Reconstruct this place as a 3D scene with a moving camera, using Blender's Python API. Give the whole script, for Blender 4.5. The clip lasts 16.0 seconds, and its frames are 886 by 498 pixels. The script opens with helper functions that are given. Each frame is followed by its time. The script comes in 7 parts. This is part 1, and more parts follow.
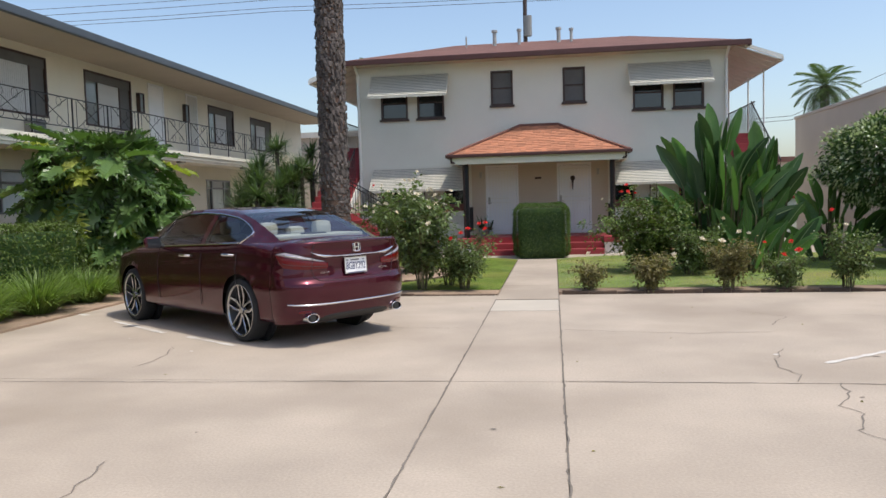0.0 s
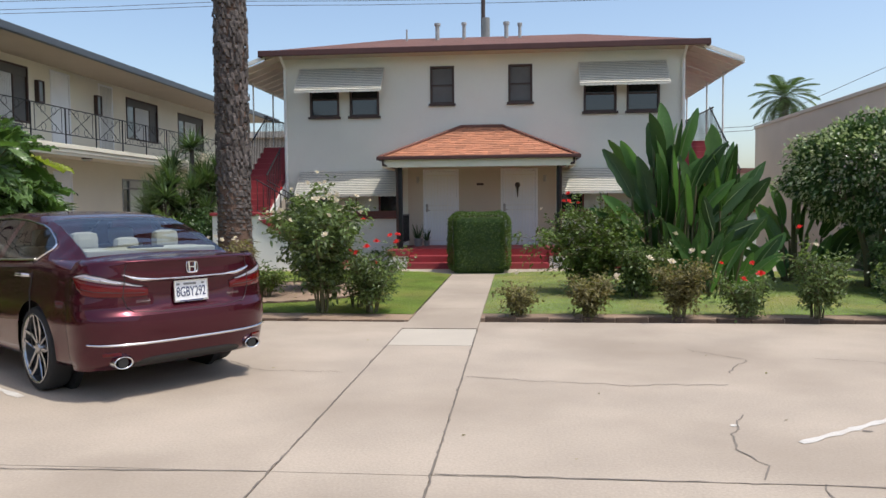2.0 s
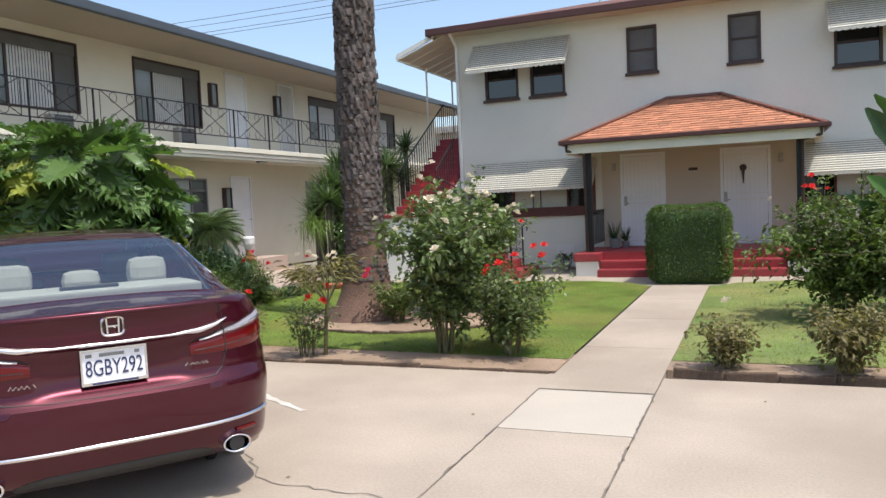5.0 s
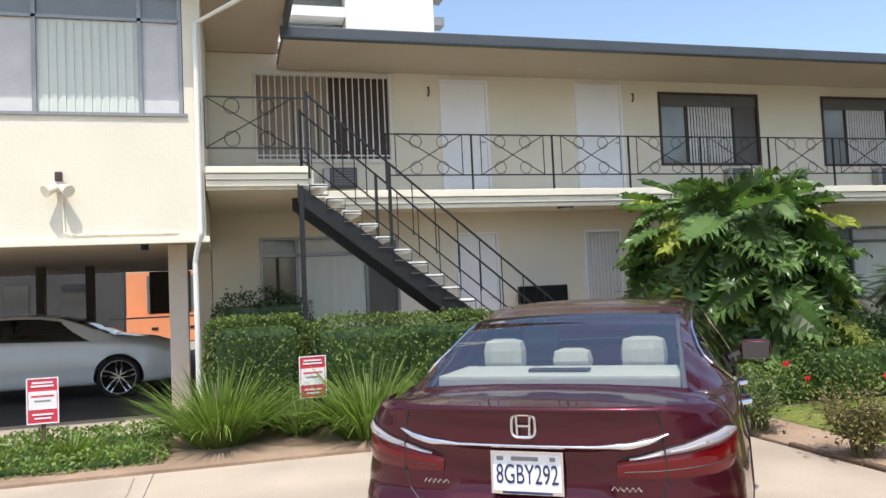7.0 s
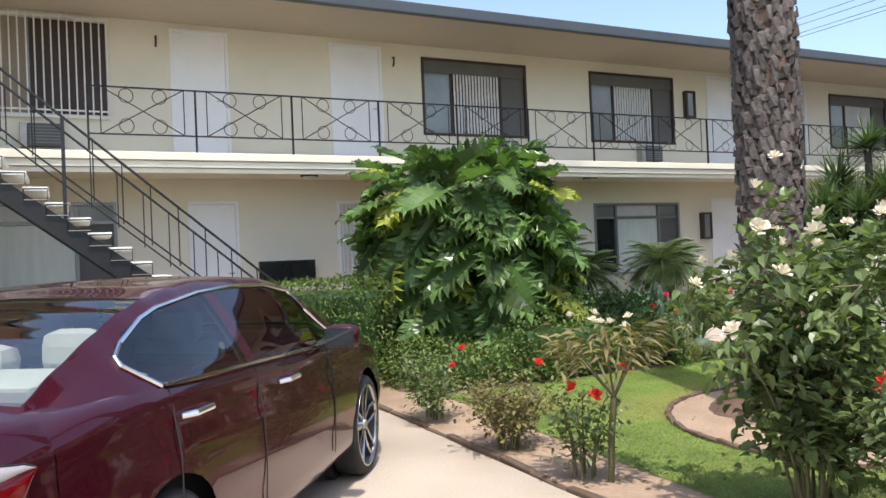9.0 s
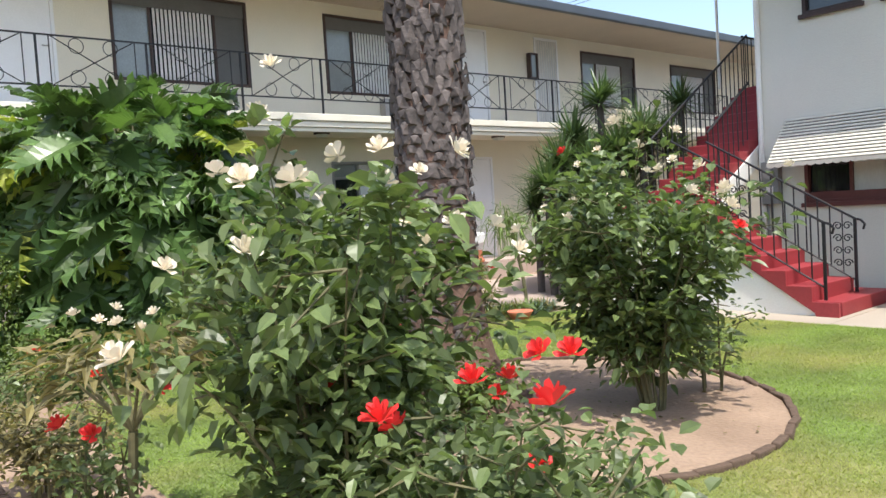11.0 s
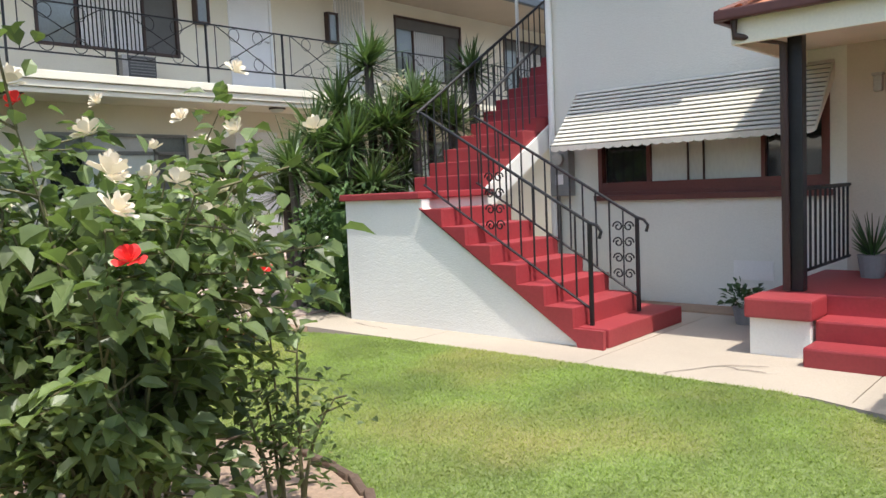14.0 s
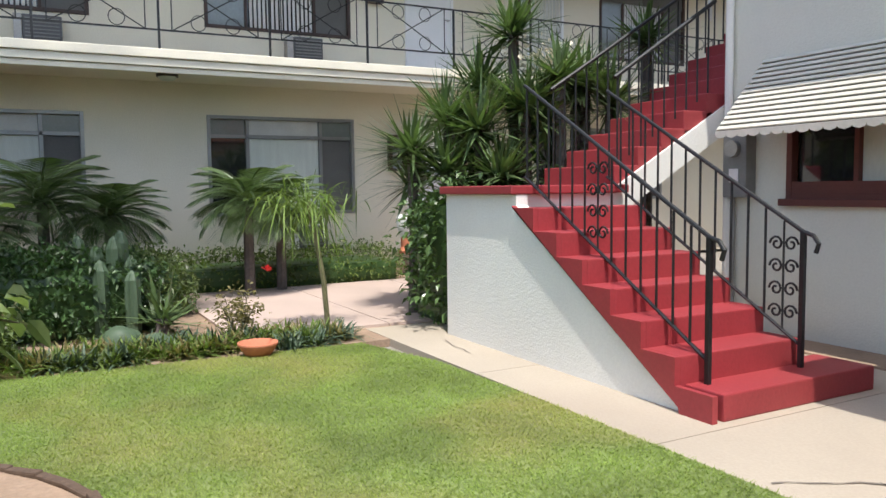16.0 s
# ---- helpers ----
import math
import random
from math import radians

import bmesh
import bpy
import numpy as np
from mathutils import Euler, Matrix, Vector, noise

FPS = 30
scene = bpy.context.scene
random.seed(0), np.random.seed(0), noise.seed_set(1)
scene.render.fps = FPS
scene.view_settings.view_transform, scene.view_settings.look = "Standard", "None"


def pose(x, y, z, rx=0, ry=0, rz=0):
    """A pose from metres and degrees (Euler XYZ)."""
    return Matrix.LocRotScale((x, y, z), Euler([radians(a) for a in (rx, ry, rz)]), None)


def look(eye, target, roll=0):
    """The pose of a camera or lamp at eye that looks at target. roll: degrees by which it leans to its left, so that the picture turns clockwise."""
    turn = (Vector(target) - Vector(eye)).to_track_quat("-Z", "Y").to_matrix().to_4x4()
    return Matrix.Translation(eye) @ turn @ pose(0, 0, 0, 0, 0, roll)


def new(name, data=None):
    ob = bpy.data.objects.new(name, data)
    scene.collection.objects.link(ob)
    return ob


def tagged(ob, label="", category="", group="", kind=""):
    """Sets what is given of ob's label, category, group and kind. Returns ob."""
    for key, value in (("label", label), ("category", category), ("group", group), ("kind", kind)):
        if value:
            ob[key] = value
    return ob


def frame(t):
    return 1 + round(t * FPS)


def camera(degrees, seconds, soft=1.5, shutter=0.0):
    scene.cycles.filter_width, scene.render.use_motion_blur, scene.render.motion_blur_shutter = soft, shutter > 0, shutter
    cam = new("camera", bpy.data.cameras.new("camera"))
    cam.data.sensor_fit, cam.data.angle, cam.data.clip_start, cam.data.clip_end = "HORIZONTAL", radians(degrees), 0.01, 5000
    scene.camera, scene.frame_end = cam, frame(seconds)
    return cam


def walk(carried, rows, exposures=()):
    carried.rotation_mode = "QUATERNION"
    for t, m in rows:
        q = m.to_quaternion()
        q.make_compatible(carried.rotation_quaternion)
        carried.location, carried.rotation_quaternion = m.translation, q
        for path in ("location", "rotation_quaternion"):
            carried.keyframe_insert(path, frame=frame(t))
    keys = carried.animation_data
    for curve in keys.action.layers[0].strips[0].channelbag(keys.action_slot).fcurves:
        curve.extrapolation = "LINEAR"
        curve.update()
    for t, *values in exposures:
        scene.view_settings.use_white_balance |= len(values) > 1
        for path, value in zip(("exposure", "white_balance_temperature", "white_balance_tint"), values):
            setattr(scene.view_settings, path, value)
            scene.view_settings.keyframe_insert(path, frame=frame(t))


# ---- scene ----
cam = camera(60.1, 16.0)
PATH = [
    (0, (0.043, 4.023, 1.482), (-0.244, 5.998, 1.356), -1.6),
    (0.5, (0.208, 4.485, 1.478), (0.012, 6.473, 1.371), -0.6),
    (1, (0.315, 5.009, 1.485), (0.163, 7.001, 1.381), -0.7),
    (1.5, (0.474, 5.514, 1.467), (0.309, 7.504, 1.359), -0.8),
    (2, (0.577, 6.036, 1.489), (0.385, 8.023, 1.377), -0.5),
    (2.2, (0.619, 6.274, 1.494), (0.42, 8.26, 1.378), -1.2),
    (2.5, (0.67, 6.583, 1.51), (0.471, 8.569, 1.385), -1.5),
    (3, (0.788, 7.127, 1.484), (0.594, 9.112, 1.338), -1.3),
    (3.2, (0.849, 7.383, 1.514), (0.644, 9.364, 1.335), -1.4),
    (5.3, (0.865, 9.504, 1.538), (-0.155, 11.223, 1.462), -2.5),
    (5.5, (0.879, 9.68, 1.558), (-0.337, 11.267, 1.506), -2.4),
    (6, (0.868, 10.047, 1.564), (-0.732, 11.246, 1.58), -2.8),
    (6.5, (0.864, 10.454, 1.6), (-0.979, 11.225, 1.69), -3.7),
    (7, (0.912, 10.917, 1.596), (-1.013, 11.451, 1.696), -2.6),
    (7.5, (0.83, 11.434, 1.569), (-1.102, 11.942, 1.66), -2.8),
    (8, (0.801, 11.991, 1.553), (-1.123, 12.53, 1.641), -2.8),
    (8.5, (0.811, 12.53, 1.567), (-1.071, 13.206, 1.612), -2.3),
    (9, (0.632, 12.997, 1.517), (-1.163, 13.879, 1.535), -2.4),
    (9.5, (0.512, 13.519, 1.489), (-1.244, 14.475, 1.484), -2.5),
    (10, (0.388, 14.022, 1.471), (-1.309, 15.081, 1.435), -2.7),
    (10.2, (0.325, 14.238, 1.471), (-1.339, 15.346, 1.424), -3.1),
    (12.5, (-0.106, 16.58, 1.385), (-1.456, 18.048, 1.231), -2.1),
    (13, (-0.185, 17.153, 1.381), (-1.517, 18.638, 1.235), -2.1),
    (13.5, (-0.223, 17.667, 1.385), (-1.554, 19.151, 1.228), -1.6),
    (14, (-0.283, 18.17, 1.402), (-1.618, 19.651, 1.243), -2.5),
    (14.5, (-0.278, 18.733, 1.404), (-1.749, 20.079, 1.253), -2.6),
    (15, (-0.364, 19.286, 1.353), (-1.939, 20.509, 1.204), -1.9),
    (15.5, (-0.414, 19.786, 1.343), (-2.072, 20.894, 1.195), -1.0),
    (16, (-0.49, 20.316, 1.356), (-2.245, 21.262, 1.198), -0.7),
]
walk(cam, [(t, look(eye, target, roll)) for t, eye, target, roll in PATH],
     [(0.0, 0.38), (3.0, 0.40), (5.5, 0.72), (7.0, 0.8), (9.0, 1.0), (10.0, 1.08), (12.5, 1.1), (14.0, 1.1), (16.0, 0.98)])

# ---- world, sun, exposure ----
SUN_TO = Vector((0.37, -0.125, 0.92)).normalized()
world = bpy.data.worlds.new("sky_world")
scene.world = world
world.use_nodes = True
wn = world.node_tree.nodes
sky = wn.new("ShaderNodeTexSky")
sky.sky_type = 'NISHITA'
sky.sun_disc = False
sky.sun_elevation = math.asin(SUN_TO.z)
sky.sun_rotation = math.atan2(SUN_TO.x, SUN_TO.y)
sky.air_density = 1.0
sky.dust_density = 2.0
world.node_tree.links.new(sky.outputs[0], wn["Background"].inputs[0])
wn["Background"].inputs[1].default_value = 0.15
sun = new("sun", bpy.data.lights.new("sun", "SUN"))
sun.data.energy = 2.45
sun.data.angle = radians(0.53)
sun.data.color = (1.0, 0.965, 0.91)
sun.matrix_basis = look((0, 0, 30), Vector((0, 0, 30)) - SUN_TO)


# ---- materials ----
def mat(name, color, rough=0.8, var=0.12, scale=3.0, fine=40.0, bump=0.0, metal=0.0, island=0.0, rand=0.0, stain=0.0,
        stain_color=(0.1, 0.08, 0.06), coat=0.0, trans=0.0, spec=0.5, stretch=(1, 1, 1), sheen=0.0):
    """A surface with slow patches, fine grain, and where asked: stains, relief, and change from piece to piece."""
    m = bpy.data.materials.new(name)
    m.use_nodes = True
    nt = m.node_tree
    n, l = nt.nodes, nt.links
    b = n["Principled BSDF"]
    b.inputs["Roughness"].default_value = rough
    b.inputs["Metallic"].default_value = metal
    b.inputs["Specular IOR Level"].default_value = spec
    b.inputs["Coat Weight"].default_value = coat
    b.inputs["Coat Roughness"].default_value = 0.03
    b.inputs["Transmission Weight"].default_value = trans
    b.inputs["Sheen Weight"].default_value = sheen
    co = n.new("ShaderNodeTexCoord")
    mp = n.new("ShaderNodeMapping")
    mp.inputs["Scale"].default_value = stretch
    l.new(co.outputs["Object"], mp.inputs[0])

    def noise_at(s, detail=4.0):
        t = n.new("ShaderNodeTexNoise")
        t.inputs["Scale"].default_value = s
        t.inputs["Detail"].default_value = detail
        l.new(mp.outputs[0], t.inputs[0])
        return t

    def level(fac, lo, hi, a, c):
        r = n.new("ShaderNodeMapRange")
        r.inputs[1].default_value, r.inputs[2].default_value = lo, hi
        r.inputs[3].default_value, r.inputs[4].default_value = a, c
        l.new(fac, r.inputs[0])
        return r.outputs[0]

    def times(a, c):
        t = n.new("ShaderNodeMath")
        t.operation = 'MULTIPLY'
        l.new(a, t.inputs[0])
        l.new(c, t.inputs[1])
        return t.outputs[0]

    big, small = noise_at(scale), noise_at(fine, 3.0)
    v = times(level(big.outputs[0], 0.25, 0.75, 1 - var, 1 + var), level(small.outputs[0], 0.25, 0.75, 1 - var * 0.7, 1 + var * 0.7))
    if island:
        g = n.new("ShaderNodeNewGeometry")
        v = times(v, level(g.outputs["Random Per Island"], 0, 1, 1 - island, 1 + island))
    if rand:
        o = n.new("ShaderNodeObjectInfo")
        v = times(v, level(o.outputs["Random"], 0, 1, 1 - rand, 1 + rand))
    mul = n.new("ShaderNodeVectorMath")
    mul.operation = 'SCALE'
    mul.inputs[0].default_value = color
    l.new(v, mul.inputs["Scale"])
    out = mul.outputs[0]
    if stain:
        st = noise_at(scale * 0.45, 6.0)
        mix = n.new("ShaderNodeMix")
        mix.data_type = 'RGBA'
        l.new(level(st.outputs[0], 0.46, 0.68, 0.0, stain), mix.inputs[0])
        l.new(out, mix.inputs[6])
        mix.inputs[7].default_value = (*stain_color, 1)
        out = mix.outputs[2]
    l.new(out, b.inputs["Base Color"])
    if bump:
        bp = n.new("ShaderNodeBump")
        bp.inputs["Strength"].default_value = bump
        bp.inputs["Distance"].default_value = 0.02
        l.new(small.outputs[0], bp.inputs["Height"])
        l.new(bp.outputs[0], b.inputs["Normal"])
    return m


def leaf_mat(name, color, island=0.45, rough=0.45, through_light=0.35, tint=(1.3, 1.5, 0.7), var=0.15, scale=2.0, **more):
    m = mat(name, color, rough, var, scale, 30.0, island=island, spec=0.4, **more)
    n, l = m.node_tree.nodes, m.node_tree.links
    b = n["Principled BSDF"]
    tr = n.new("ShaderNodeBsdfTranslucent")
    src = b.inputs["Base Color"].links[0].from_socket
    up = n.new("ShaderNodeVectorMath")
    up.operation = 'MULTIPLY'
    up.inputs[1].default_value = tint
    l.new(src, up.inputs[0])
    l.new(up.outputs[0], tr.inputs[0])
    mx = n.new("ShaderNodeMixShader")
    mx.inputs[0].default_value = through_light
    l.new(b.outputs[0], mx.inputs[1])
    l.new(tr.outputs[0], mx.inputs[2])
    l.new(mx.outputs[0], n["Material Output"].inputs[0])
    return m


M_STUCCO = mat("house_stucco", (0.72, 0.715, 0.62), 0.9, 0.05, 0.7, 60, 0.25, stain=0.25, stain_color=(0.52, 0.50, 0.44))
M_WHITE_STUCCO = mat("white_stucco", (0.80, 0.79, 0.73), 0.9, 0.05, 1.0, 60, 0.25, stain=0.2, stain_color=(0.6, 0.57, 0.5))
M_CREAM = mat("cream_stucco", (0.77, 0.72, 0.585), 0.9, 0.06, 0.8, 60, 0.25, stain=0.2, stain_color=(0.55, 0.48, 0.37))
M_CREAM_TRIM = mat("cream_trim_paint", (0.83, 0.77, 0.62), 0.6, 0.06, 2.0, 50, 0.05)
M_PORCH = mat("porch_beige_paint", (0.56, 0.49, 0.39), 0.85, 0.06, 1.0, 50, 0.15)
M_TAN = mat("tan_stucco", (0.66, 0.56, 0.45), 0.9, 0.08, 0.5, 50, 0.2)
M_CONC = mat("driveway_concrete", (0.43, 0.355, 0.278), 0.85, 0.15, 0.9, 55, 0.12, stain=0.75, stain_color=(0.30, 0.24, 0.18))
M_CONC_L = mat("light_concrete", (0.42, 0.36, 0.28), 0.85, 0.08, 0.8, 60, 0.12, stain=0.5, stain_color=(0.33, 0.27, 0.205))
M_PINK = mat("pink_concrete", (0.50, 0.39, 0.33), 0.85, 0.08, 0.8, 60, 0.12)
M_JOINT = mat("dark_joint", (0.20, 0.17, 0.14), 0.95, 0.2, 4)
M_PAINT = mat("worn_white_line", (0.62, 0.58, 0.52), 0.8, 0.12, 6, 70, stain=0.7, stain_color=(0.50, 0.43, 0.35))
M_RED = mat("red_step_paint", (0.31, 0.036, 0.042), 0.55, 0.14, 1.6, 45, 0.08, stain=0.35, stain_color=(0.27, 0.06, 0.05))
M_RED_TRIM = mat("dark_red_trim", (0.085, 0.03, 0.024), 0.5, 0.1, 3)
M_SHINGLE = mat("terracotta_shingle", (0.47, 0.20, 0.11), 0.85, 0.14, 2.0, 60, 0.3, island=0.22)
M_ROOF = mat("red_brown_roof", (0.17, 0.078, 0.058), 0.85, 0.15, 1.5, 50, 0.3, island=0.15)
M_BROWN = mat("dark_brown_trim", (0.055, 0.032, 0.024), 0.55, 0.15, 3)
M_BROWN_RED = mat("red_brown_window_frame", (0.14, 0.045, 0.035), 0.55, 0.15, 3)
M_BLACK = mat("black_iron", (0.018, 0.018, 0.018), 0.45, 0.2, 5, metal=0.2)
M_WHITE = mat("white_door_paint", (0.83, 0.83, 0.82), 0.45, 0.04, 2, 40, 0.03)
M_WHITE_METAL = mat("white_bar_paint", (0.80, 0.78, 0.72), 0.45, 0.06, 4)
M_AWN = mat("pale_awning_slat", (0.62, 0.59, 0.50), 0.5, 0.08, 3, 30)
M_AWN_D = mat("green_grey_gap_shade", (0.10, 0.115, 0.10), 0.7, 0.1, 3)
M_GUTTER = mat("slate_blue_gutter", (0.065, 0.075, 0.085), 0.45, 0.12, 2)
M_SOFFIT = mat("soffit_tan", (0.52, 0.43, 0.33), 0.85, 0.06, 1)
M_CANOPY = mat("canopy_metal", (0.62, 0.55, 0.46), 0.5, 0.08, 2)
M_GLASS_D = mat("dark_window_glass", (0.02, 0.022, 0.024), 0.05, 0.1, 2, spec=0.9)
M_GLASS_G = mat("grey_window_glass", (0.22, 0.245, 0.24), 0.1, 0.15, 1.5, spec=0.7)
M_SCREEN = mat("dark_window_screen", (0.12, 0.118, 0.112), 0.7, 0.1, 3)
M_BLIND = mat("pale_vertical_blind", (0.55, 0.55, 0.53), 0.7, 0.08, 4, island=0.12)
M_CURTAIN = mat("pale_green_curtain", (0.62, 0.66, 0.60), 0.8, 0.08, 3, stretch=(1, 4, 0.3))
M_ALU = mat("grey_aluminium_frame", (0.30, 0.30, 0.29), 0.4, 0.08, 4, metal=0.6)
M_SOIL = mat("dry_soil", (0.335, 0.235, 0.16), 0.95, 0.2, 2.0, 35, 0.5, stain=0.6, stain_color=(0.22, 0.145, 0.095))
M_LAWN = mat("lawn_ground", (0.17, 0.22, 0.068), 0.95, 0.28, 1.6, 60, 0.2, stain=0.8, stain_color=(0.29, 0.25, 0.10))
M_BLADE = leaf_mat("grass_blade", (0.235, 0.295, 0.082), 0.12, 0.6, 0.5, var=0.28, scale=1.6, stain=0.8, stain_color=(0.38, 0.35, 0.135))
M_BARK = mat("palm_bark", (0.105, 0.086, 0.076), 0.95, 0.3, 2.5, 25, 0.7, island=0.35)
M_BARK_F = mat("palm_fibre", (0.125, 0.075, 0.053), 0.95, 0.3, 3, 40, 0.5, island=0.4)
M_STEM = mat("green_brown_stem", (0.13, 0.12, 0.055), 0.8, 0.2, 5)
M_WOOD = mat("weathered_edging", (0.115, 0.075, 0.05), 0.9, 0.25, 4, 30, 0.4)
M_ROSE_LEAF = leaf_mat("rose_leaf", (0.142, 0.186, 0.072), 0.5, 0.36)
M_DARK_LEAF = leaf_mat("dark_glossy_leaf", (0.05, 0.095, 0.03), 0.5, 0.35, 0.2)
M_PHIL = leaf_mat("philodendron_leaf", (0.10, 0.165, 0.05), 0.65, 0.28, 0.3)
M_TREE_LEAF = leaf_mat("glossy_tree_leaf", (0.085, 0.14, 0.05), 0.5, 0.25, 0.22)
M_PALE_LEAF = leaf_mat("pale_glint_leaf", (0.42, 0.46, 0.30), 0.3, 0.3, 0.3)
M_RIB = mat("pale_leaf_midrib", (0.22, 0.30, 0.12), 0.5, 0.1, 5)
M_YUCCA = leaf_mat("yucca_leaf", (0.10, 0.15, 0.06), 0.4, 0.4, 0.25)
M_BANANA = leaf_mat("paddle_leaf", (0.085, 0.165, 0.052), 0.6, 0.33, 0.3)
M_HEDGE = leaf_mat("hedge_leaf", (0.11, 0.155, 0.035), 0.5, 0.5, 0.25)
M_BOX = leaf_mat("box_hedge_leaf", (0.09, 0.14, 0.03), 0.5, 0.5, 0.25)
M_AGA = leaf_mat("strap_grass_leaf", (0.16, 0.23, 0.055), 0.4, 0.45, 0.35)
M_DRY = leaf_mat("dry_leaf", (0.20, 0.17, 0.07), 0.4, 0.6, 0.3)
M_LIME = leaf_mat("yellow_green_leaf", (0.30, 0.33, 0.06), 0.35, 0.45, 0.4)
M_CACTUS = mat("cactus_green", (0.07, 0.11, 0.06), 0.6, 0.15, 4)
M_PETAL_W = leaf_mat("cream_petal", (0.86, 0.77, 0.60), 0.08, 0.6, 0.25, (1, 1, 1))
M_PETAL_R = leaf_mat("red_petal", (0.80, 0.045, 0.04), 0.15, 0.6, 0.25, (1, 1, 1))
M_PETAL_P = leaf_mat("pink_petal", (0.82, 0.05, 0.14), 0.15, 0.6, 0.25, (1, 1, 1))
M_CAR = mat("maroon_car_paint", (0.064, 0.005, 0.014), 0.26, 0.05, 1, 200, metal=0.5, coat=0.75, spec=0.15)
M_CHROME = mat("chrome", (0.75, 0.75, 0.76), 0.12, 0.03, 3, metal=1.0)
M_TYRE = mat("tyre_rubber", (0.022, 0.022, 0.022), 0.85, 0.15, 6)
M_PLASTIC = mat("black_plastic", (0.02, 0.02, 0.02), 0.5, 0.1, 6)
M_RIM = mat("machined_rim", (0.45, 0.45, 0.46), 0.25, 0.05, 6, metal=1.0)
M_LAMP_R = mat("red_lamp_lens", (0.12, 0.0015, 0.004), 0.10, 0.08, 4, coat=0.5, spec=0.3)
M_LAMP_C = mat("clear_lamp_lens", (0.34, 0.30, 0.31), 0.12, 0.08, 4, coat=1.0)
M_SEAT = mat("pale_seat_fabric", (0.46, 0.47, 0.44), 0.8, 0.06, 5)
M_SHELF = mat("white_parcel_shelf", (0.50, 0.53, 0.50), 0.7, 0.04, 5)
M_DRAPE = mat("tan_drape", (0.32, 0.26, 0.20), 0.8, 0.12, 3, stretch=(1, 5, 0.3))
M_PLATE = mat("plate_white", (0.80, 0.80, 0.80), 0.5, 0.03, 5)
M_NAVY = mat("plate_navy", (0.02, 0.03, 0.10), 0.5, 0.03, 5)
M_SIGN_R = mat("sign_red", (0.62, 0.04, 0.07), 0.5, 0.06, 5)
M_SIGN_W = mat("sign_white", (0.82, 0.78, 0.78), 0.5, 0.04, 5)
M_WCAR = mat("white_car_paint", (0.72, 0.74, 0.73), 0.3, 0.03, 2, coat=0.8)
M_ASPHALT = mat("carport_asphalt", (0.06, 0.058, 0.055), 0.9, 0.2, 1.5, 60, 0.3)
M_ORANGE = mat("orange_stucco", (0.72, 0.27, 0.12), 0.9, 0.06, 1)
M_TOWER = mat("tower_concrete", (0.74, 0.73, 0.70), 0.85, 0.05, 0.2)
M_GALV = mat("galvanised_metal", (0.42, 0.40, 0.37), 0.5, 0.15, 6, metal=0.5)
M_AC = mat("grey_ac_case", (0.10, 0.10, 0.10), 0.6, 0.1, 6)
M_METER = mat("grey_meter_box", (0.23, 0.23, 0.22), 0.6, 0.1, 6)
M_TERRA = mat("terracotta_pot", (0.50, 0.17, 0.09), 0.8, 0.1, 6)
M_WIRE = mat("dark_wire", (0.10, 0.10, 0.11), 0.7, 0.05, 1)


def glass_mat(name, tint, ior, rough=0.02):
    m = bpy.data.materials.new(name)
    m.use_nodes = True
    n, l = m.node_tree.nodes, m.node_tree.links
    gl, tr, mx, fr = n.new("ShaderNodeBsdfGlossy"), n.new("ShaderNodeBsdfTransparent"), n.new("ShaderNodeMixShader"), n.new("ShaderNodeFresnel")
    gl.inputs["Roughness"].default_value = rough
    tr.inputs[0].default_value = (*tint, 1)
    fr.inputs[0].default_value = ior
    l.new(fr.outputs[0], mx.inputs[0])
    l.new(tr.outputs[0], mx.inputs[1])
    l.new(gl.outputs[0], mx.inputs[2])
    l.new(mx.outputs[0], n["Material Output"].inputs[0])
    return m


M_CAR_GLASS = glass_mat("tinted_car_glass", (0.84, 0.89, 0.88), 3.0)
M_CAR_GLASS_D = glass_mat("dark_car_glass", (0.36, 0.40, 0.40), 1.9)


# ---- mesh helpers ----
def part(name, bm, material, parent=None, label="", smooth=False, category="", kind="", group=""):
    """Links a bmesh as one mesh object, under a parent if there is one."""
    me = bpy.data.meshes.new(name)
    bm.to_mesh(me)
    bm.free()
    for m in (material if isinstance(material, (list, tuple)) else [material]):
        me.materials.append(m)
    if smooth:
        me.shade_smooth()
    ob = new(name, me)
    if parent is not None:
        ob.parent = parent
    return tagged(ob, label, category, group, kind)


def raw(name, verts, faces, material, parent=None, label="", smooth=False, category="", kind="", group=""):
    me = bpy.data.meshes.new(name)
    me.from_pydata(verts.tolist() if isinstance(verts, np.ndarray) else verts, [], faces.tolist() if isinstance(faces, np.ndarray) else faces)
    me.update()
    for m in (material if isinstance(material, (list, tuple)) else [material]):
        me.materials.append(m)
    if smooth:
        me.shade_smooth()
    ob = new(name, me)
    if parent is not None:
        ob.parent = parent
    return tagged(ob, label, category, group, kind)


def again(ob, name, parent, m):
    """Another object on the same mesh."""
    c = new(name, ob.data)
    c.parent = parent
    c.matrix_basis = m
    return c


def thing(name, label, category, m=None, group="", kind=""):
    ob = new(name)
    if m is not None:
        ob.matrix_basis = m
    return tagged(ob, label, category, group, kind)


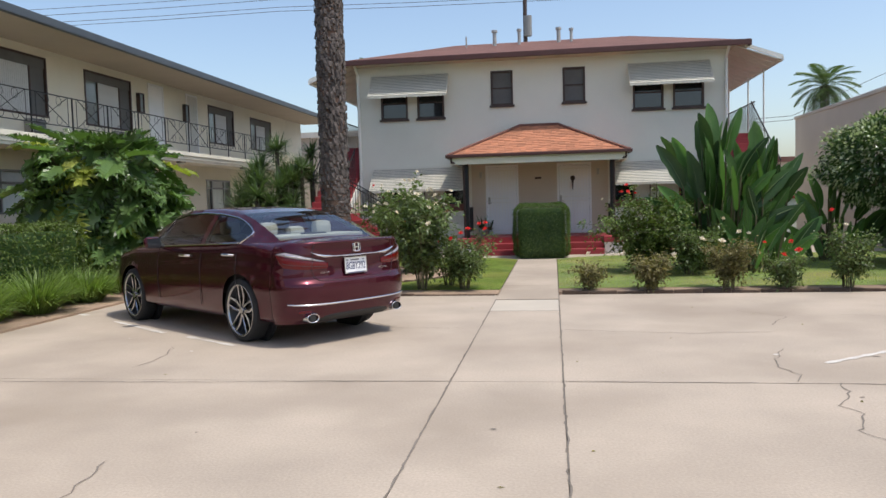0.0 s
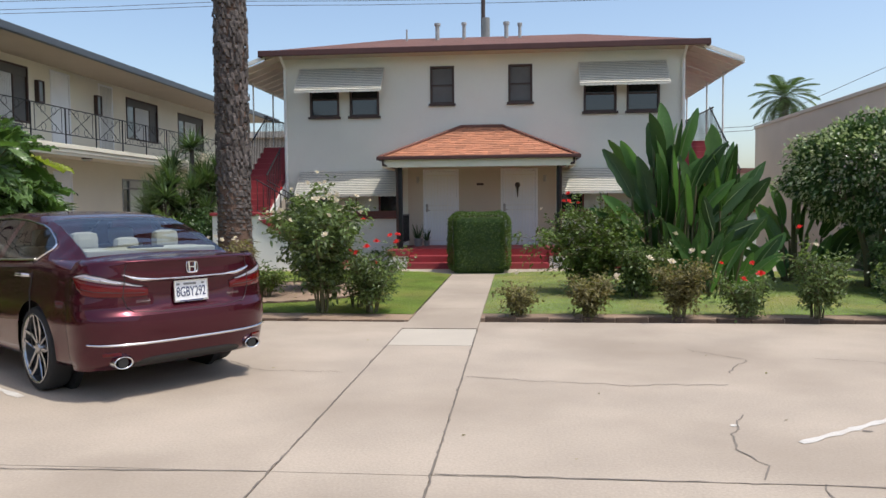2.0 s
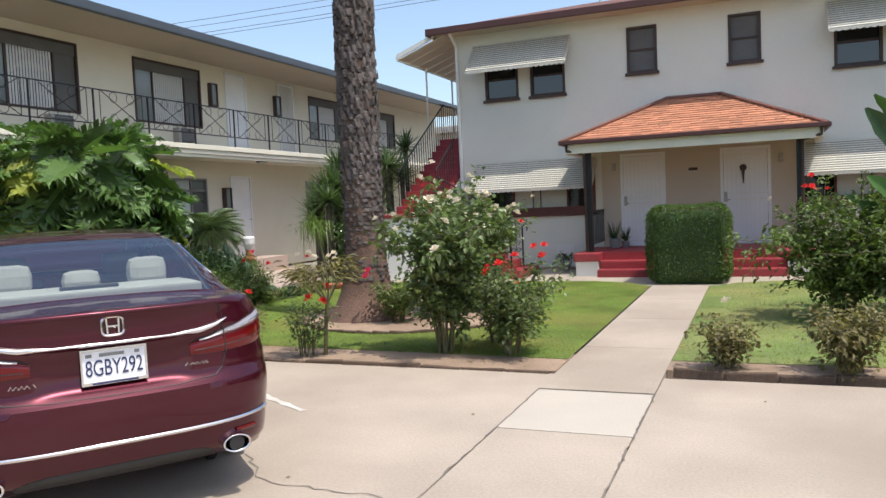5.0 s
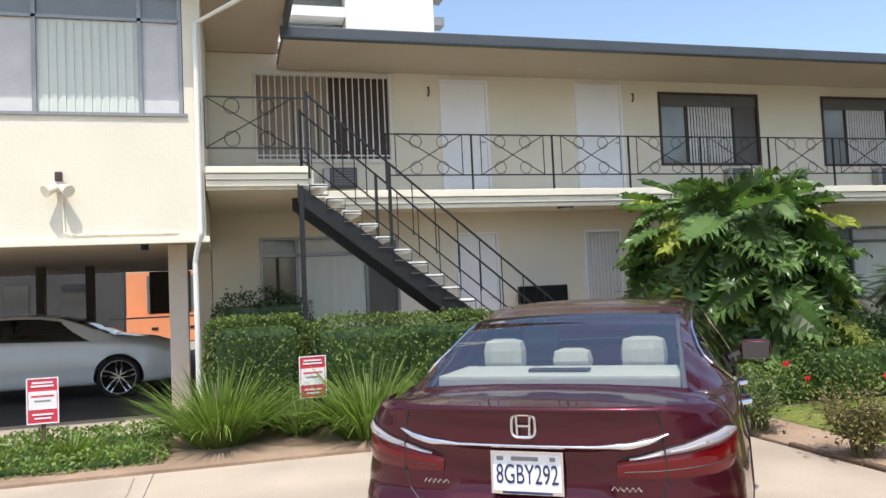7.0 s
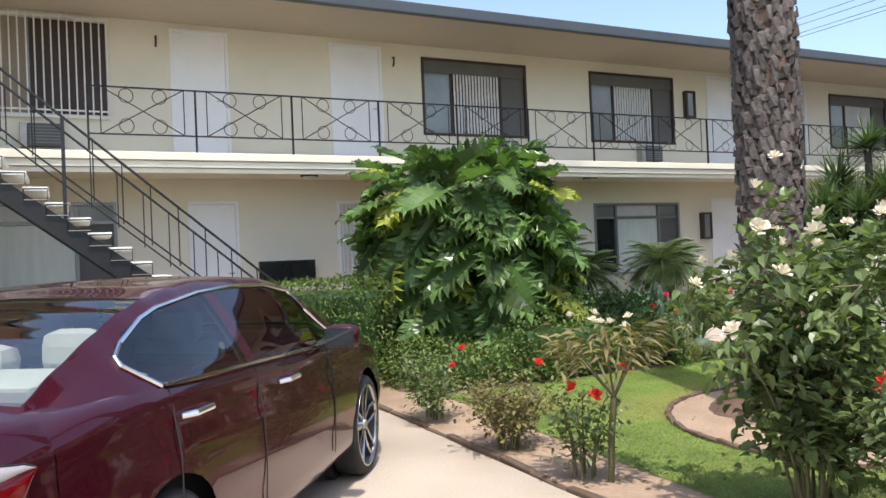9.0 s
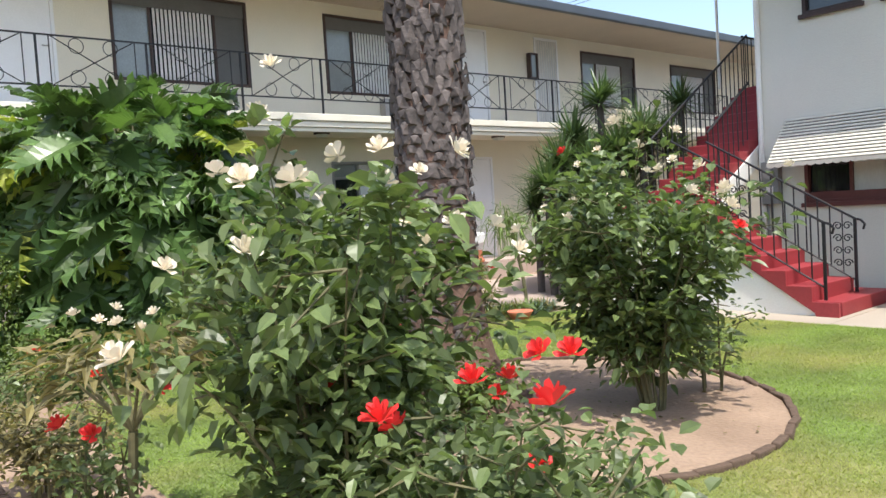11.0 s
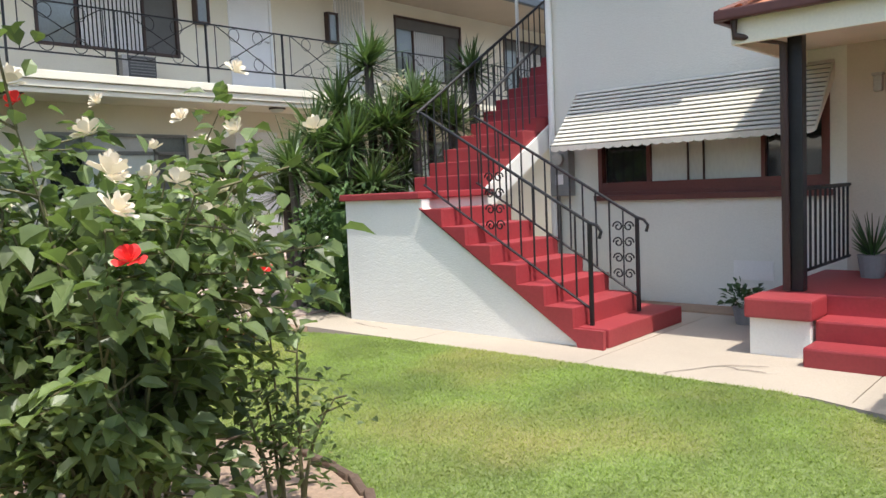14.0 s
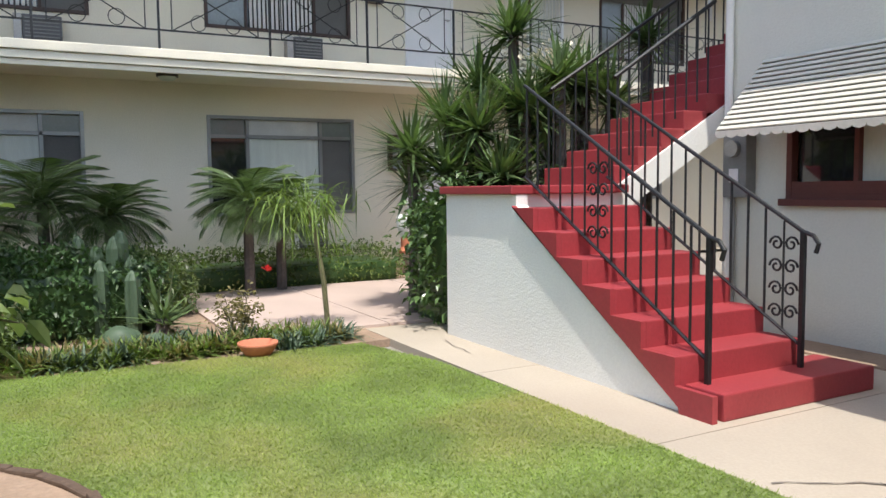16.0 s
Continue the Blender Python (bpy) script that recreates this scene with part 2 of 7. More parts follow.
def box(bm, x0, x1, y0, y1, z0, z1, bev=0.0, m=None):
    r = bmesh.ops.create_cube(bm, size=1, matrix=Matrix.Translation(((x0 + x1) / 2, (y0 + y1) / 2, (z0 + z1) / 2)) @ Matrix.Diagonal((abs(x1 - x0), abs(y1 - y0), abs(z1 - z0), 1)))
    vs = r["verts"]
    if bev:
        es = list({e for v in vs for e in v.link_edges})
        r2 = bmesh.ops.bevel(bm, geom=es, offset=bev, segments=2, affect='EDGES', profile=0.6)
        vs = list({v for v in r2["verts"]} | {v for v in vs if v.is_valid})
    if m is not None:
        bmesh.ops.transform(bm, matrix=m, verts=[v for v in vs if v.is_valid])
    return bm


def rod(bm, p0, p1, r0, r1=None, seg=8):
    p0, p1 = Vector(p0), Vector(p1)
    d = p1 - p0
    if d.length < 1e-6:
        return bm
    q = d.to_track_quat("Z", "Y").to_matrix().to_4x4()
    bmesh.ops.create_cone(bm, cap_ends=True, segments=seg, radius1=r0, radius2=r0 if r1 is None else r1, depth=d.length, matrix=Matrix.Translation((p0 + p1) / 2) @ q)
    return bm


def pipe(bm, pts, r, seg=6):
    """One bent tube through the points."""
    pts = [Vector(q) for q in pts]
    rings, side = [], None
    for i, q in enumerate(pts):
        tan = (pts[min(i + 1, len(pts) - 1)] - pts[max(i - 1, 0)]).normalized()
        if tan.length < 0.5:
            tan = Vector((0, 0, 1))
        if side is None:
            side = tan.cross(Vector((0.31, 0.2, 0.93)) if abs(tan.z) < 0.9 else Vector((1, 0, 0))).normalized()
        side = (side - tan * side.dot(tan)).normalized()
        other = tan.cross(side)
        rings.append([bm.verts.new(q + side * r * math.cos(t) + other * r * math.sin(t)) for t in [k * math.tau / seg for k in range(seg)]])
    for a, b in zip(rings[:-1], rings[1:]):
        for k in range(seg):
            bm.faces.new((a[k], a[(k + 1) % seg], b[(k + 1) % seg], b[k]))
    bm.faces.new(rings[0][::-1])
    bm.faces.new(rings[-1])
    return bm


def prism(bm, poly, axis, a, b):
    """A flat outline pushed from a to b along an axis: outline in the two other axes, in order."""
    def at(u, v, w):
        return {"x": (w, u, v), "y": (u, w, v), "z": (u, v, w)}[axis]
    lo = [bm.verts.new(at(u, v, a)) for u, v in poly]
    hi = [bm.verts.new(at(u, v, b)) for u, v in poly]
    n = len(poly)
    bm.faces.new(lo[::-1])
    bm.faces.new(hi)
    for i in range(n):
        bm.faces.new((lo[i], lo[(i + 1) % n], hi[(i + 1) % n], hi[i]))
    bmesh.ops.recalc_face_normals(bm, faces=bm.faces)
    return bm


def B():
    return bmesh.new()


def boxed(name, x0, x1, y0, y1, z0, z1, material, parent=None, label="", bev=0.0, **k):
    return part(name, box(B(), x0, x1, y0, y1, z0, z1, bev), material, parent, label, **k)


def wall_with_holes(axis, at, thick, u0, u1, z0, z1, holes):
    """A wall of real thickness, cut into blocks round its openings. Holes: (u0, u1, z0, z1)."""
    bm = B()
    us = sorted({u0, u1, *[h[0] for h in holes], *[h[1] for h in holes]})
    us = [u for u in us if u0 <= u <= u1]
    for a, b in zip(us[:-1], us[1:]):
        mid = (a + b) / 2
        cuts = sorted((h[2], h[3]) for h in holes if h[0] < mid < h[1])
        z = z0
        for c0, c1 in cuts + [(z1, z1)]:
            if c0 > z + 1e-4:
                if axis == "y":
                    box(bm, a, b, at, at + thick, z, c0)
                else:
                    box(bm, at - thick, at, a, b, z, c0)
            z = max(z, c1)
    bmesh.ops.remove_doubles(bm, verts=bm.verts, dist=1e-4)
    return bm


# ---- setting: ground, driveway, walks, lawns ----
raw("ground", [(-600, -600, -0.06), (600, -600, -0.06), (600, 600, -0.06), (-600, 600, -0.06)], [(0, 1, 2, 3)], mat("street_ground", (0.30, 0.27, 0.23), 0.9, 0.15, 0.05, 5), kind="structure")
WX0, WX1 = -0.82, 0.10
drive = thing("driveway", "sun-bleached concrete driveway with worn joints", "driveway", kind="structure")
for x0, x1 in ((-6.85, WX0), (WX0, WX1), (WX1, 9.0)):
    for y0, y1 in ((-14.0, -4.0), (-4.0, 3.2), (3.2, 10.17), (10.17, 15.78 if x0 != WX0 else 14.11)):
        boxed("slab", x0 + 0.006, x1 - 0.006, y0 + 0.004, y1 - 0.004, -0.12, 0.0, M_CONC, drive)
boxed("slab", WX0 + 0.006, WX1 - 0.006, 14.113, 15.2, -0.12, 0.002, mat("new_pale_concrete", (0.49, 0.43, 0.35), 0.85, 0.06, 1.5, 60, 0.12), drive)
boxed("joint_bed", -6.9, 9.0, -14, 15.8, -0.12, -0.012, M_JOINT, drive)
boxed("kerb_strip", 6.2, 9.0, 15.78, 16.0, -0.1, 0.002, M_CONC, drive)


def ribbon(name, pts, w, z, material, parent=None, jitter=0.0, seed=1, **k):
    """A thin wandering band on the ground."""
    rng = random.Random(seed)
    fine = []
    for (ax, ay), (bx, by) in zip(pts[:-1], pts[1:]):
        steps = max(2, int(math.hypot(bx - ax, by - ay) / 0.07))
        for i in range(steps):
            f = i / steps
            fine.append((ax + (bx - ax) * f + rng.gauss(0, jitter), ay + (by - ay) * f + rng.gauss(0, jitter)))
    fine.append(pts[-1])
    v, f = [], []
    for i, (x, y) in enumerate(fine):
        a, b = fine[max(0, i - 1)], fine[min(len(fine) - 1, i + 1)]
        dx, dy = b[0] - a[0], b[1] - a[1]
        d = math.hypot(dx, dy) or 1
        ww = w * (0.55 + 0.9 * rng.random()) / 2 if jitter else w / 2
        v += [(x - dy / d * ww, y + dx / d * ww, z), (x + dy / d * ww, y - dx / d * ww, z)]
        if i:
            j = 2 * i
            f.append((j - 2, j - 1, j + 1, j))
    return raw(name, v, f, material, parent, **k)


for i, pts in enumerate(([(0.12, 12.64), (0.69, 12.50), (1.5, 12.38), (2.3, 12.45)], [(2.14, 11.51), (1.97, 11.05), (1.88, 10.75), (2.0, 10.45), (1.9, 10.22)],
                         [(2.4, 12.9), (2.75, 13.5), (2.3, 14.0)], [(2.2, 10.16), (2.13, 9.85), (1.98, 9.53), (2.05, 9.35), (1.97, 9.18), (1.90, 8.95), (1.98, 8.71), (1.93, 8.45), (2.06, 8.1)], [(-2.6, 8.1), (-2.5, 7.6), (-2.65, 7.3)],
                         [(-3.88, 10.64), (-3.84, 11.14), (-4.01, 11.61)], [(-2.2, 13.2), (-1.8, 12.8), (-1.0, 12.75)], [(3.4, 13.6), (4.4, 13.3), (5.2, 13.5)])):
    ribbon("crack", pts, 0.009, 0.004, M_JOINT, drive, 0.016, i)
ribbon("joint_line", [(WX0, -4), (WX0, 15.6)], 0.011, 0.004, M_JOINT, drive, 0.004, 31)
ribbon("joint_line", [(-6.6, 10.02), (-2.88, 10.08), (WX0 - 0.02, 10.17)], 0.011, 0.004, M_JOINT, drive, 0.004, 33)
ribbon("joint_line", [(WX1 + 0.02, 10.19), (2.55, 10.16), (8.8, 10.1)], 0.011, 0.004, M_JOINT, drive, 0.004, 34)
ribbon("joint_line", [(WX1, -4), (WX1, 15.2)], 0.011, 0.004, M_JOINT, drive, 0.006, 32)
for i, pts in enumerate(([(-6.95, 14.2), (-6.5, 13.95)], [(-5.75, 13.39), (-4.57, 12.49)], [(-4.15, 12.24), (-3.35, 11.70)], [(-3.3, 14.68), (-2.4, 14.17)],
                         [(2.33, 10.90), (3.53, 11.78), (5.2, 13.0)], [(4.2, 9.4), (5.9, 10.7)])):
    ribbon("parking_line", pts, 0.06, 0.004, M_PAINT, drive, 0.0015, 50 + i)

spots = random.Random(21)
for i in range(16):
    x, y, rr = spots.uniform(-5.5, 5.5), spots.uniform(4.5, 14.5), spots.uniform(.008, .03)
    pts = [(x + rr * spots.uniform(.5, 1.6) * math.cos(a), y + rr * spots.uniform(.5, 1.0) * math.sin(a), .004) for a in [k * math.tau / 9 for k in range(9)]]
    raw("chip_mark", pts, [tuple(range(9))], M_JOINT if i % 4 else M_PAINT, drive)
walk_ob = thing("walkway", "grey concrete garden walk leading to the porch", "walkway", kind="structure")
for y0, y1 in ((15.204, 17.0), (17.0, 18.9), (18.9, 20.8), (20.8, 22.5)):
    boxed("slab", WX0 + 0.002, WX1 - 0.002, y0 + 0.004, y1 - 0.004, -0.1, 0.012, M_CONC, walk_ob)
bm = prism(B(), [(-1.75, 23.12), (-1.25, 22.95), (-0.92, 22.5), (0.2, 22.5), (0.55, 22.95), (1.05, 23.12)], "z", -0.1, 0.012)
part("slab", bm, M_CONC_L, walk_ob)
for x0, x1 in ((-7.3, -5.2), (-5.2, -3.4), (-3.4, -1.5), (-1.5, 0.8), (0.8, 2.8), (2.8, 4.9), (4.9, 9.0)):
    boxed("slab", x0 + 0.004, x1 - 0.004, 23.12, 25.66, -0.1, 0.012, M_CONC_L, walk_ob)
for i in range(3):
    boxed("slab", -10.7, -7.34, 21.9 + i * 1.5, 23.39 + i * 1.5, -0.1, 0.035, M_PINK, walk_ob)
for i, pts in enumerate(([(-2.75, 23.2), (-2.5, 23.6), (-2.2, 23.75)], [(-2.5, 23.6), (-2.15, 23.55)], [(-6.4, 23.5), (-5.8, 23.42)])):
    ribbon("crack", pts, 0.012, 0.018, M_JOINT, walk_ob, 0.012, 70 + i)

boxed("garden_bed", -11.98, -6.72, 8.0, 27.0, -0.1, 0.008, M_SOIL, kind="structure")
boxed("garden_bed", -6.85, WX0 - 0.005, 15.80, 16.55, -0.1, 0.02, M_SOIL, kind="structure")
boxed("garden_bed", WX1 + 0.005, 9.0, 16.02, 16.45, -0.1, 0.018, M_SOIL, kind="structure")
boxed("garden_bed", -7.3, 6.5, 25.66, 26.09, -0.1, 0.03, M_SOIL, kind="structure")


def sheet(name, outline, z, material, **k):
    bm = B()
    bm.faces.new([bm.verts.new((x, y, z)) for x, y in outline])
    return part(name, bm, material, kind="structure", **k)


LAWN_L = [(-6.72, 16.55), (WX0 - 0.01, 16.3), (WX0 - 0.01, 22.3), (-1.3, 22.85), (-1.9, 23.1), (-4.0, 23.1), (-5.6, 23.05), (-6.62, 22.8), (-6.72, 20.0)]
LAWN_R = [(WX1 + 0.01, 16.4), (9.0, 16.4), (9.0, 23.1), (1.2, 23.1), (0.6, 22.85), (WX1 + 0.01, 22.3)]
sheet("lawn", LAWN_L, 0.024, M_LAWN, label="mown green lawn with dry yellow patches", category="lawn")
sheet("lawn", LAWN_R, 0.024, M_LAWN, label="mown green lawn beside the walk", category="lawn")
boxed("ground_strip", -8.9, -6.72, 2.0, 15.8, -0.1, 0.03, M_SOIL, kind="structure")
circle = [(-3.55 + 1.62 * math.cos(a), 18.95 + 1.62 * math.sin(a)) for a in [i * math.tau / 48 for i in range(48)]]
sheet("palm_bed", circle, 0.034, M_SOIL, label="round bed of dry soil at the palm", category="garden bed")
ring = thing("lawn_edging", "ragged dark edging round the palm bed", "edging")
rng = random.Random(5)
for i, (x, y) in enumerate(circle):
    a = i * math.tau / 48
    m = pose(x, y, 0.03, rng.uniform(-8, 8), rng.uniform(-6, 6), math.degrees(a) + 90 + rng.uniform(-7, 7))
    if i == 0:
        stone = boxed("edging_piece", -0.11, 0.11, -0.025, 0.025, -0.04, 0.028, M_WOOD, ring, bev=0.012)
        stone.matrix_basis = m
    else:
        again(stone, "edging_piece", ring, m)
for x0, x1, y in ((-6.8, WX0 - 0.05, 15.80), (WX1 + 0.05, 9.0, 16.03)):
    edge = thing("bed_edging", "low weathered board and brick edging along the flower bed", "edging")
    n = int((x1 - x0) / 0.42)
    w = (x1 - x0) / n
    for i in range(n):
        o = boxed("edging_board", -w / 2 + 0.006, w / 2 - 0.006, -0.03, 0.03, -0.05, 0.034, M_WOOD, edge, bev=0.010) if i == 0 else again(o, "edging_board", edge, Matrix())
        o.matrix_basis = pose(x0 + (i + 0.5) * w, y + rng.uniform(-0.02, 0.02), rng.uniform(-0.02, 0.008), rng.uniform(-6, 6), rng.uniform(-2, 2), rng.uniform(-4, 4))

# ---- setting: the two-storey house ----
HY, HX0, HX1 = 26.09, -5.58, 4.83
XC = (HX0 + HX1) / 2
UP = [(-4.87, -4.08, 3.86, 4.78), (-3.80, -3.01, 3.86, 4.78), (-1.66, -1.03, 4.14, 5.12), (0.37, 0.99, 4.14, 5.12), (2.29, 3.12, 3.86, 4.78), (3.37, 4.20, 3.86, 4.78)]
LOW = [(-4.92, -2.42, 1.22, 2.15), (1.66, 4.16, 1.22, 2.15)]
DOORS = [(-1.87, -0.93, 0.46, 2.45), (0.16, 1.12, 0.46, 2.45)]
house = thing("house", "two-storey off-white stucco house with red-brown hip roof", "house")
part("front_wall", wall_with_holes("y", HY, 0.18, HX0, HX1, 0.0, 5.56, UP + LOW + DOORS), M_STUCCO, house, "off-white stucco")
boxed("side_wall", HX0, HX0 + 0.18, HY + 0.182, 41.0, 0, 5.56, M_STUCCO, house)
boxed("side_wall", HX1 - 0.18, HX1, HY + 0.182, 41.0, 0, 5.56, M_STUCCO, house)
boxed("back_wall", HX0, HX1, 41.0, 41.18, 0, 5.56, M_STUCCO, house)
# Added dark sheet stands in for the dim rooms behind the windows.
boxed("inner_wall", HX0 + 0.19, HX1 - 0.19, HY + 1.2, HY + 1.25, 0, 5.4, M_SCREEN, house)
# roof: low hip with a dark red edge
ex0, ex1, ey0, ey1, ez = -6.02, 5.27, 25.49, 41.6, 5.50
rz, rx0, rx1, ry0, ry1 = 6.46, -3.0, 2.5, 28.95, 38.0
bm = B()
c = [bm.verts.new(p) for p in ((ex0, ey0, ez), (ex1, ey0, ez), (ex1, ey1, ez), (ex0, ey1, ez), (rx0, ry0, rz), (rx1, ry0, rz), (rx1, ry1, rz), (rx0, ry1, rz))]
for f in ((0, 1, 5, 4), (1, 2, 6, 5), (2, 3, 7, 6), (3, 0, 4, 7), (4, 5, 6, 7)):
    bm.faces.new([c[i] for i in f])
part("roof", bm, M_ROOF, house, "red-brown composition roof")
boxed("roof_deck", ex0 + 0.02, ex1 - 0.02, ey0 + 0.02, ey1 - 0.02, ez - 0.10, ez - 0.012, M_SOFFIT, house)
bm = B()
box(bm, ex0 - 0.02, ex1 + 0.02, ey0 - 0.05, ey0 + 0.018, ez - 0.13, ez + 0.02, 0.015)
box(bm, ex0 - 0.05, ex0 + 0.018, ey0 + 0.02, ey1, ez - 0.13, ez + 0.02, 0.015)
box(bm, ex1 - 0.018, ex1 + 0.05, ey0 + 0.02, ey1, ez - 0.13, ez + 0.02, 0.015)
part("eave_gutter", bm, M_RED_TRIM, house, "dark red eave gutter")
for k, (x, y, h, r) in enumerate(((-2.53, 28.0, 0.32, 0.025), (-1.66, 28.1, 0.42, 0.06), (-0.90, 28.1, 0.42, 0.05), (0.30, 28.1, 0.40, 0.06), (0.68, 28.1, 0.36, 0.045))):
    bm = rod(B(), (x, y, 6.1), (x, y, 6.2 + h), r, seg=12)
    if r > 0.04:
        rod(bm, (x, y, 6.2 + h), (x, y, 6.27 + h), r * 1.5, r * 1.5, 12)
        rod(bm, (x, y, 6.05), (x, y, 6.2), r * 1.8, r, 12)
    part("vent_pipe", bm, M_GALV, house, "weathered metal roof vent", smooth=False)


def house_window(x0, x1, z0, z1, frame_mat, glass, kind="sash", label=""):
    w = thing("window", label, "window", kind="structure")
    fw, y0, y1 = 0.055, HY - 0.02, HY + 0.07
    bm = B()
    box(bm, x0, x0 + fw, y0, y1, z0, z1, 0.006)
    box(bm, x1 - fw, x1, y0, y1, z0, z1, 0.006)
    box(bm, x0 + fw, x1 - fw, y0, y1, z1 - fw, z1, 0.006)
    box(bm, x0 + fw, x1 - fw, y0, y1, z0, z0 + fw, 0.006)
    part("window_frame", bm, frame_mat, w)
    boxed("window_sill", x0 - 0.04, x1 + 0.04, HY - 0.07, HY - 0.022, z0 - 0.05, z0 + 0.012, frame_mat, w, bev=0.008)
    zm = z0 + (z1 - z0) * 0.5
    if kind == "sash":
        boxed("meeting_rail", x0 + fw, x1 - fw, HY + 0.01, HY + 0.05, zm - 0.018, zm + 0.018, frame_mat, w)
        boxed("pane", x0 + fw, x1 - fw, HY + 0.045, HY + 0.052, z0 + fw, z1 - fw, glass, w)
    else:
        third = (x1 - x0) / 4
        for a, b, g in ((x0 + fw, x0 + third, M_GLASS_D), (x0 + third, x1 - third, M_CURTAIN), (x1 - third, x1 - fw, M_GLASS_D)):
            boxed("pane", a + 0.02, b - 0.02, HY + 0.055, HY + 0.062, z0 + fw, z1 - fw, g, w)
            boxed("mullion", b - 0.02, b + 0.02, HY + 0.0, HY + 0.054, z0 + fw, z1 - fw, frame_mat, w)
        boxed("lower_rail", x0 + fw, x1 - fw, HY - 0.012, HY + 0.054, z0 + fw, z0 + fw + 0.10, frame_mat, w)
        for xx in (x0 + third * 1.72, x0 + third * 2.0):
            rod_b = rod(B(), (xx, HY + 0.03, z0 + fw), (xx, HY + 0.03, z1 - fw), 0.012)
            part("window_bar", rod_b, M_BROWN, w)
    return w


for i, (x0, x1, z0, z1) in enumerate(UP):
    house_window(x0, x1, z0, z1, M_BROWN, M_SCREEN if i in (2, 3) else M_GLASS_D, "sash", "dark-framed sash window in the stucco wall")
for x0, x1, z0, z1 in LOW:
    house_window(x0, x1, z0, z1, M_BROWN_RED, M_GLASS_D, "wide", "wide red-brown framed window with pale curtain")


def awning(x0, x1, ztop, zbot, depth, n, label, taper=0.06):
    """Slatted metal window awning: lapped slats with dark gaps, two cheeks and a scalloped edge."""
    a = thing("window_awning", label, "awning")
    y_top, y_bot = HY - 0.01, HY - depth
    sl = math.hypot(depth, ztop - zbot)
    ang = math.degrees(math.atan2(ztop - zbot, depth))
    for i in range(n):
        f = (i + 0.5) / n
        y, z = y_top + (y_bot - y_top) * f, ztop + (zbot - ztop) * f
        o = boxed("slat", -(x1 - x0) / 2, (x1 - x0) / 2, -sl / n * 0.35, sl / n * 0.35, -0.006, 0.006, M_AWN, a, bev=0.003) if i == 0 else again(o, "slat", a, Matrix())
        o.matrix_basis = pose((x0 + x1) / 2, y, z + 0.012, ang - 6, 0, 0)
    # Sheet under the slats; its dark colour gives the shade between them.
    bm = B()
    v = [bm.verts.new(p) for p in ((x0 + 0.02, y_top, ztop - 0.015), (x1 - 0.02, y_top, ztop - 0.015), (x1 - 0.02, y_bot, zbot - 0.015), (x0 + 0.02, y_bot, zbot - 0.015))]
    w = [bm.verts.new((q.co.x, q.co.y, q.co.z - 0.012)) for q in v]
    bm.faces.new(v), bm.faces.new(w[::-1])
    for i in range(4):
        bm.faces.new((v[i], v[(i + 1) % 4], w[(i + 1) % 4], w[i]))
    part("backing", bm, M_AWN_D, a, "dark sheet for the shade in the slat gaps")
    for x in (x0, x1):
        part("cheek", prism(B(), [(y_top, ztop), (y_bot, zbot), (y_bot, zbot - 0.03), (y_top, ztop - 0.16)], "x", x - 0.008, x + 0.008), M_AWN, a)
    k = int((x1 - x0) / 0.11)
    bm, edge = B(), [(x0, zbot + 0.01)]
    for i in range(k):
        cx, w2 = x0 + (i + 0.5) * (x1 - x0) / k, (x1 - x0) / k / 2
        edge += [(cx - w2, zbot - 0.025)] + [(cx - w2 * math.cos(t), zbot - 0.025 - 0.03 * math.sin(t)) for t in (0.6, 1.57, 2.54)]
    edge += [(x1, zbot - 0.025), (x1, zbot + 0.01)]
    prism(bm, edge[::-1], "y", y_bot - 0.004, y_bot + 0.004)
    part("valance", bm, M_AWN, a, "scalloped edge")
    return a


awning(-5.13, -2.87, 5.13, 4.47, 0.60, 13, "pale slatted metal awning over upper windows")
awning(2.16, 4.35, 5.13, 4.49, 0.60, 13, "pale slatted metal awning over upper windows")
awning(-5.17, -2.38, 2.44, 1.80, 0.60, 14, "pale slatted metal awning over the lower window")
awning(1.62, 4.41, 2.44, 1.82, 0.60, 14, "pale slatted metal awning over the lower window")
# downpipes at the house corners
for x in (HX0 + 0.06, HX1 - 0.06):
    part("downpipe", pipe(B(), [(x, HY - 0.45, 5.40), (x, HY - 0.05, 5.15), (x, HY - 0.05, 0.1)], 0.038, 10), M_WHITE_STUCCO, house, "white-painted downpipe")
mb = thing("meter_box", "grey electric meter box on the house wall", "meter")
boxed("case", -5.50, -5.24, HY - 0.14, HY - 0.002, 1.24, 1.86, M_METER, mb, bev=0.015)
part("dial", rod(B(), (-5.37, HY - 0.19, 1.68), (-5.37, HY - 0.14, 1.68), 0.075, seg=16), M_ALU, mb)
boxed("notice", -5.42, -5.32, HY - 0.148, HY - 0.142, 1.38, 1.5, M_SIGN_W, mb)
part("conduit", pipe(B(), [(-5.45, HY - 0.05, 1.24), (-5.45, HY - 0.05, 0.1)], 0.02), M_METER, mb)
boxed("wall_vent", -3.35, -2.95, HY - 0.012, HY - 0.002, 0.32, 0.52, M_WHITE_STUCCO, house, "small louvred foundation vent")

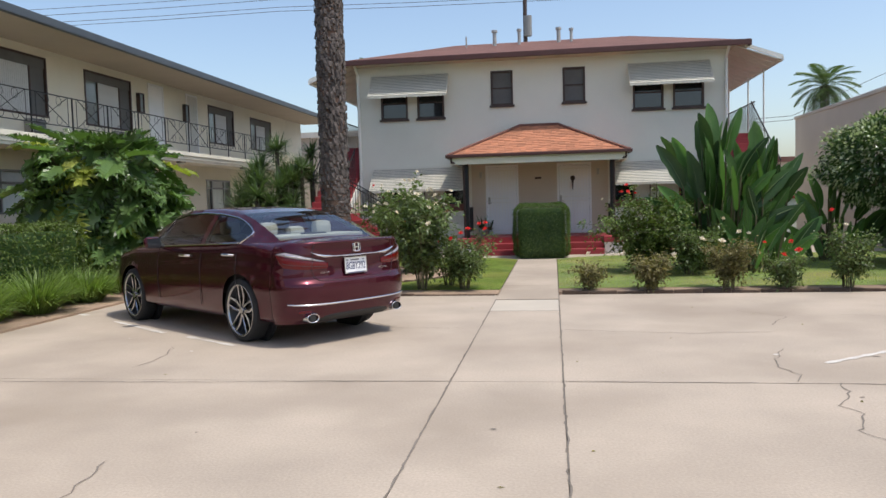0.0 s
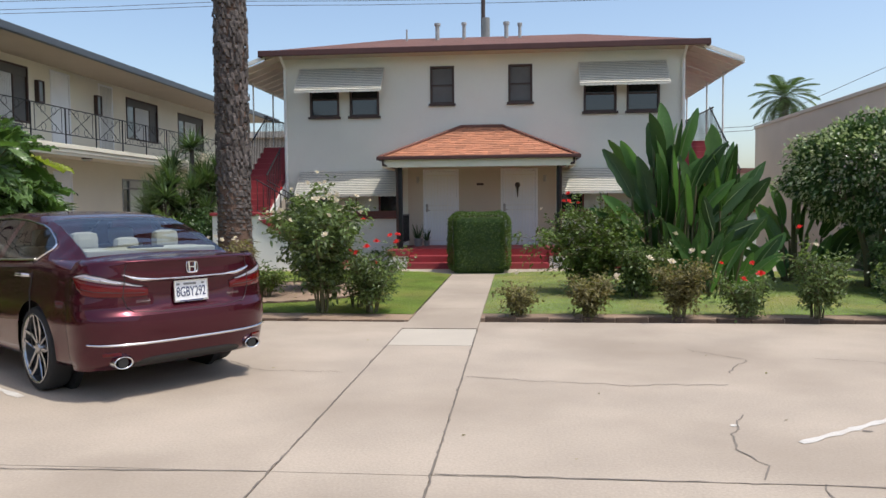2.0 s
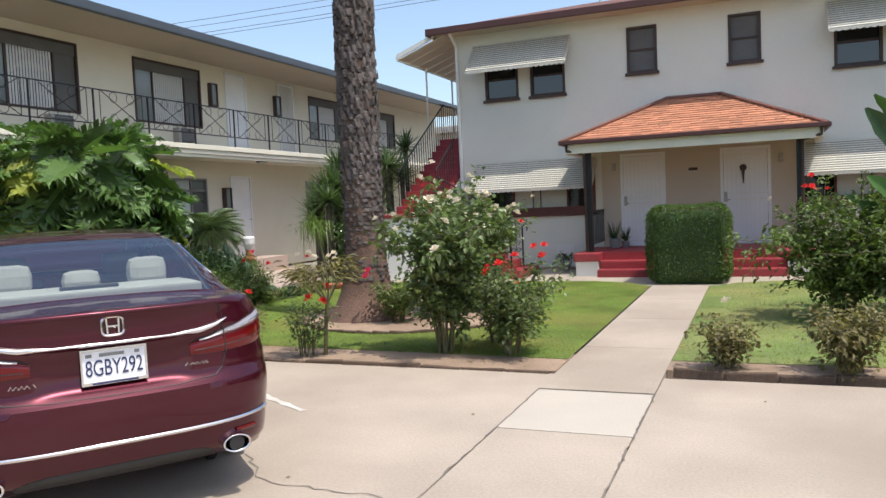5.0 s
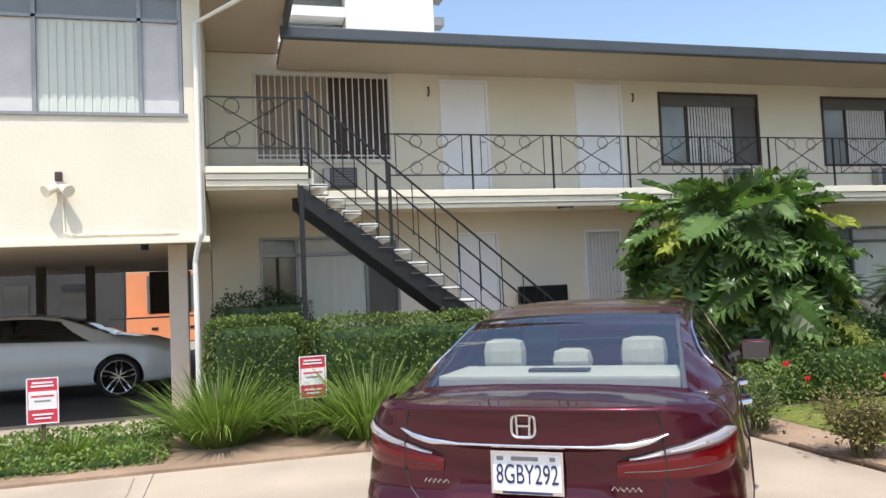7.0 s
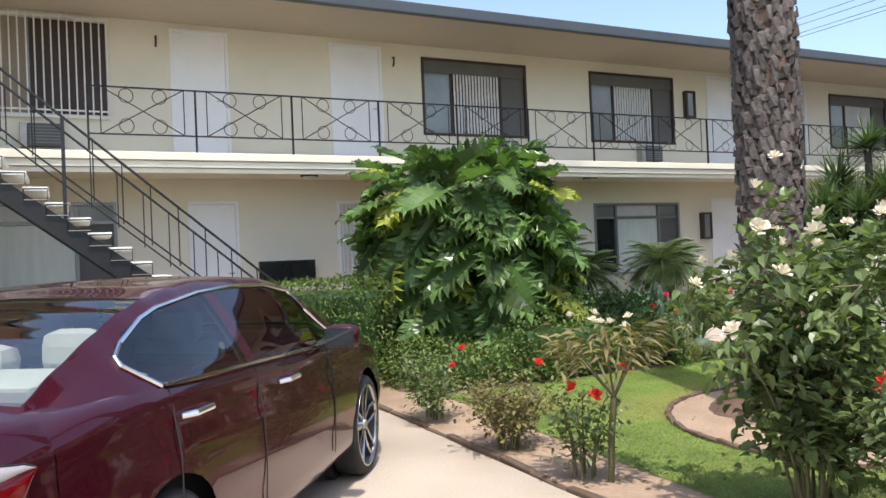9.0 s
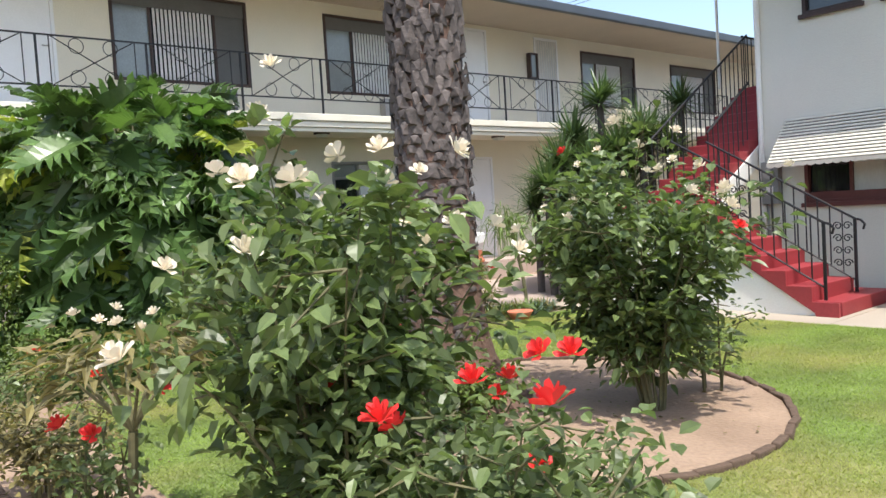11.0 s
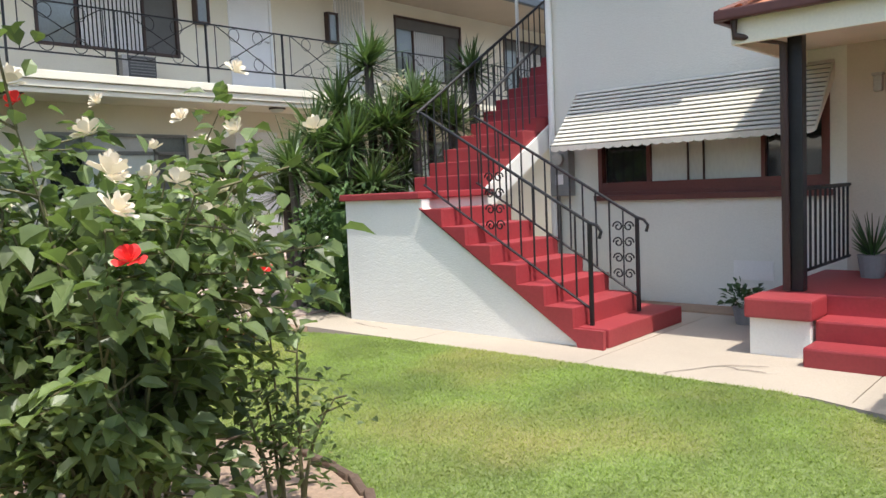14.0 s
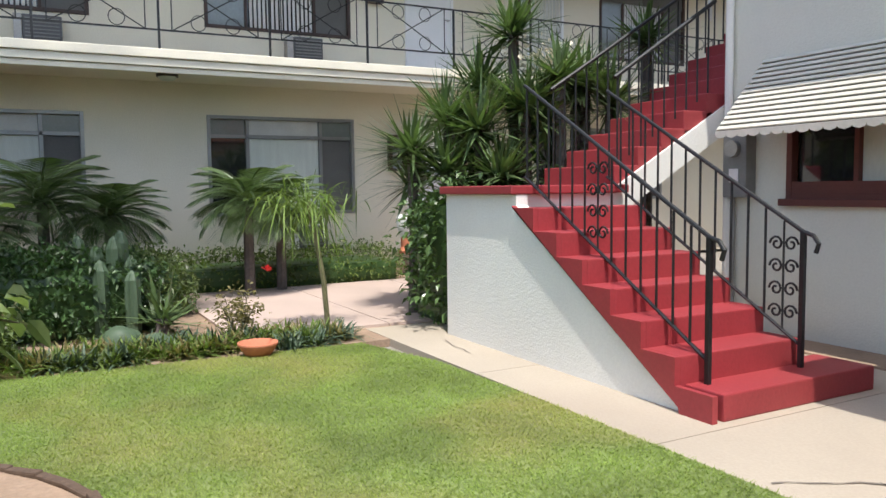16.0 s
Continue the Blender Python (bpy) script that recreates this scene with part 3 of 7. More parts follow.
# ---- porch ----
PX0, PX1 = -2.47, 1.78
porch = thing("porch", "red-painted porch with steps and terracotta hip roof", "porch")
boxed("porch_floor", PX0, PX1, 24.46, HY - 0.003, 0.0, 0.46, M_RED, porch, bev=0.015)
for i, (y, z) in enumerate(((24.17, 0.305), (23.87, 0.155))):
    boxed("step", PX0 + 0.46, PX1 - 0.46, y, y + 0.295, 0.0, z, M_RED, porch, bev=0.02)
for x in (PX0, PX1 - 0.44):
    boxed("cheek_block", x, x + 0.44, 24.12, 24.455, 0.0, 0.30, M_WHITE_STUCCO, porch, "white stucco cheek block")
    boxed("cheek_cap", x - 0.03, x + 0.47, 24.07, 24.456, 0.302, 0.46, M_RED, porch, bev=0.02)
part("porch_wall_panel", wall_with_holes("y", HY - 0.012, 0.008, PX0 + 0.2, PX1 - 0.2, 0.462, 2.75, DOORS), M_PORCH, porch, "beige painted wall panel")
for x in (PX0 + 0.22, PX1 - 0.2):
    boxed("post", x - 0.055, x + 0.055, 24.52, 24.63, 0.461, 2.58, M_BLACK, porch, "black square post", bev=0.008)
    part("side_rail", pipe(B(), [(x, 24.63, 1.27), (x, HY, 1.27)], 0.018), M_BLACK, porch)
    part("side_rail", pipe(B(), [(x, 24.63, 0.60), (x, HY, 0.60)], 0.014), M_BLACK, porch)
    bar = part("baluster", rod(B(), (0, 0, 0.6), (0, 0, 1.27), 0.011), M_BLACK, porch)
    bar.matrix_basis = pose(x, 24.75, 0)
    for i in range(1, 10):
        again(bar, "baluster", porch, pose(x, 24.75 + i * 0.14, 0))
RE = (-2.71, 2.02, 24.22, 2.68)
top_z, tx0, tx1 = 3.53, -0.84, 0.20
boxed("porch_ceiling", RE[0] + 0.1, RE[1] - 0.1, RE[2] + 0.1, HY - 0.013, 2.56, 2.60, M_CREAM_TRIM, porch)
bm = B()
box(bm, RE[0] + 0.1, RE[1] - 0.1, RE[2] + 0.06, RE[2] + 0.10, 2.42, 2.62, 0.006)
box(bm, RE[0] + 0.06, RE[0] + 0.10, RE[2] + 0.06, HY - 0.02, 2.42, 2.62, 0.006)
box(bm, RE[1] - 0.10, RE[1] - 0.06, RE[2] + 0.06, HY - 0.02, 2.42, 2.62, 0.006)
part("porch_beam", bm, M_CREAM_TRIM, porch, "cream painted porch beam")
bm = B()
v = [bm.verts.new(p) for p in ((RE[0], RE[2], 2.64), (RE[1], RE[2], 2.64), (RE[1], HY - 0.02, 2.64), (RE[0], HY - 0.02, 2.64), (tx0, HY - 0.02, top_z - 0.03), (tx1, HY - 0.02, top_z - 0.03))]
for f in ((0, 1, 5, 4), (1, 2, 5), (3, 0, 4), (3, 2, 1, 0)):
    bm.faces.new([v[i] for i in f])
part("roof_deck", bm, M_BROWN, porch)
boxed("eave_gutter", RE[0] - 0.03, RE[1] + 0.03, RE[2] - 0.06, RE[2] + 0.005, 2.60, 2.685, M_RED_TRIM, porch, bev=0.015)
boxed("eave_gutter", RE[0] - 0.06, RE[0] + 0.004, RE[2] + 0.006, HY - 0.02, 2.60, 2.685, M_RED_TRIM, porch, bev=0.015)
boxed("eave_gutter", RE[1] - 0.004, RE[1] + 0.06, RE[2] + 0.006, HY - 0.02, 2.60, 2.685, M_RED_TRIM, porch, bev=0.015)
for s, x in ((1, RE[0] + 0.1), (-1, RE[1] - 0.1)):
    part("downpipe", pipe(B(), [(x, RE[2] + 0.02, 2.61), (x, RE[2] + 0.03, 2.48), (x + s * 0.30, 24.45, 2.40), (x + s * 0.30, 24.49, 0.47)], 0.03, 8), M_BROWN, porch, "brown downpipe")
# shingle courses, lapped, one quad box per shingle
rng = random.Random(11)
sv, sf = [], []


def shingle(o, u, n, w, length, t):
    """o: lower left corner; u: along the eave; n: up the slope."""
    up = u.cross(n).normalized()
    base = len(sv)
    for a, b, h in ((0, 0, t), (w, 0, t), (w, length, 0.004), (0, length, 0.004), (0, 0, 0), (w, 0, 0)):
        sv.append(tuple(o + u * a + n * b + up * h))
    sf.extend([(base, base + 1, base + 2, base + 3), (base + 4, base + 5, base + 1, base), (base + 4, base, base + 3), (base + 5, base + 2, base + 1)])


rows = 17
for k in range(rows):
    f0, f1 = k / rows, (k + 1.35) / rows
    for side in ("front", "left", "right"):
        if side == "front":
            a, b = Vector((RE[0], RE[2], 2.645)), Vector((RE[1], RE[2], 2.645))
            c, d = Vector((tx0, HY - 0.02, top_z)), Vector((tx1, HY - 0.02, top_z))
        elif side == "left":
            a, b = Vector((RE[0], HY - 0.02, 2.645)), Vector((RE[0], RE[2], 2.645))
            c, d = Vector((tx0, HY - 0.02, top_z)), Vector((tx0, HY - 0.021, top_z))
        else:
            a, b = Vector((RE[1], RE[2], 2.645)), Vector((RE[1], HY - 0.02, 2.645))
            c, d = Vector((tx1, HY - 0.021, top_z)), Vector((tx1, HY - 0.02, top_z))
        p, q = a.lerp(c, f0), b.lerp(d, f0)
        u = (q - p).normalized()
        mid0, mid1 = (a + b) / 2, (c + d) / 2
        nrm = (b - a).cross(c - a).normalized()
        n = nrm.cross(u).normalized()
        if n.z < 0:
            n = -n
        span, s = (q - p).length, 0.0
        ln = (a.lerp(c, 1 / rows) - a).dot(n) * 1.35
        while s < span - 0.02:
            w = min(rng.uniform(0.13, 0.24), span - s)
            shingle(p + u * s, u, n, w - 0.006, ln, rng.uniform(0.014, 0.022))
            s += w
sh = raw("shingles", sv, sf, M_SHINGLE, porch, "terracotta-red wood shingles", kind="stuff")
for a, b in (((RE[0], RE[2], 2.66), (tx0, HY - 0.03, top_z + 0.02)), ((RE[1], RE[2], 2.66), (tx1, HY - 0.03, top_z + 0.02)), ((tx0 - 0.05, HY - 0.05, top_z + 0.015), (tx1 + 0.05, HY - 0.05, top_z + 0.015))):
    part("ridge_cap", rod(B(), a, b, 0.045, 0.045, 6), M_ROOF, porch, "red-brown ridge cap")
for x0, x1, z0, z1 in DOORS:
    d = thing("door", "white metal security door with grille on the porch", "door", kind="structure")
    bm = B()
    box(bm, x0, x0 + 0.06, HY - 0.035, HY + 0.05, z0, z1, 0.006)
    box(bm, x1 - 0.06, x1, HY - 0.035, HY + 0.05, z0, z1, 0.006)
    box(bm, x0 + 0.06, x1 - 0.06, HY - 0.035, HY + 0.05, z1 - 0.06, z1, 0.006)
    part("door_frame", bm, M_WHITE, d)
    boxed("door_leaf", x0 + 0.065, x1 - 0.065, HY - 0.01, HY + 0.02, z0 + 0.01, z1 - 0.065, M_WHITE, d)
    zm = z0 + 0.92
    for z in (z0 + 0.12, zm, zm + 0.12, z1 - 0.16):
        boxed("grille_rail", x0 + 0.1, x1 - 0.1, HY - 0.026, HY - 0.0105, z - 0.012, z + 0.012, M_WHITE_METAL, d)
    for i in range(9):
        xx = x0 + 0.13 + i * (x1 - x0 - 0.26) / 8
        o = part("grille_bar", rod(B(), (0, 0, z0 + 0.12), (0, 0, z1 - 0.16), 0.007, seg=6), M_WHITE_METAL, d) if i == 0 else again(o, "grille_bar", d, Matrix())
        o.matrix_basis = pose(xx, HY - 0.02, 0)
    boxed("lock_plate", x0 + 0.07, x0 + 0.13, HY - 0.05, HY - 0.027, zm - 0.04, zm + 0.16, M_GALV, d)
    hx = x0 + 0.095
    part("door_handle", pipe(B(), [(hx, HY - 0.05, zm), (hx, HY - 0.085, zm), (hx + 0.09, HY - 0.085, zm)], 0.011), M_GALV, d)
orn = thing("door_wreath", "small dark ornament hanging on the white door", "ornament")
part("wreath", rod(B(), (0.60, HY - 0.05, 2.02), (0.60, HY - 0.03, 2.02), 0.07, 0.05, 12), M_BROWN, orn)
part("tassel", rod(B(), (0.60, HY - 0.045, 1.97), (0.60, HY - 0.04, 1.70), 0.03, 0.01, 8), M_BROWN, orn)
for x in (-2.0, 1.3):
    l = thing("porch_lamp", "small dark wall lantern beside the door", "wall lamp")
    boxed("lantern", x - 0.035, x + 0.035, HY - 0.10, HY - 0.02, 2.10, 2.24, M_GALV, l, bev=0.01)
    boxed("cap", x - 0.045, x + 0.045, HY - 0.11, HY - 0.013, 2.241, 2.265, M_GALV, l)
nb = thing("house_number", "small dark number plate between the doors", "sign")
boxed("plate", -0.46, -0.28, HY - 0.022, HY - 0.0135, 2.02, 2.08, M_BROWN, nb)
for x, y, s in ((-1.95, 25.6, 1.0), (-1.75, 25.75, 0.7)):
    p = thing("potted_plant", "small grey pot with a dark plant on the porch", "pot plant")
    part("pot", rod(B(), (x, y, 0.46), (x, y, 0.46 + 0.2 * s), 0.09 * s, 0.12 * s, 14), M_METER, p)
    bm = B()
    for i in range(40):
        a, h = rng.uniform(0, math.tau), rng.uniform(0.1, 0.45) * s
        rod(bm, (x, y, 0.46 + 0.18 * s), (x + math.cos(a) * 0.16 * s, y + math.sin(a) * 0.16 * s, 0.6 + h), 0.012, 0.002, 4)
    part("foliage", bm, M_DARK_LEAF, p)


# ---- side stairs, canopies (one each side of the house, mirrored) ----
def iron_scroll(bm, c, r, ax, flip=1):
    pts = []
    for i in range(15):
        t = i / 14 * 2.6 * math.pi
        rr = r * (1 - t / (2.6 * math.pi) * 0.75)
        pts.append((c[0] + ax[0] * flip * rr * math.cos(t), c[1] + ax[1] * flip * rr * math.cos(t), c[2] + rr * math.sin(t)))
    pipe(bm, pts, 0.008, 5)


def side_stair(s, label):
    """s = 1: on the west side of the house; -1: its mirror image on the east side."""
    def X(x):
        return x if s == 1 else 2 * XC - x

    def bx(name, x0, x1, *r, **k):
        a, b = sorted((X(x0), X(x1)))
        return boxed(name, a, b, *r, **k)
    st = thing("outdoor_stair", label, "stairs")
    ys0, ys1, rise, run, x_first = 23.66, 24.76, 1.37 / 8, 2.02 / 7, -3.48
    white = [(X(-6.64), 0.012), (X(-3.73), 0.012), (X(-3.74), 0.05), (X(-5.50), 1.215), (X(-5.50), 1.30), (X(-6.64), 1.30)]
    part("side_wall", prism(B(), white, "y", ys0 + 0.012, ys0 + 0.12), M_WHITE_STUCCO, st, "white stucco stair wall")
    bx("end_wall", -6.64, -6.52, ys0 + 0.122, ys1 - 0.002, 0.012, 1.30, M_WHITE_STUCCO, st)
    for i in range(7):
        x1 = x_first - i * run
        z1 = (i + 1) * rise
        if i == 0:
            bx("step", x1 - run - 0.14, x1, ys0 + 0.06, ys1 + 0.35, 0.012, z1, M_RED, st, bev=0.012)
            continue
        bx("step", x1 - run - 0.02, x1, ys0 + 0.0125, ys1 - i * 0.0007, z1 - 0.19, z1, M_RED, st, bev=0.010)
    saw = []
    for i in range(7):
        saw += [(X(x_first - i * run), max(0.0, i) * rise + 0.012 * (i == 0)), (X(x_first - i * run), (i + 1) * rise)]
    saw += [(X(-5.50), 7 * rise), (X(-5.50), 1.215), (X(-3.74), 0.05), (X(-3.73), 0.012)]
    part("red_side", prism(B(), saw, "y", ys0 - 0.03, ys0 + 0.0115), M_RED, st, "red painted stair edge")
    bx("landing", -6.68, -5.49, ys0 - 0.04, ys1 + 0.06, 1.302, 1.372, M_RED, st, bev=0.012)
    bx("landing_core", -6.50, -5.55, ys0 + 0.13, ys1, 0.012, 1.298, M_WHITE_STUCCO, st)
    n2, rise2, run2 = 11, (3.2 - 1.372) / 11, 0.272
    xa, xb = -6.64, -5.62
    for i in range(n2):
        y0 = ys1 + i * run2
        z1 = 1.372 + (i + 1) * rise2
        bx("step", xa, xb, y0 + 0.003, y0 + run2 + 0.10, z1 - 0.26, z1, M_RED, st, bev=0.012)
    y_end = ys1 + n2 * run2
    poly = [(ys1 + 0.02, 1.36), (ys1 + 0.02, 1.10), (y_end, 2.78), (y_end, 3.05)]
    for a, b in ((xb + 0.002, xb + 0.032), (xa - 0.032, xa - 0.002)):
        part("stringer", prism(B(), poly, "x", X(a), X(b)), M_WHITE_STUCCO, st, "white painted stringer")
    bx("upper_landing", -6.72, -5.585, y_end + 0.003, 34.0, 3.04, 3.2, M_RED, st, bev=0.01)
    for y in (27.2, 30.0, 33.0):
        part("support_post", rod(B(), (X(-6.6), y + 1.0, 0), (X(-6.6), y + 1.0, 3.04), 0.05), M_BLACK, st)
    # lower rails, one on each edge of the flight
    for y, scroll_at in ((ys0 + 0.17, 7), (ys1 - 0.09, 1)):
        top = lambda x: 0.17 + 0.86 + (x_first - 0.22 - x) / run * rise
        foot = lambda x: 0.17 + 0.14 + (x_first - 0.22 - x) / run * rise
        xn, xe = x_first - 0.22, x_first - 0.22 - 6.6 * run
        part("newel_post", box(B(), X(xn) - 0.016, X(xn) + 0.016, y - 0.016, y + 0.016, 0.16, top(xn) + 0.02, 0.004), M_BLACK, st)
        part("handrail", pipe(B(), [(X(xn + 0.09), y, top(xn) - 0.11), (X(xn + 0.11), y, top(xn) - 0.05), (X(xn + 0.07), y, top(xn)), (X(xn), y, top(xn) + 0.02), (X(xe), y, top(xe))], 0.015, 8), M_BLACK, st)
        part("foot_rail", pipe(B(), [(X(xn), y, foot(xn)), (X(xe), y, foot(xe))], 0.012), M_BLACK, st)
        o = None
        for i in range(1, 14):
            x = xn - i * run * 0.5
            if i == scroll_at:
                bm = B()
                for zc in (0.12, 0.27, 0.42, 0.57):
                    for fl in (1, -1):
                        iron_scroll(bm, (X(x) + 0.056 * fl, y, foot(x) + zc), 0.053, (1, 0), fl)
                rod(bm, (X(x), y, foot(x)), (X(x), y, top(x)), 0.008, seg=5)
                part("scroll_panel", bm, M_BLACK, st, "curled wrought-iron panel")
            else:
                o = part("baluster", rod(B(), (0, 0, 0.0), (0, 0, 0.72), 0.009, seg=6), M_BLACK, st) if o is None else again(o, "baluster", st, Matrix())
                o.matrix_basis = pose(X(x), y, foot(x))
    # upper rails
    for x in (xa + 0.05, xb - 0.05):
        y1 = y_end if x < -6 else HY - 0.08
        zt = lambda y: 1.372 + 0.92 + (y - ys1) / run2 * rise2
        part("handrail", pipe(B(), [(X(x), ys1 + 0.05, zt(ys1)), (X(x), y1, zt(y1))], 0.019, 8), M_BLACK, st)
        o = None
        for i in range(int((y1 - ys1) / 0.136)):
            y = ys1 + 0.08 + i * 0.136
            o = part("baluster", rod(B(), (0, 0, -0.80), (0, 0, 0.0), 0.009, seg=6), M_BLACK, st) if o is None else again(o, "baluster", st, Matrix())
            o.matrix_basis = pose(X(x), y, zt(y))
    part("handrail", pipe(B(), [(X(-6.68), y_end, 4.12), (X(-6.68), 34.0, 4.12)], 0.019, 8), M_BLACK, st)
    o = None
    for i in range(46):
        o = part("baluster", rod(B(), (0, 0, 3.2), (0, 0, 4.12), 0.010, seg=6), M_BLACK, st) if o is None else again(o, "baluster", st, Matrix())
        o.matrix_basis = pose(X(-6.68), y_end + 0.05 + i * 0.14, 0)
    # slatted pale canopy over the upper landing
    cn = thing("stair_canopy", "corrugated pale metal canopy on thin posts", "canopy")
    for i in range(30):
        y0 = 25.75 + i * 0.27
        pts = [(X(-5.70), 5.42), (X(-6.86), 4.99), (X(-6.86), 4.965), (X(-5.70), 5.39)]
        o = part("panel", prism(B(), pts, "y", 0, 0.262), M_CANOPY, cn) if i == 0 else again(o, "panel", cn, Matrix())
        o.matrix_basis = pose(0, y0, 0.012 if i % 2 else 0)
    part("edge_trim", prism(B(), [(X(-5.95), 5.45), (X(-6.90), 5.10), (X(-6.90), 4.98), (X(-5.95), 5.35)], "y", 25.70, 25.745), M_WHITE_STUCCO, cn, "white front edge")
    part("edge_trim", box(B(), min(X(-6.92), X(-6.87)), max(X(-6.92), X(-6.87)), 25.70, 33.9, 4.95, 5.06), M_WHITE_STUCCO, cn)
    for y in (27.15, 28.9, 31.5, 33.6):
        part("post", rod(B(), (X(-6.78), y, 3.2), (X(-6.78), y, 4.98), 0.024), M_WHITE_METAL, cn)
    return st


side_stair(1, "red-painted stair with white stucco side and iron rails")
side_stair(-1, "red-painted outdoor stair half hidden behind tall leaves")


# ---- apartment wing with gallery ----
WX, SX, FZ = -11.98, -10.83, 3.14
wing = thing("apartment_wing", "long two-storey cream stucco apartment wing with gallery", "apartment building")
UPW = [(11.35, 13.68, 3.80, 5.32), (18.90, 21.15, 3.73, 5.16), (22.66, 24.90, 3.71, 5.16), (29.9, 32.08, 3.75, 5.1), (33.7, 36.0, 3.75, 5.05)]
UPD = [(14.55, 15.45), (17.16, 18.12), (25.85, 26.75), (28.25, 29.05)]
LOWW = [(11.37, 13.70, 0.6, 2.54), (18.85, 21.02, 1.45, 2.45), (22.64, 24.92, 0.98, 2.46), (29.5, 31.5, 1.1, 2.45)]
LOWD = [(14.73, 15.52), (17.19, 17.95), (25.84, 26.72)]
holes = UPW + [(a, b, 3.15, 5.27) for a, b in UPD] + LOWW + [(a, b, 0.38, 2.54) for a, b in LOWD]
part("front_wall", wall_with_holes("x", WX, 0.18, 10.62, 40.0, 0.0, 5.62, holes), M_CREAM, wing, "cream stucco")
# Another added sheet, dark as the unlit rooms of the wing.
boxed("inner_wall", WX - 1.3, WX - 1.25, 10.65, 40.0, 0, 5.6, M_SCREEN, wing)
boxed("back_wall", -22.0, -21.8, 10.62, 40.0, 0, 5.6, M_CREAM, wing)
boxed("end_wall", -22.0, WX - 0.185, 40.0, 40.2, 0, 5.6, M_CREAM, wing)
boxed("south_wall", -21.8, WX - 0.185, 10.4, 10.6, 0, 5.6, M_CREAM, wing)
# gallery slab with stepped edge moulding
boxed("gallery_slab", WX + 0.003, SX - 0.06, 12.0, 40.0, 2.90, FZ, M_CREAM, wing)
boxed("gallery_slab", WX + 0.003, -9.20, 10.64, 11.997, 2.96, FZ + 0.08, M_CREAM, wing)
for dz0, dz1, dx in ((2.86, 2.93, 0.0), (2.935, 3.03, 0.035), (3.035, FZ + 0.01, 0.07)):
    boxed("edge_moulding", SX - 0.058, SX + dx, 12.0, 40.0, dz0, dz1, M_CREAM_TRIM, wing, "cream stepped edge moulding", bev=0.012)
for dz0, dz1, dx in ((3.00, 3.08, 0.0), (3.085, 3.16, 0.03), (3.165, 3.25, 0.06)):
    boxed("edge_moulding", -9.198, -9.14 + dx, 10.64, 11.92, dz0, dz1, M_CREAM_TRIM, wing, bev=0.012)
# roof and eaves
boxed("roof", -22.4, -10.32, 11.75, 40.5, 5.43, 5.49, M_ROOF, wing, "low roof")
boxed("roof", -22.4, -8.75, 2.0, 11.747, 5.72, 5.78, M_ROOF, wing)
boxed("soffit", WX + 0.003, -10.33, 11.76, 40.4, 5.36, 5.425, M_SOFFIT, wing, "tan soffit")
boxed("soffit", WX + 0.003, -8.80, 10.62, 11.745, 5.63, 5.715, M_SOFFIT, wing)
boxed("eave_gutter", -10.32, -10.20, 11.70, 40.4, 5.32, 5.50, M_GUTTER, wing, "slate blue-grey gutter", bev=0.02)
boxed("eave_gutter", -8.745, -8.66, 2.0, 11.748, 5.64, 5.80, M_GUTTER, wing, bev=0.02)
boxed("eave_gutter", -10.32, -8.66, 11.75, 11.81, 5.45, 5.80, M_GUTTER, wing)


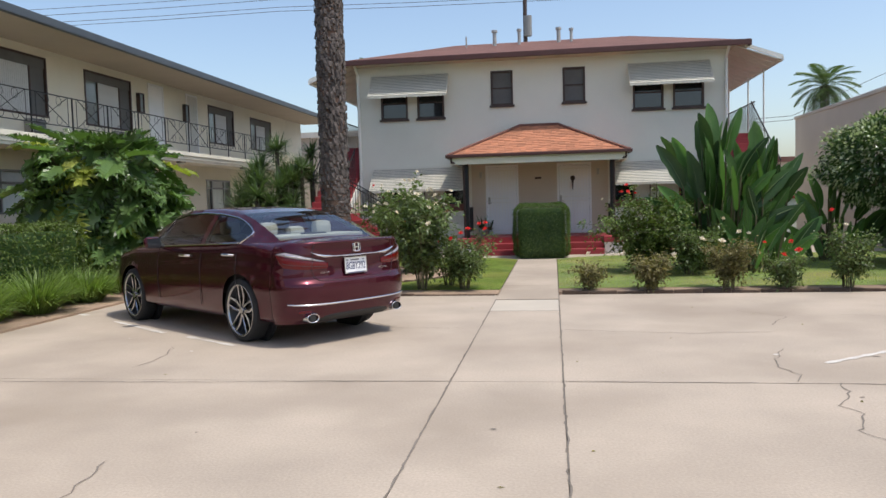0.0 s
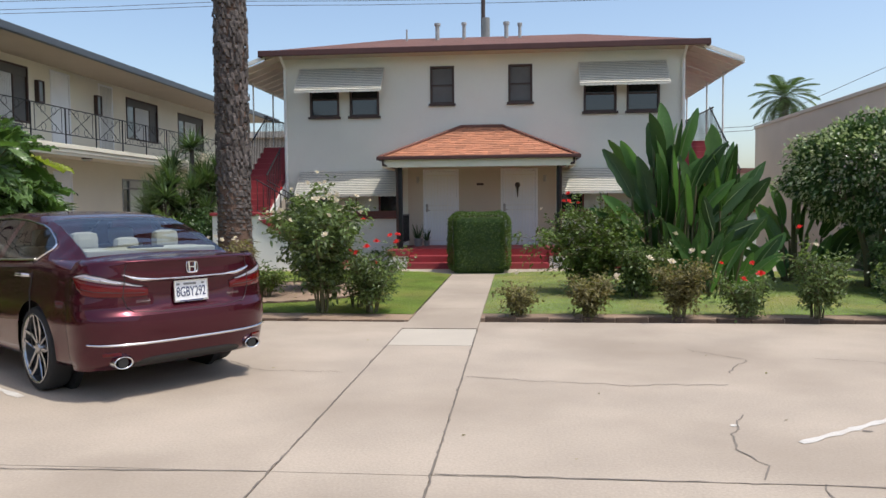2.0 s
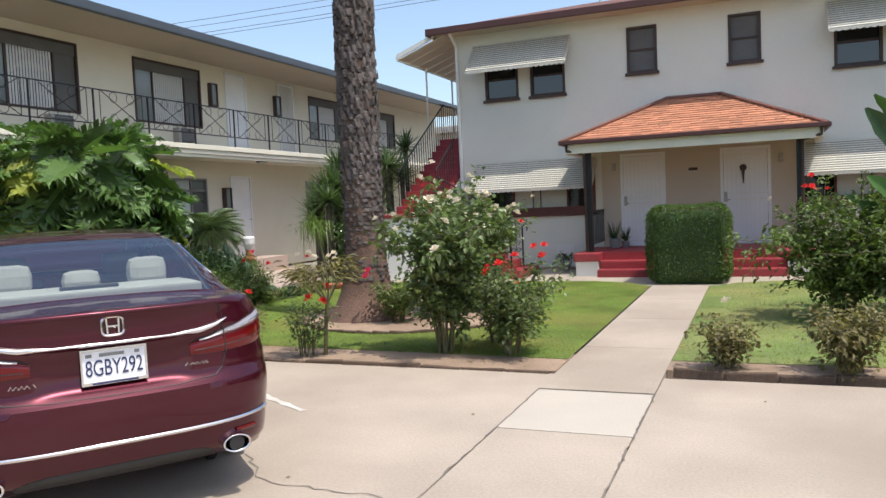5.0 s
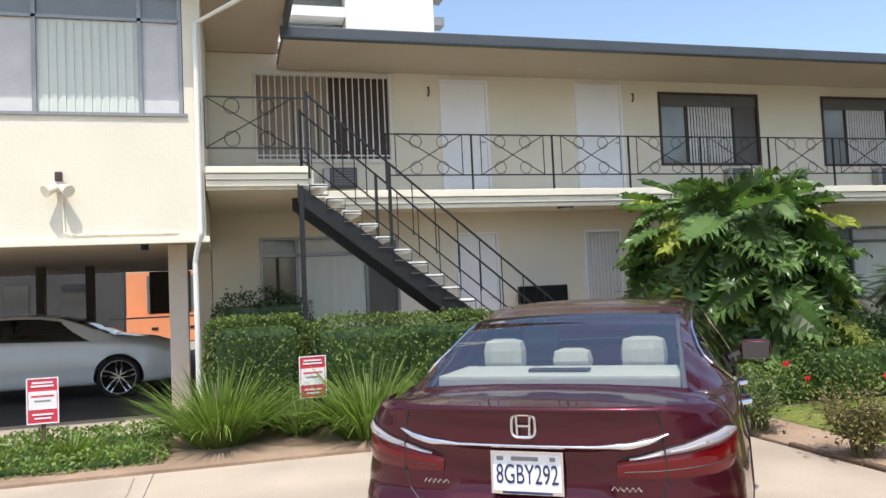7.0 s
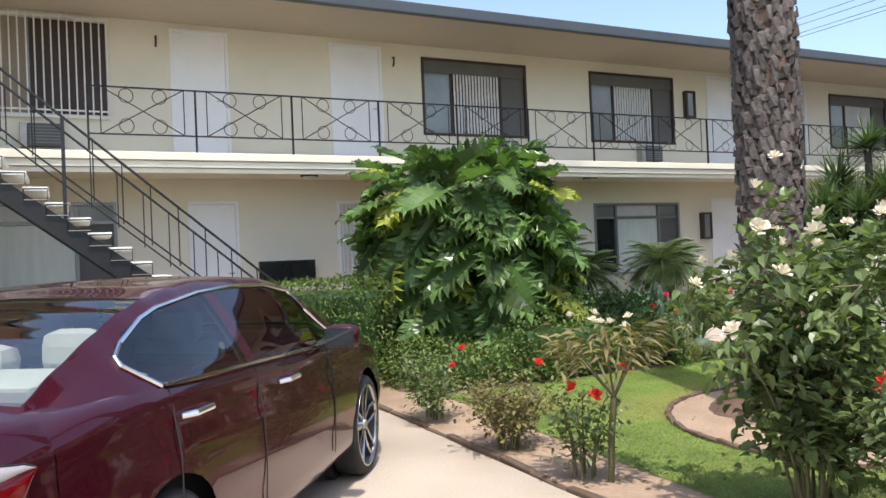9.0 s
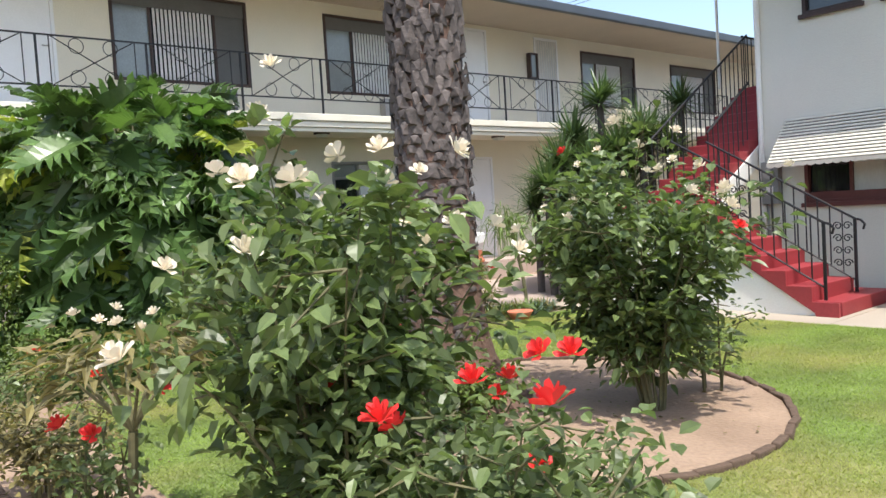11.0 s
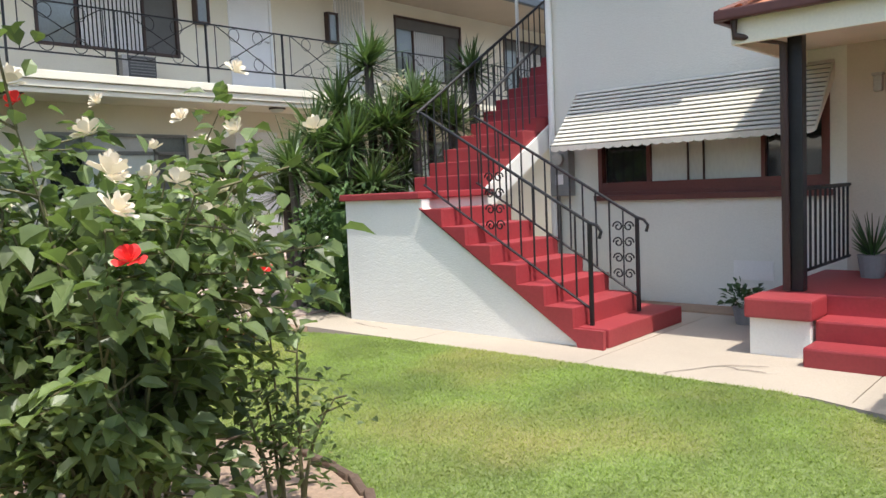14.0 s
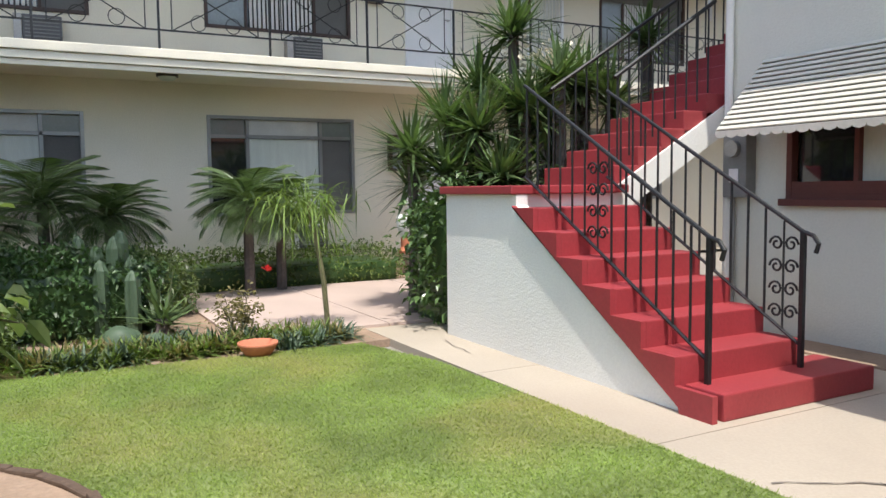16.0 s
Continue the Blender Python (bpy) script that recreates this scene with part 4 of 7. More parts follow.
def gallery_window(y0, y1, z0, z1, style):
    w = thing("window", {"blinds": "dark-screened window with pale vertical blinds", "bars": "window behind white security bars with AC below", "grey": "grey aluminium window with pale curtain"}[style], "window", kind="structure")
    fr = M_BROWN if style == "blinds" else (M_ALU if style == "grey" else M_WHITE_METAL)
    fw, x0, x1 = 0.05, WX - 0.10, WX + 0.02
    bm = B()
    box(bm, x0, x1, y0, y0 + fw, z0, z1, 0.006)
    box(bm, x0, x1, y1 - fw, y1, z0, z1, 0.006)
    box(bm, x0, x1, y0 + fw, y1 - fw, z1 - fw, z1, 0.006)
    box(bm, x0, x1, y0 + fw, y1 - fw, z0, z0 + fw, 0.006)
    part("window_frame", bm, fr, w)
    L = y1 - y0
    if style == "blinds":
        for a, b in ((y0 + fw, y0 + 0.27 * L), (y1 - 0.26 * L, y1 - fw)):
            # The left panel's lighter grey has the sky's reflection painted in.
            boxed("screen", WX - 0.05, WX - 0.04, a, b, z0 + fw, z1 - fw, M_GLASS_G if a < y0 + 0.3 else M_SCREEN, w, "dark insect screen, left one greyed for sky reflection")
            boxed("sash", WX - 0.055, WX - 0.01, (b if a < y0 + 0.3 else a) - 0.02, (b if a < y0 + 0.3 else a) + 0.02, z0 + fw, z1 - fw, fr, w)
        boxed("pane", WX - 0.075, WX - 0.07, y0 + 0.27 * L + 0.02, y1 - 0.26 * L - 0.02, z0 + fw, z1 - fw, M_GLASS_D, w)
        boxed("header_panel", WX - 0.018, WX - 0.008, y0 + fw, y1 - fw, z1 - 0.27, z1 - fw, M_SCREEN, w, "dark header panel")
        n = 15
        for i in range(n):
            yy = y0 + 0.29 * L + (i + 0.5) * L * 0.44 / n
            o = boxed("blind_slat", -0.004, 0.004, -0.020, 0.020, z0 + fw, z1 - fw - 0.02, M_BLIND, w) if i == 0 else again(o, "blind_slat", w, Matrix())
            o.matrix_basis = pose(WX - 0.035, yy, 0, 0, 0, -18)
    elif style == "bars":
        boxed("pane", WX - 0.08, WX - 0.07, y0 + fw, y0 + L * 0.52, z0 + fw, z1 - fw, M_DRAPE, w)
        boxed("pane", WX - 0.08, WX - 0.07, y0 + L * 0.52 + 0.04, y1 - fw, z0 + fw, z1 - fw, M_BROWN, w)
        boxed("sash", WX - 0.09, WX - 0.04, y0 + L * 0.52, y0 + L * 0.52 + 0.04, z0 + fw, z1 - fw, M_ALU, w)
        for i in range(22):
            o = part("security_bar", rod(B(), (0, 0, z0 - 0.02), (0, 0, z1 + 0.02), 0.011, seg=6), M_WHITE_METAL, w) if i == 0 else again(o, "security_bar", w, Matrix())
            o.matrix_basis = pose(WX + 0.06, y0 + 0.03 + i * (L - 0.06) / 21, 0)
        for z in (z0, z0 + 0.1, z1 - 0.03):
            boxed("bar_rail", WX + 0.05, WX + 0.07, y0, y1, z - 0.012, z + 0.012, M_WHITE_METAL, w)
    else:
        zt = z1 - 0.30
        boxed("transom_bar", WX - 0.09, WX - 0.02, y0 + fw, y1 - fw, zt - 0.025, zt + 0.025, fr, w)
        for a, b, g in ((0.0, 0.26, M_GLASS_D), (0.26, 0.76, M_CURTAIN), (0.76, 1.0, M_SCREEN)):
            boxed("pane", WX - 0.075, WX - 0.065, y0 + a * L + 0.03, y0 + b * L - 0.03, z0 + fw, zt - 0.03, g, w)
            boxed("pane", WX - 0.075, WX - 0.065, y0 + a * L + 0.03, y0 + b * L - 0.03, zt + 0.03, z1 - fw, M_BLIND if 0 < a < .5 else M_GLASS_G, w)
            if b < 1:
                boxed("mullion", WX - 0.09, WX - 0.02, y0 + b * L - 0.025, y0 + b * L + 0.025, z0 + fw, z1 - fw, fr, w)
    return w


for i, h in enumerate(UPW):
    gallery_window(*h, "bars" if i == 0 else "blinds")
for h in LOWW:
    gallery_window(*h, "grey")


def wing_door(y0, y1, z0, z1, barred=False):
    d = thing("door", "white barred security door" if barred else "plain white door in the cream wall", "door", kind="structure")
    bm = B()
    box(bm, WX - 0.08, WX + 0.03, y0, y0 + 0.05, z0, z1, 0.006)
    box(bm, WX - 0.08, WX + 0.03, y1 - 0.05, y1, z0, z1, 0.006)
    box(bm, WX - 0.08, WX + 0.03, y0 + 0.05, y1 - 0.05, z1 - 0.05, z1, 0.006)
    part("door_frame", bm, M_WHITE, d)
    boxed("door_leaf", WX - 0.05, WX + 0.0, y0 + 0.053, y1 - 0.053, z0 + 0.01, z1 - 0.053, M_BLIND if barred else M_WHITE, d)
    for i in range(9 if barred else 0):
        o = part("grille_bar", rod(B(), (0, 0, z0 + 0.05), (0, 0, z1 - 0.06), 0.010, seg=6), M_WHITE_METAL, d) if i == 0 else again(o, "grille_bar", d, Matrix())
        o.matrix_basis = pose(WX + 0.014, y0 + 0.09 + i * (y1 - y0 - 0.18) / 8, 0)
    part("door_handle", pipe(B(), [(WX, y1 - 0.1, z0 + 1.0), (WX + 0.06, y1 - 0.1, z0 + 1.0), (WX + 0.06, y1 - 0.2, z0 + 1.0)], 0.011), M_GALV, d)


for i, (a, b) in enumerate(UPD):
    wing_door(a, b, 3.15, 5.27, i == 3)
for i, (a, b) in enumerate(LOWD):
    wing_door(a, b, 0.38, 2.54, i == 1)
boxed("doorstep", WX + 0.003, WX + 0.9, 25.6, 27.0, 0.0, 0.36, M_PINK, kind="structure")
for y, z in ((25.17, 4.30), (25.50, 1.65), (28.0, 4.3)):
    e = thing("extinguisher_box", "small dark glazed cabinet on the gallery wall", "cabinet")
    bm = B()
    box(bm, WX + 0.002, WX + 0.12, y, y + 0.04, z, z + 0.58)
    box(bm, WX + 0.002, WX + 0.12, y + 0.22, y + 0.26, z, z + 0.58)
    box(bm, WX + 0.002, WX + 0.12, y + 0.04, y + 0.22, z + 0.54, z + 0.58)
    box(bm, WX + 0.002, WX + 0.12, y + 0.04, y + 0.22, z, z + 0.04)
    part("case", bm, M_BROWN, e)
    boxed("pane", WX + 0.085, WX + 0.09, y + 0.04, y + 0.22, z + 0.04, z + 0.54, M_GLASS_G, e)
for y, z in ((12.55, 3.35), (23.92, 3.32), (23.93, 0.47), (20.35, 3.32)):
    a = thing("air_conditioner", "dark grey window air conditioner in the wall", "air conditioner")
    boxed("case", WX + 0.003, WX + 0.17, y, y + 0.46, z, z + 0.33, M_AC, a, bev=0.012)
    boxed("side_cover", WX + 0.003, WX + 0.18, y - 0.10, y - 0.005, z - 0.02, z + 0.33, M_WHITE_METAL if z < 1 else M_GALV, a, bev=0.008)
    for i in range(6):
        o = boxed("louvre", WX + 0.171, WX + 0.182, y + 0.03, y + 0.43, -0.008, 0.008, M_METER, a) if i == 0 else again(o, "louvre", a, Matrix())
        o.matrix_basis = pose(0, 0, z + 0.05 + i * 0.046)
boxed("wall_vent", WX + 0.002, WX + 0.015, 24.42, 24.70, 0.36, 0.47, M_AC, wing, "dark louvred wall vent")
for y, z in ((14.35, 5.02), (18.35, 5.0), (18.1, 1.95)):
    part("wall_bracket", pipe(B(), [(WX, y, z + 0.1), (WX + 0.05, y, z + 0.1), (WX + 0.05, y, z), (WX, y, z - 0.05)], 0.016), M_BROWN, wing, "small dark wall fitting")
for y in (16.5, 22.0, 26.2, 31.0):
    c = thing("ceiling_light", "small round flush light under the gallery", "ceiling light")
    part("base", rod(B(), (-11.2, y, 2.86), (-11.2, y, 2.898), 0.14, seg=18), M_BROWN, c)
    part("glass", rod(B(), (-11.2, y, 2.82), (-11.2, y, 2.86), 0.09, 0.12, 18), M_CURTAIN, c)

# gallery railing: posts, rails, and cross panels with rings
rail = thing("gallery_railing", "thin black iron railing with crossed bars and rings", "railing")
RX, P0, STEP = -10.88, 13.32, 1.425
posts = [P0 + i * STEP for i in range(16)]


def panel_mesh(w, h):
    bm = B()
    for yy in (-w / 2, w / 2):
        rod(bm, (0, yy, 0), (0, yy, h), 0.008, seg=5)
    rod(bm, (0, -w / 2, 0), (0, w / 2, h), 0.008, seg=5)
    rod(bm, (0.012, w / 2, 0), (0.012, -w / 2, h), 0.008, seg=5)
    for yy, zz in ((-0.22, h * 0.82), (0.22, h * 0.82), (-0.22, h * 0.18), (0.22, h * 0.18)):
        pipe(bm, [(0.006, yy + 0.095 * math.cos(t), zz + 0.10 * math.sin(t)) for t in [i * math.tau / 14 for i in range(15)]], 0.006, 4)
    return bm


for i, y in enumerate(posts):
    o = part("post", box(B(), -0.014, 0.014, -0.014, 0.014, 2.98, 4.07, 0.003), M_BLACK, rail) if i == 0 else again(o, "post", rail, Matrix())
    o.matrix_basis = pose(RX, y, 0)
    if i < len(posts) - 1:
        q = part("cross_panel", panel_mesh(STEP - 0.32, 0.66), M_BLACK, rail) if i == 0 else again(q, "cross_panel", rail, Matrix())
        q.matrix_basis = pose(RX, y + STEP / 2, 3.40)
for z in (3.40, 4.06):
    part("rail", box(B(), RX - 0.012, RX + 0.012, P0, posts[-1], z - 0.010, z + 0.010), M_BLACK, rail)
    part("rail", box(B(), -9.13, -9.106, 10.66, 11.9, z + 0.08, z + 0.10), M_BLACK, rail)
q = again(q, "cross_panel", rail, pose(-9.12, 11.2, 3.49))

# ---- iron stair to the gallery ----
stair = thing("metal_stair", "black steel stair with pale treads and iron rails", "stairs")
sa, sb_, n = Vector((-9.14, 11.92, 3.14)), Vector((-9.14, 15.62, 0.10)), 17
for x in (-9.16, -10.12):
    d = (sb_ - sa).normalized()
    poly = [(11.78, 3.03), (11.78, 2.79), (15.32, 0.012), (15.62, 0.012), (15.62, 0.13)]
    part("stringer", prism(B(), poly, "x", x - 0.025, x + 0.025), M_BLACK, stair, "black channel stringer")
for i in range(n):
    f = (i + 0.6) / n
    y, z = sa.y + (sb_.y - sa.y) * f, sa.z + (sb_.z - sa.z) * f
    o = boxed("tread", -10.09, -9.19, -0.13, 0.13, -0.05, 0.0, M_WHITE_STUCCO, stair, "pale concrete tread", bev=0.008) if i == 0 else again(o, "tread", stair, Matrix())
    o.matrix_basis = pose(0, y, z)
    b = part("tread_bracket", pipe(B(), [(-9.115, -0.12, -0.03), (-9.115, 0.12, -0.03), (-9.115, 0.12, -0.16), (-9.115, -0.12, -0.16), (-9.115, -0.12, -0.03)], 0.010, 5), M_BLACK, stair) if i == 0 else again(b, "tread_bracket", stair, Matrix())
    b.matrix_basis = pose(0, y, z)
for x in (-9.14, -10.12):
    part("handrail", pipe(B(), [(x, 11.92, 4.22), (x, 15.62, 1.06), (x, 15.66, 0.2)], 0.016, 7), M_BLACK, stair)
    part("mid_rail", pipe(B(), [(x, 11.95, 3.50), (x, 15.62, 0.42)], 0.011, 6), M_BLACK, stair)
    for i in range(12):
        f = (i + 0.5) / 12
        b = part("baluster", rod(B(), (0, 0, -0.72), (0, 0, 0.0), 0.008, seg=5), M_BLACK, stair) if i == 0 else again(b, "baluster", stair, Matrix())
        b.matrix_basis = pose(x, 11.92 + 3.7 * f, 4.22 - 3.16 * f)
    for y, z0, z1 in ((11.93, 3.1, 4.24), (13.0, 2.1, 3.3)):
        part("newel_post", box(B(), x - 0.02, x + 0.02, y - 0.02, y + 0.02, z0, z1), M_BLACK, stair)
part("support_post", box(B(), -9.16, -9.10, 11.79, 11.85, 0.0, 3.0), M_BLACK, stair)
tv = thing("dark_panel", "black glossy flat panel mounted on the cream wall", "panel")
boxed("panel", -11.80, -11.72, 15.77, 16.70, 1.12, 1.55, M_GLASS_D, tv, bev=0.01)
boxed("bracket", WX + .003, -11.801, 15.9, 16.0, 1.2, 1.46, M_BLACK, tv)
boxed("bracket", WX + .003, -11.801, 16.5, 16.6, 1.2, 1.46, M_BLACK, tv)
boxed("ledge", WX + .003, -11.70, 15.80, 16.66, 1.06, 1.115, M_WHITE, tv, "white ledge below the panel")

# ---- carport block with the glazed upper room ----
GX, GY = -9.21, 10.62
cp = thing("carport_block", "cream stucco room raised over an open carport", "building")
gw = [(5.2, 10.40, 3.92, 5.62)]
part("front_wall", wall_with_holes("x", GX, 0.2, 1.0, GY, 2.34, 5.7, gw), M_CREAM, cp, "sunlit cream stucco")
boxed("side_wall", -11.95, GX - 0.203, GY - 0.2, GY - 0.002, 2.34, 5.7, M_CREAM, cp)
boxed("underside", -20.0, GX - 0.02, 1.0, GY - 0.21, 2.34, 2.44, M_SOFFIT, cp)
boxed("base_trim", GX + 0.002, GX + 0.05, 1.0, GY + 0.05, 2.30, 2.38, M_CREAM_TRIM, cp, bev=0.01)
boxed("far_wall", -20.2, -20.0, 1.0, GY, 2.4, 5.7, M_CREAM, cp)
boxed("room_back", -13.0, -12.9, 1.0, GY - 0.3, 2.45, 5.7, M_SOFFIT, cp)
for x, y in ((-10.25, 10.10), (-16.0, 7.2), (-16.0, 8.1)):
    boxed("column", x - 0.02, x + 0.26, y, y + 0.24 if x > -11 else y + 0.14, 0.0, 2.338, M_TAN if x > -11 else M_BROWN, cp, bev=0.01)
boxed("apron", -10.4, -8.92, 1.0, 10.3, -0.1, 0.034, M_CONC_L, cp, "pale concrete apron")
boxed("carport_floor", -24.0, -10.405, 1.0, 10.3, -0.1, 0.03, M_ASPHALT, cp, "dark asphalt floor")
cw = thing("window", "tall aluminium window with pale vertical drapes", "window", kind="structure")
for y in (5.2, 6.55, 7.6, 8.65, 9.86, 10.34):
    boxed("mullion", GX - 0.1, GX - 0.02, y, y + 0.05, 3.92, 5.62, M_ALU, cw)
boxed("window_sill", GX - 0.10, GX + 0.03, 5.15, 10.44, 3.90, 3.94, M_ALU, cw)
boxed("transom_bar", GX - 0.1, GX - 0.02, 5.2, 10.36, 5.12, 5.16, M_ALU, cw)
for a, b, g in ((5.25, 6.55, M_CURTAIN), (6.6, 7.6, M_CURTAIN), (7.65, 8.65, M_BLIND), (8.70, 9.86, M_CURTAIN), (9.91, 10.34, M_BLIND)):
    boxed("pane", GX - 0.075, GX - 0.065, a, b, 3.95, 5.12, g, cw)
    boxed("pane", GX - 0.075, GX - 0.065, a, b, 5.16, 5.6, M_GLASS_G, cw)
for i in range(11):
    o = boxed("drape_fold", GX - 0.064, GX - 0.052, -0.03, 0.03, 3.96, 5.1, M_CURTAIN, cw) if i == 0 else again(o, "drape_fold", cw, Matrix())
    o.matrix_basis = pose(0, 8.8 + i * 0.098, 0)
part("downpipe", pipe(B(), [(-8.72, 11.5, 5.52), (GX + 0.06, 10.56, 5.10), (GX + 0.06, 10.56, 2.40), (GX - 0.02, 10.5, 2.18), (GX - 0.06, 10.48, 2.05), (GX - 0.06, 10.48, 0.05)], 0.035, 8), M_WHITE_STUCCO, cp, "cream downpipe")
fl = thing("flood_light", "twin-head security light with conduit on the wall", "flood light")
boxed("junction_box", GX + 0.002, GX + 0.07, 8.90, 9.0, 2.95, 3.08, M_WHITE_METAL, fl, bev=0.01)
boxed("sensor", GX + 0.05, GX + 0.12, 8.91, 8.99, 3.08, 3.19, M_BROWN, fl, bev=0.01)
for s in (-1, 1):
    part("lamp_head", rod(B(), (GX + 0.06, 8.95, 3.02), (GX + 0.20, 8.95 + s * 0.13, 2.94), 0.03, 0.075, 12), M_CREAM_TRIM, fl)
part("conduit", pipe(B(), [(GX + 0.015, 8.97, 2.95), (GX + 0.015, 8.99, 2.46), (GX + 0.015, 9.05, 2.43), (GX + 0.015, 10.3, 2.43)], 0.013), M_CREAM_TRIM, fl)
pl = thing("carport_light", "small dark ceiling lamp under the carport", "ceiling light")
part("lamp", rod(B(), (-9.6, 9.85, 2.25), (-9.6, 9.85, 2.345), 0.05, seg=12), M_BLACK, pl)

# things seen under and past the carport
ob_ = thing("orange_building", "orange stucco building across the side street", "building")
boxed("wall", -31.0, -30.7, 7.0, 14.0, 0.0, 2.7, M_ORANGE, ob_)
boxed("plinth", -30.69, -30.55, 7.0, 14.0, 0.0, 1.05, M_ORANGE, ob_)
boxed("opening", -30.69, -30.66, 7.75, 13.0, 1.1, 2.55, M_SCREEN, ob_, "dark window band")
for y in (7.9, 8.6, 9.3):
    boxed("vent", -30.549, -30.53, y, y + 0.25, 0.45, 0.56, M_BLACK, ob_)
cab = thing("storage_cabinet", "dark storage cabinet hung under the carport roof", "cabinet")
boxed("body", -20.75, -20.0, 8.88, 9.86, 1.26, 2.336, M_BROWN, cab, bev=.015)
for y in (8.90, 9.375):
    dr = boxed("door", -19.998, -19.975, y, y + .465, 1.28, 2.32, M_BROWN, cab, bev=.006)
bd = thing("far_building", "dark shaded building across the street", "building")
# The wall colour carries the shade: near black although the sun reaches it.
boxed("wall", -34.0, -33.0, -14.0, 6.6, 0.0, 6.0, mat("shade_darkened_stucco", (0.045, 0.045, 0.043), 0.9, 0.3, 0.6, 20), bd)
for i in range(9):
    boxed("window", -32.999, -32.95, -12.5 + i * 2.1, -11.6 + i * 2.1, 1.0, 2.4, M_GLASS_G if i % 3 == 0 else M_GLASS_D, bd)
part("fence_rail", pipe(B(), [(-28, 6.8, 1.0), (-28, 14, 1.0)], 0.03), M_BLACK, bd)

tower = thing("apartment_tower", "distant white high-rise with stacked balconies", "apartment tower")
boxed("core", -100.0, -80.0, 23.6, 33.5, 0.0, 52.0, M_TOWER, tower)
boxed("balcony_wing", -100.0, -82.0, 12.0, 23.58, 0.0, 52.0, M_GLASS_G, tower)
for k in range(17):
    o = boxed("balcony", -82.0, -79.5, 12.0, 23.5, 0.0, 1.1, M_TOWER, tower) if k == 0 else again(o, "balcony", tower, Matrix())
    o.matrix_basis = pose(0, 0, 1.5 + k * 2.95)
    w = boxed("balcony", -81.5, -79.6, 33.52, 34.6, 0.0, 0.9, M_GLASS_G, tower) if k == 0 else again(w, "balcony", tower, Matrix())
    w.matrix_basis = pose(0, 0, 1.2 + k * 2.95)

nb_w = thing("neighbour_building", "plain tan stucco building beyond the garden", "building")
boxed("wall", 9.0, 18.0, 14.0, 34.3, 0.0, 4.12, M_TAN, nb_w)
boxed("parapet", 8.96, 18.04, 13.96, 34.34, 4.121, 4.22, M_TAN, nb_w, bev=0.01)
back = thing("rear_building", "low tan building behind the house", "building")
boxed("wall", 5.5, 24.0, 46.0, 54.0, 0.0, 3.0, M_TAN, back)
boxed("roof", 5.2, 24.3, 45.7, 54.3, 3.0, 3.25, M_ROOF, back)
back2 = thing("rear_building", "pale low building behind the wing", "building")
boxed("wall", -30.0, -7.2, 44.0, 54.0, 0.0, 5.0, M_TAN, back2)
boxed("roof", -30.3, -6.9, 43.7, 54.3, 5.0, 5.3, M_CANOPY, back2)
street = thing("street_house", "plain cream building across the street", "building")
boxed("wall", -40.0, 40.0, -34.0, -30.0, 0.0, 6.0, M_CREAM, street)
boxed("roof", -41.0, 41.0, -35.0, -29.5, 6.0, 6.3, M_ROOF, street)
for i in range(12):
    boxed("window", -36 + i * 6.0, -33.5 + i * 6.0, -29.99, -29.94, 1.2, 2.8, M_GLASS_D, street)

pole = thing("utility_pole", "wooden utility pole with dark transformer", "utility pole")
part("pole", rod(B(), (-1.7, 60, 0), (-1.7, 60, 17.5), 0.2, 0.14, 10), M_BROWN, pole)
part("cross_arm", box(B(), -2.1, -1.3, 59.95, 60.05, 16.6, 16.7), M_BROWN, pole)
part("transformer", rod(B(), (-1.5, 59.7, 13.0), (-1.5, 59.7, 14.4), 0.28, seg=14), M_METER, pole)
for k, (z, za) in enumerate(((15.5, 16.6), (15.9, 17.1), (16.6, 17.9), (17.2, 18.6))):
    pts = [(-70 + i * 10, 60 + k * 0.4, z + 1.4 * ((-1.7 - (-70 + i * 10)) / 68.0) * 0.55 + 0.0006 * (abs((i * 10 - 70) % 40 - 20) - 20) ** 2) for i in range(15)]
    part("wire", pipe(B(), pts, 0.022, 4), M_WIRE, pole)
for k, (z0, z1) in enumerate(((5.0, 8.3), (4.8, 7.4))):
    part("wire", pipe(B(), [(6.5, 45, z0), (12, 45, z0 + 0.25), (19, 45, z1), (26, 45, z1 + 3.4)], 0.014, 4), M_WIRE, back)

# red and white parking signs on stakes
for y, z, yaw in ((8.97, 0.36, 0), (11.78, 0.40, 4)):
    sg = thing("parking_sign", "small red and white parking notice on a stake", "sign", pose(-8.02, y, 0, 0, 0, 90 + yaw), "parking signs")
    boxed("board", -0.155, 0.155, 0.0, 0.012, z, z + 0.48, M_SIGN_R, sg, bev=0.003)
    boxed("white_field", -0.135, 0.135, -0.004, -0.001, z + 0.15, z + 0.34, M_SIGN_W, sg)
    bm = B()
    for x0, x1, z0, z1 in ((-0.155, 0.155, 0, 0.012), (-0.155, 0.155, 0.468, 0.48), (-0.155, -0.143, 0.012, 0.468), (0.143, 0.155, 0.012, 0.468)):
        box(bm, x0, x1, -0.006, -0.0005, z + z0, z + z1)
    part("border", bm, M_SIGN_W, sg)
    for k, (w, zz, mm) in enumerate(((0.10, 0.42, M_SIGN_W), (0.11, 0.385, M_SIGN_W), (0.11, 0.28, M_SIGN_R), (0.08, 0.23, M_METER), (0.10, 0.09, M_SIGN_W), (0.08, 0.05, M_SIGN_W))):
        boxed("text_bar", -w, w, -0.007, -0.0045, z + zz, z + zz + 0.018, mm, sg)
    boxed("stake", -0.02, 0.02, 0.013, 0.035, 0.0, z + 0.3, M_WOOD, sg)


# ---- maroon sedan ----


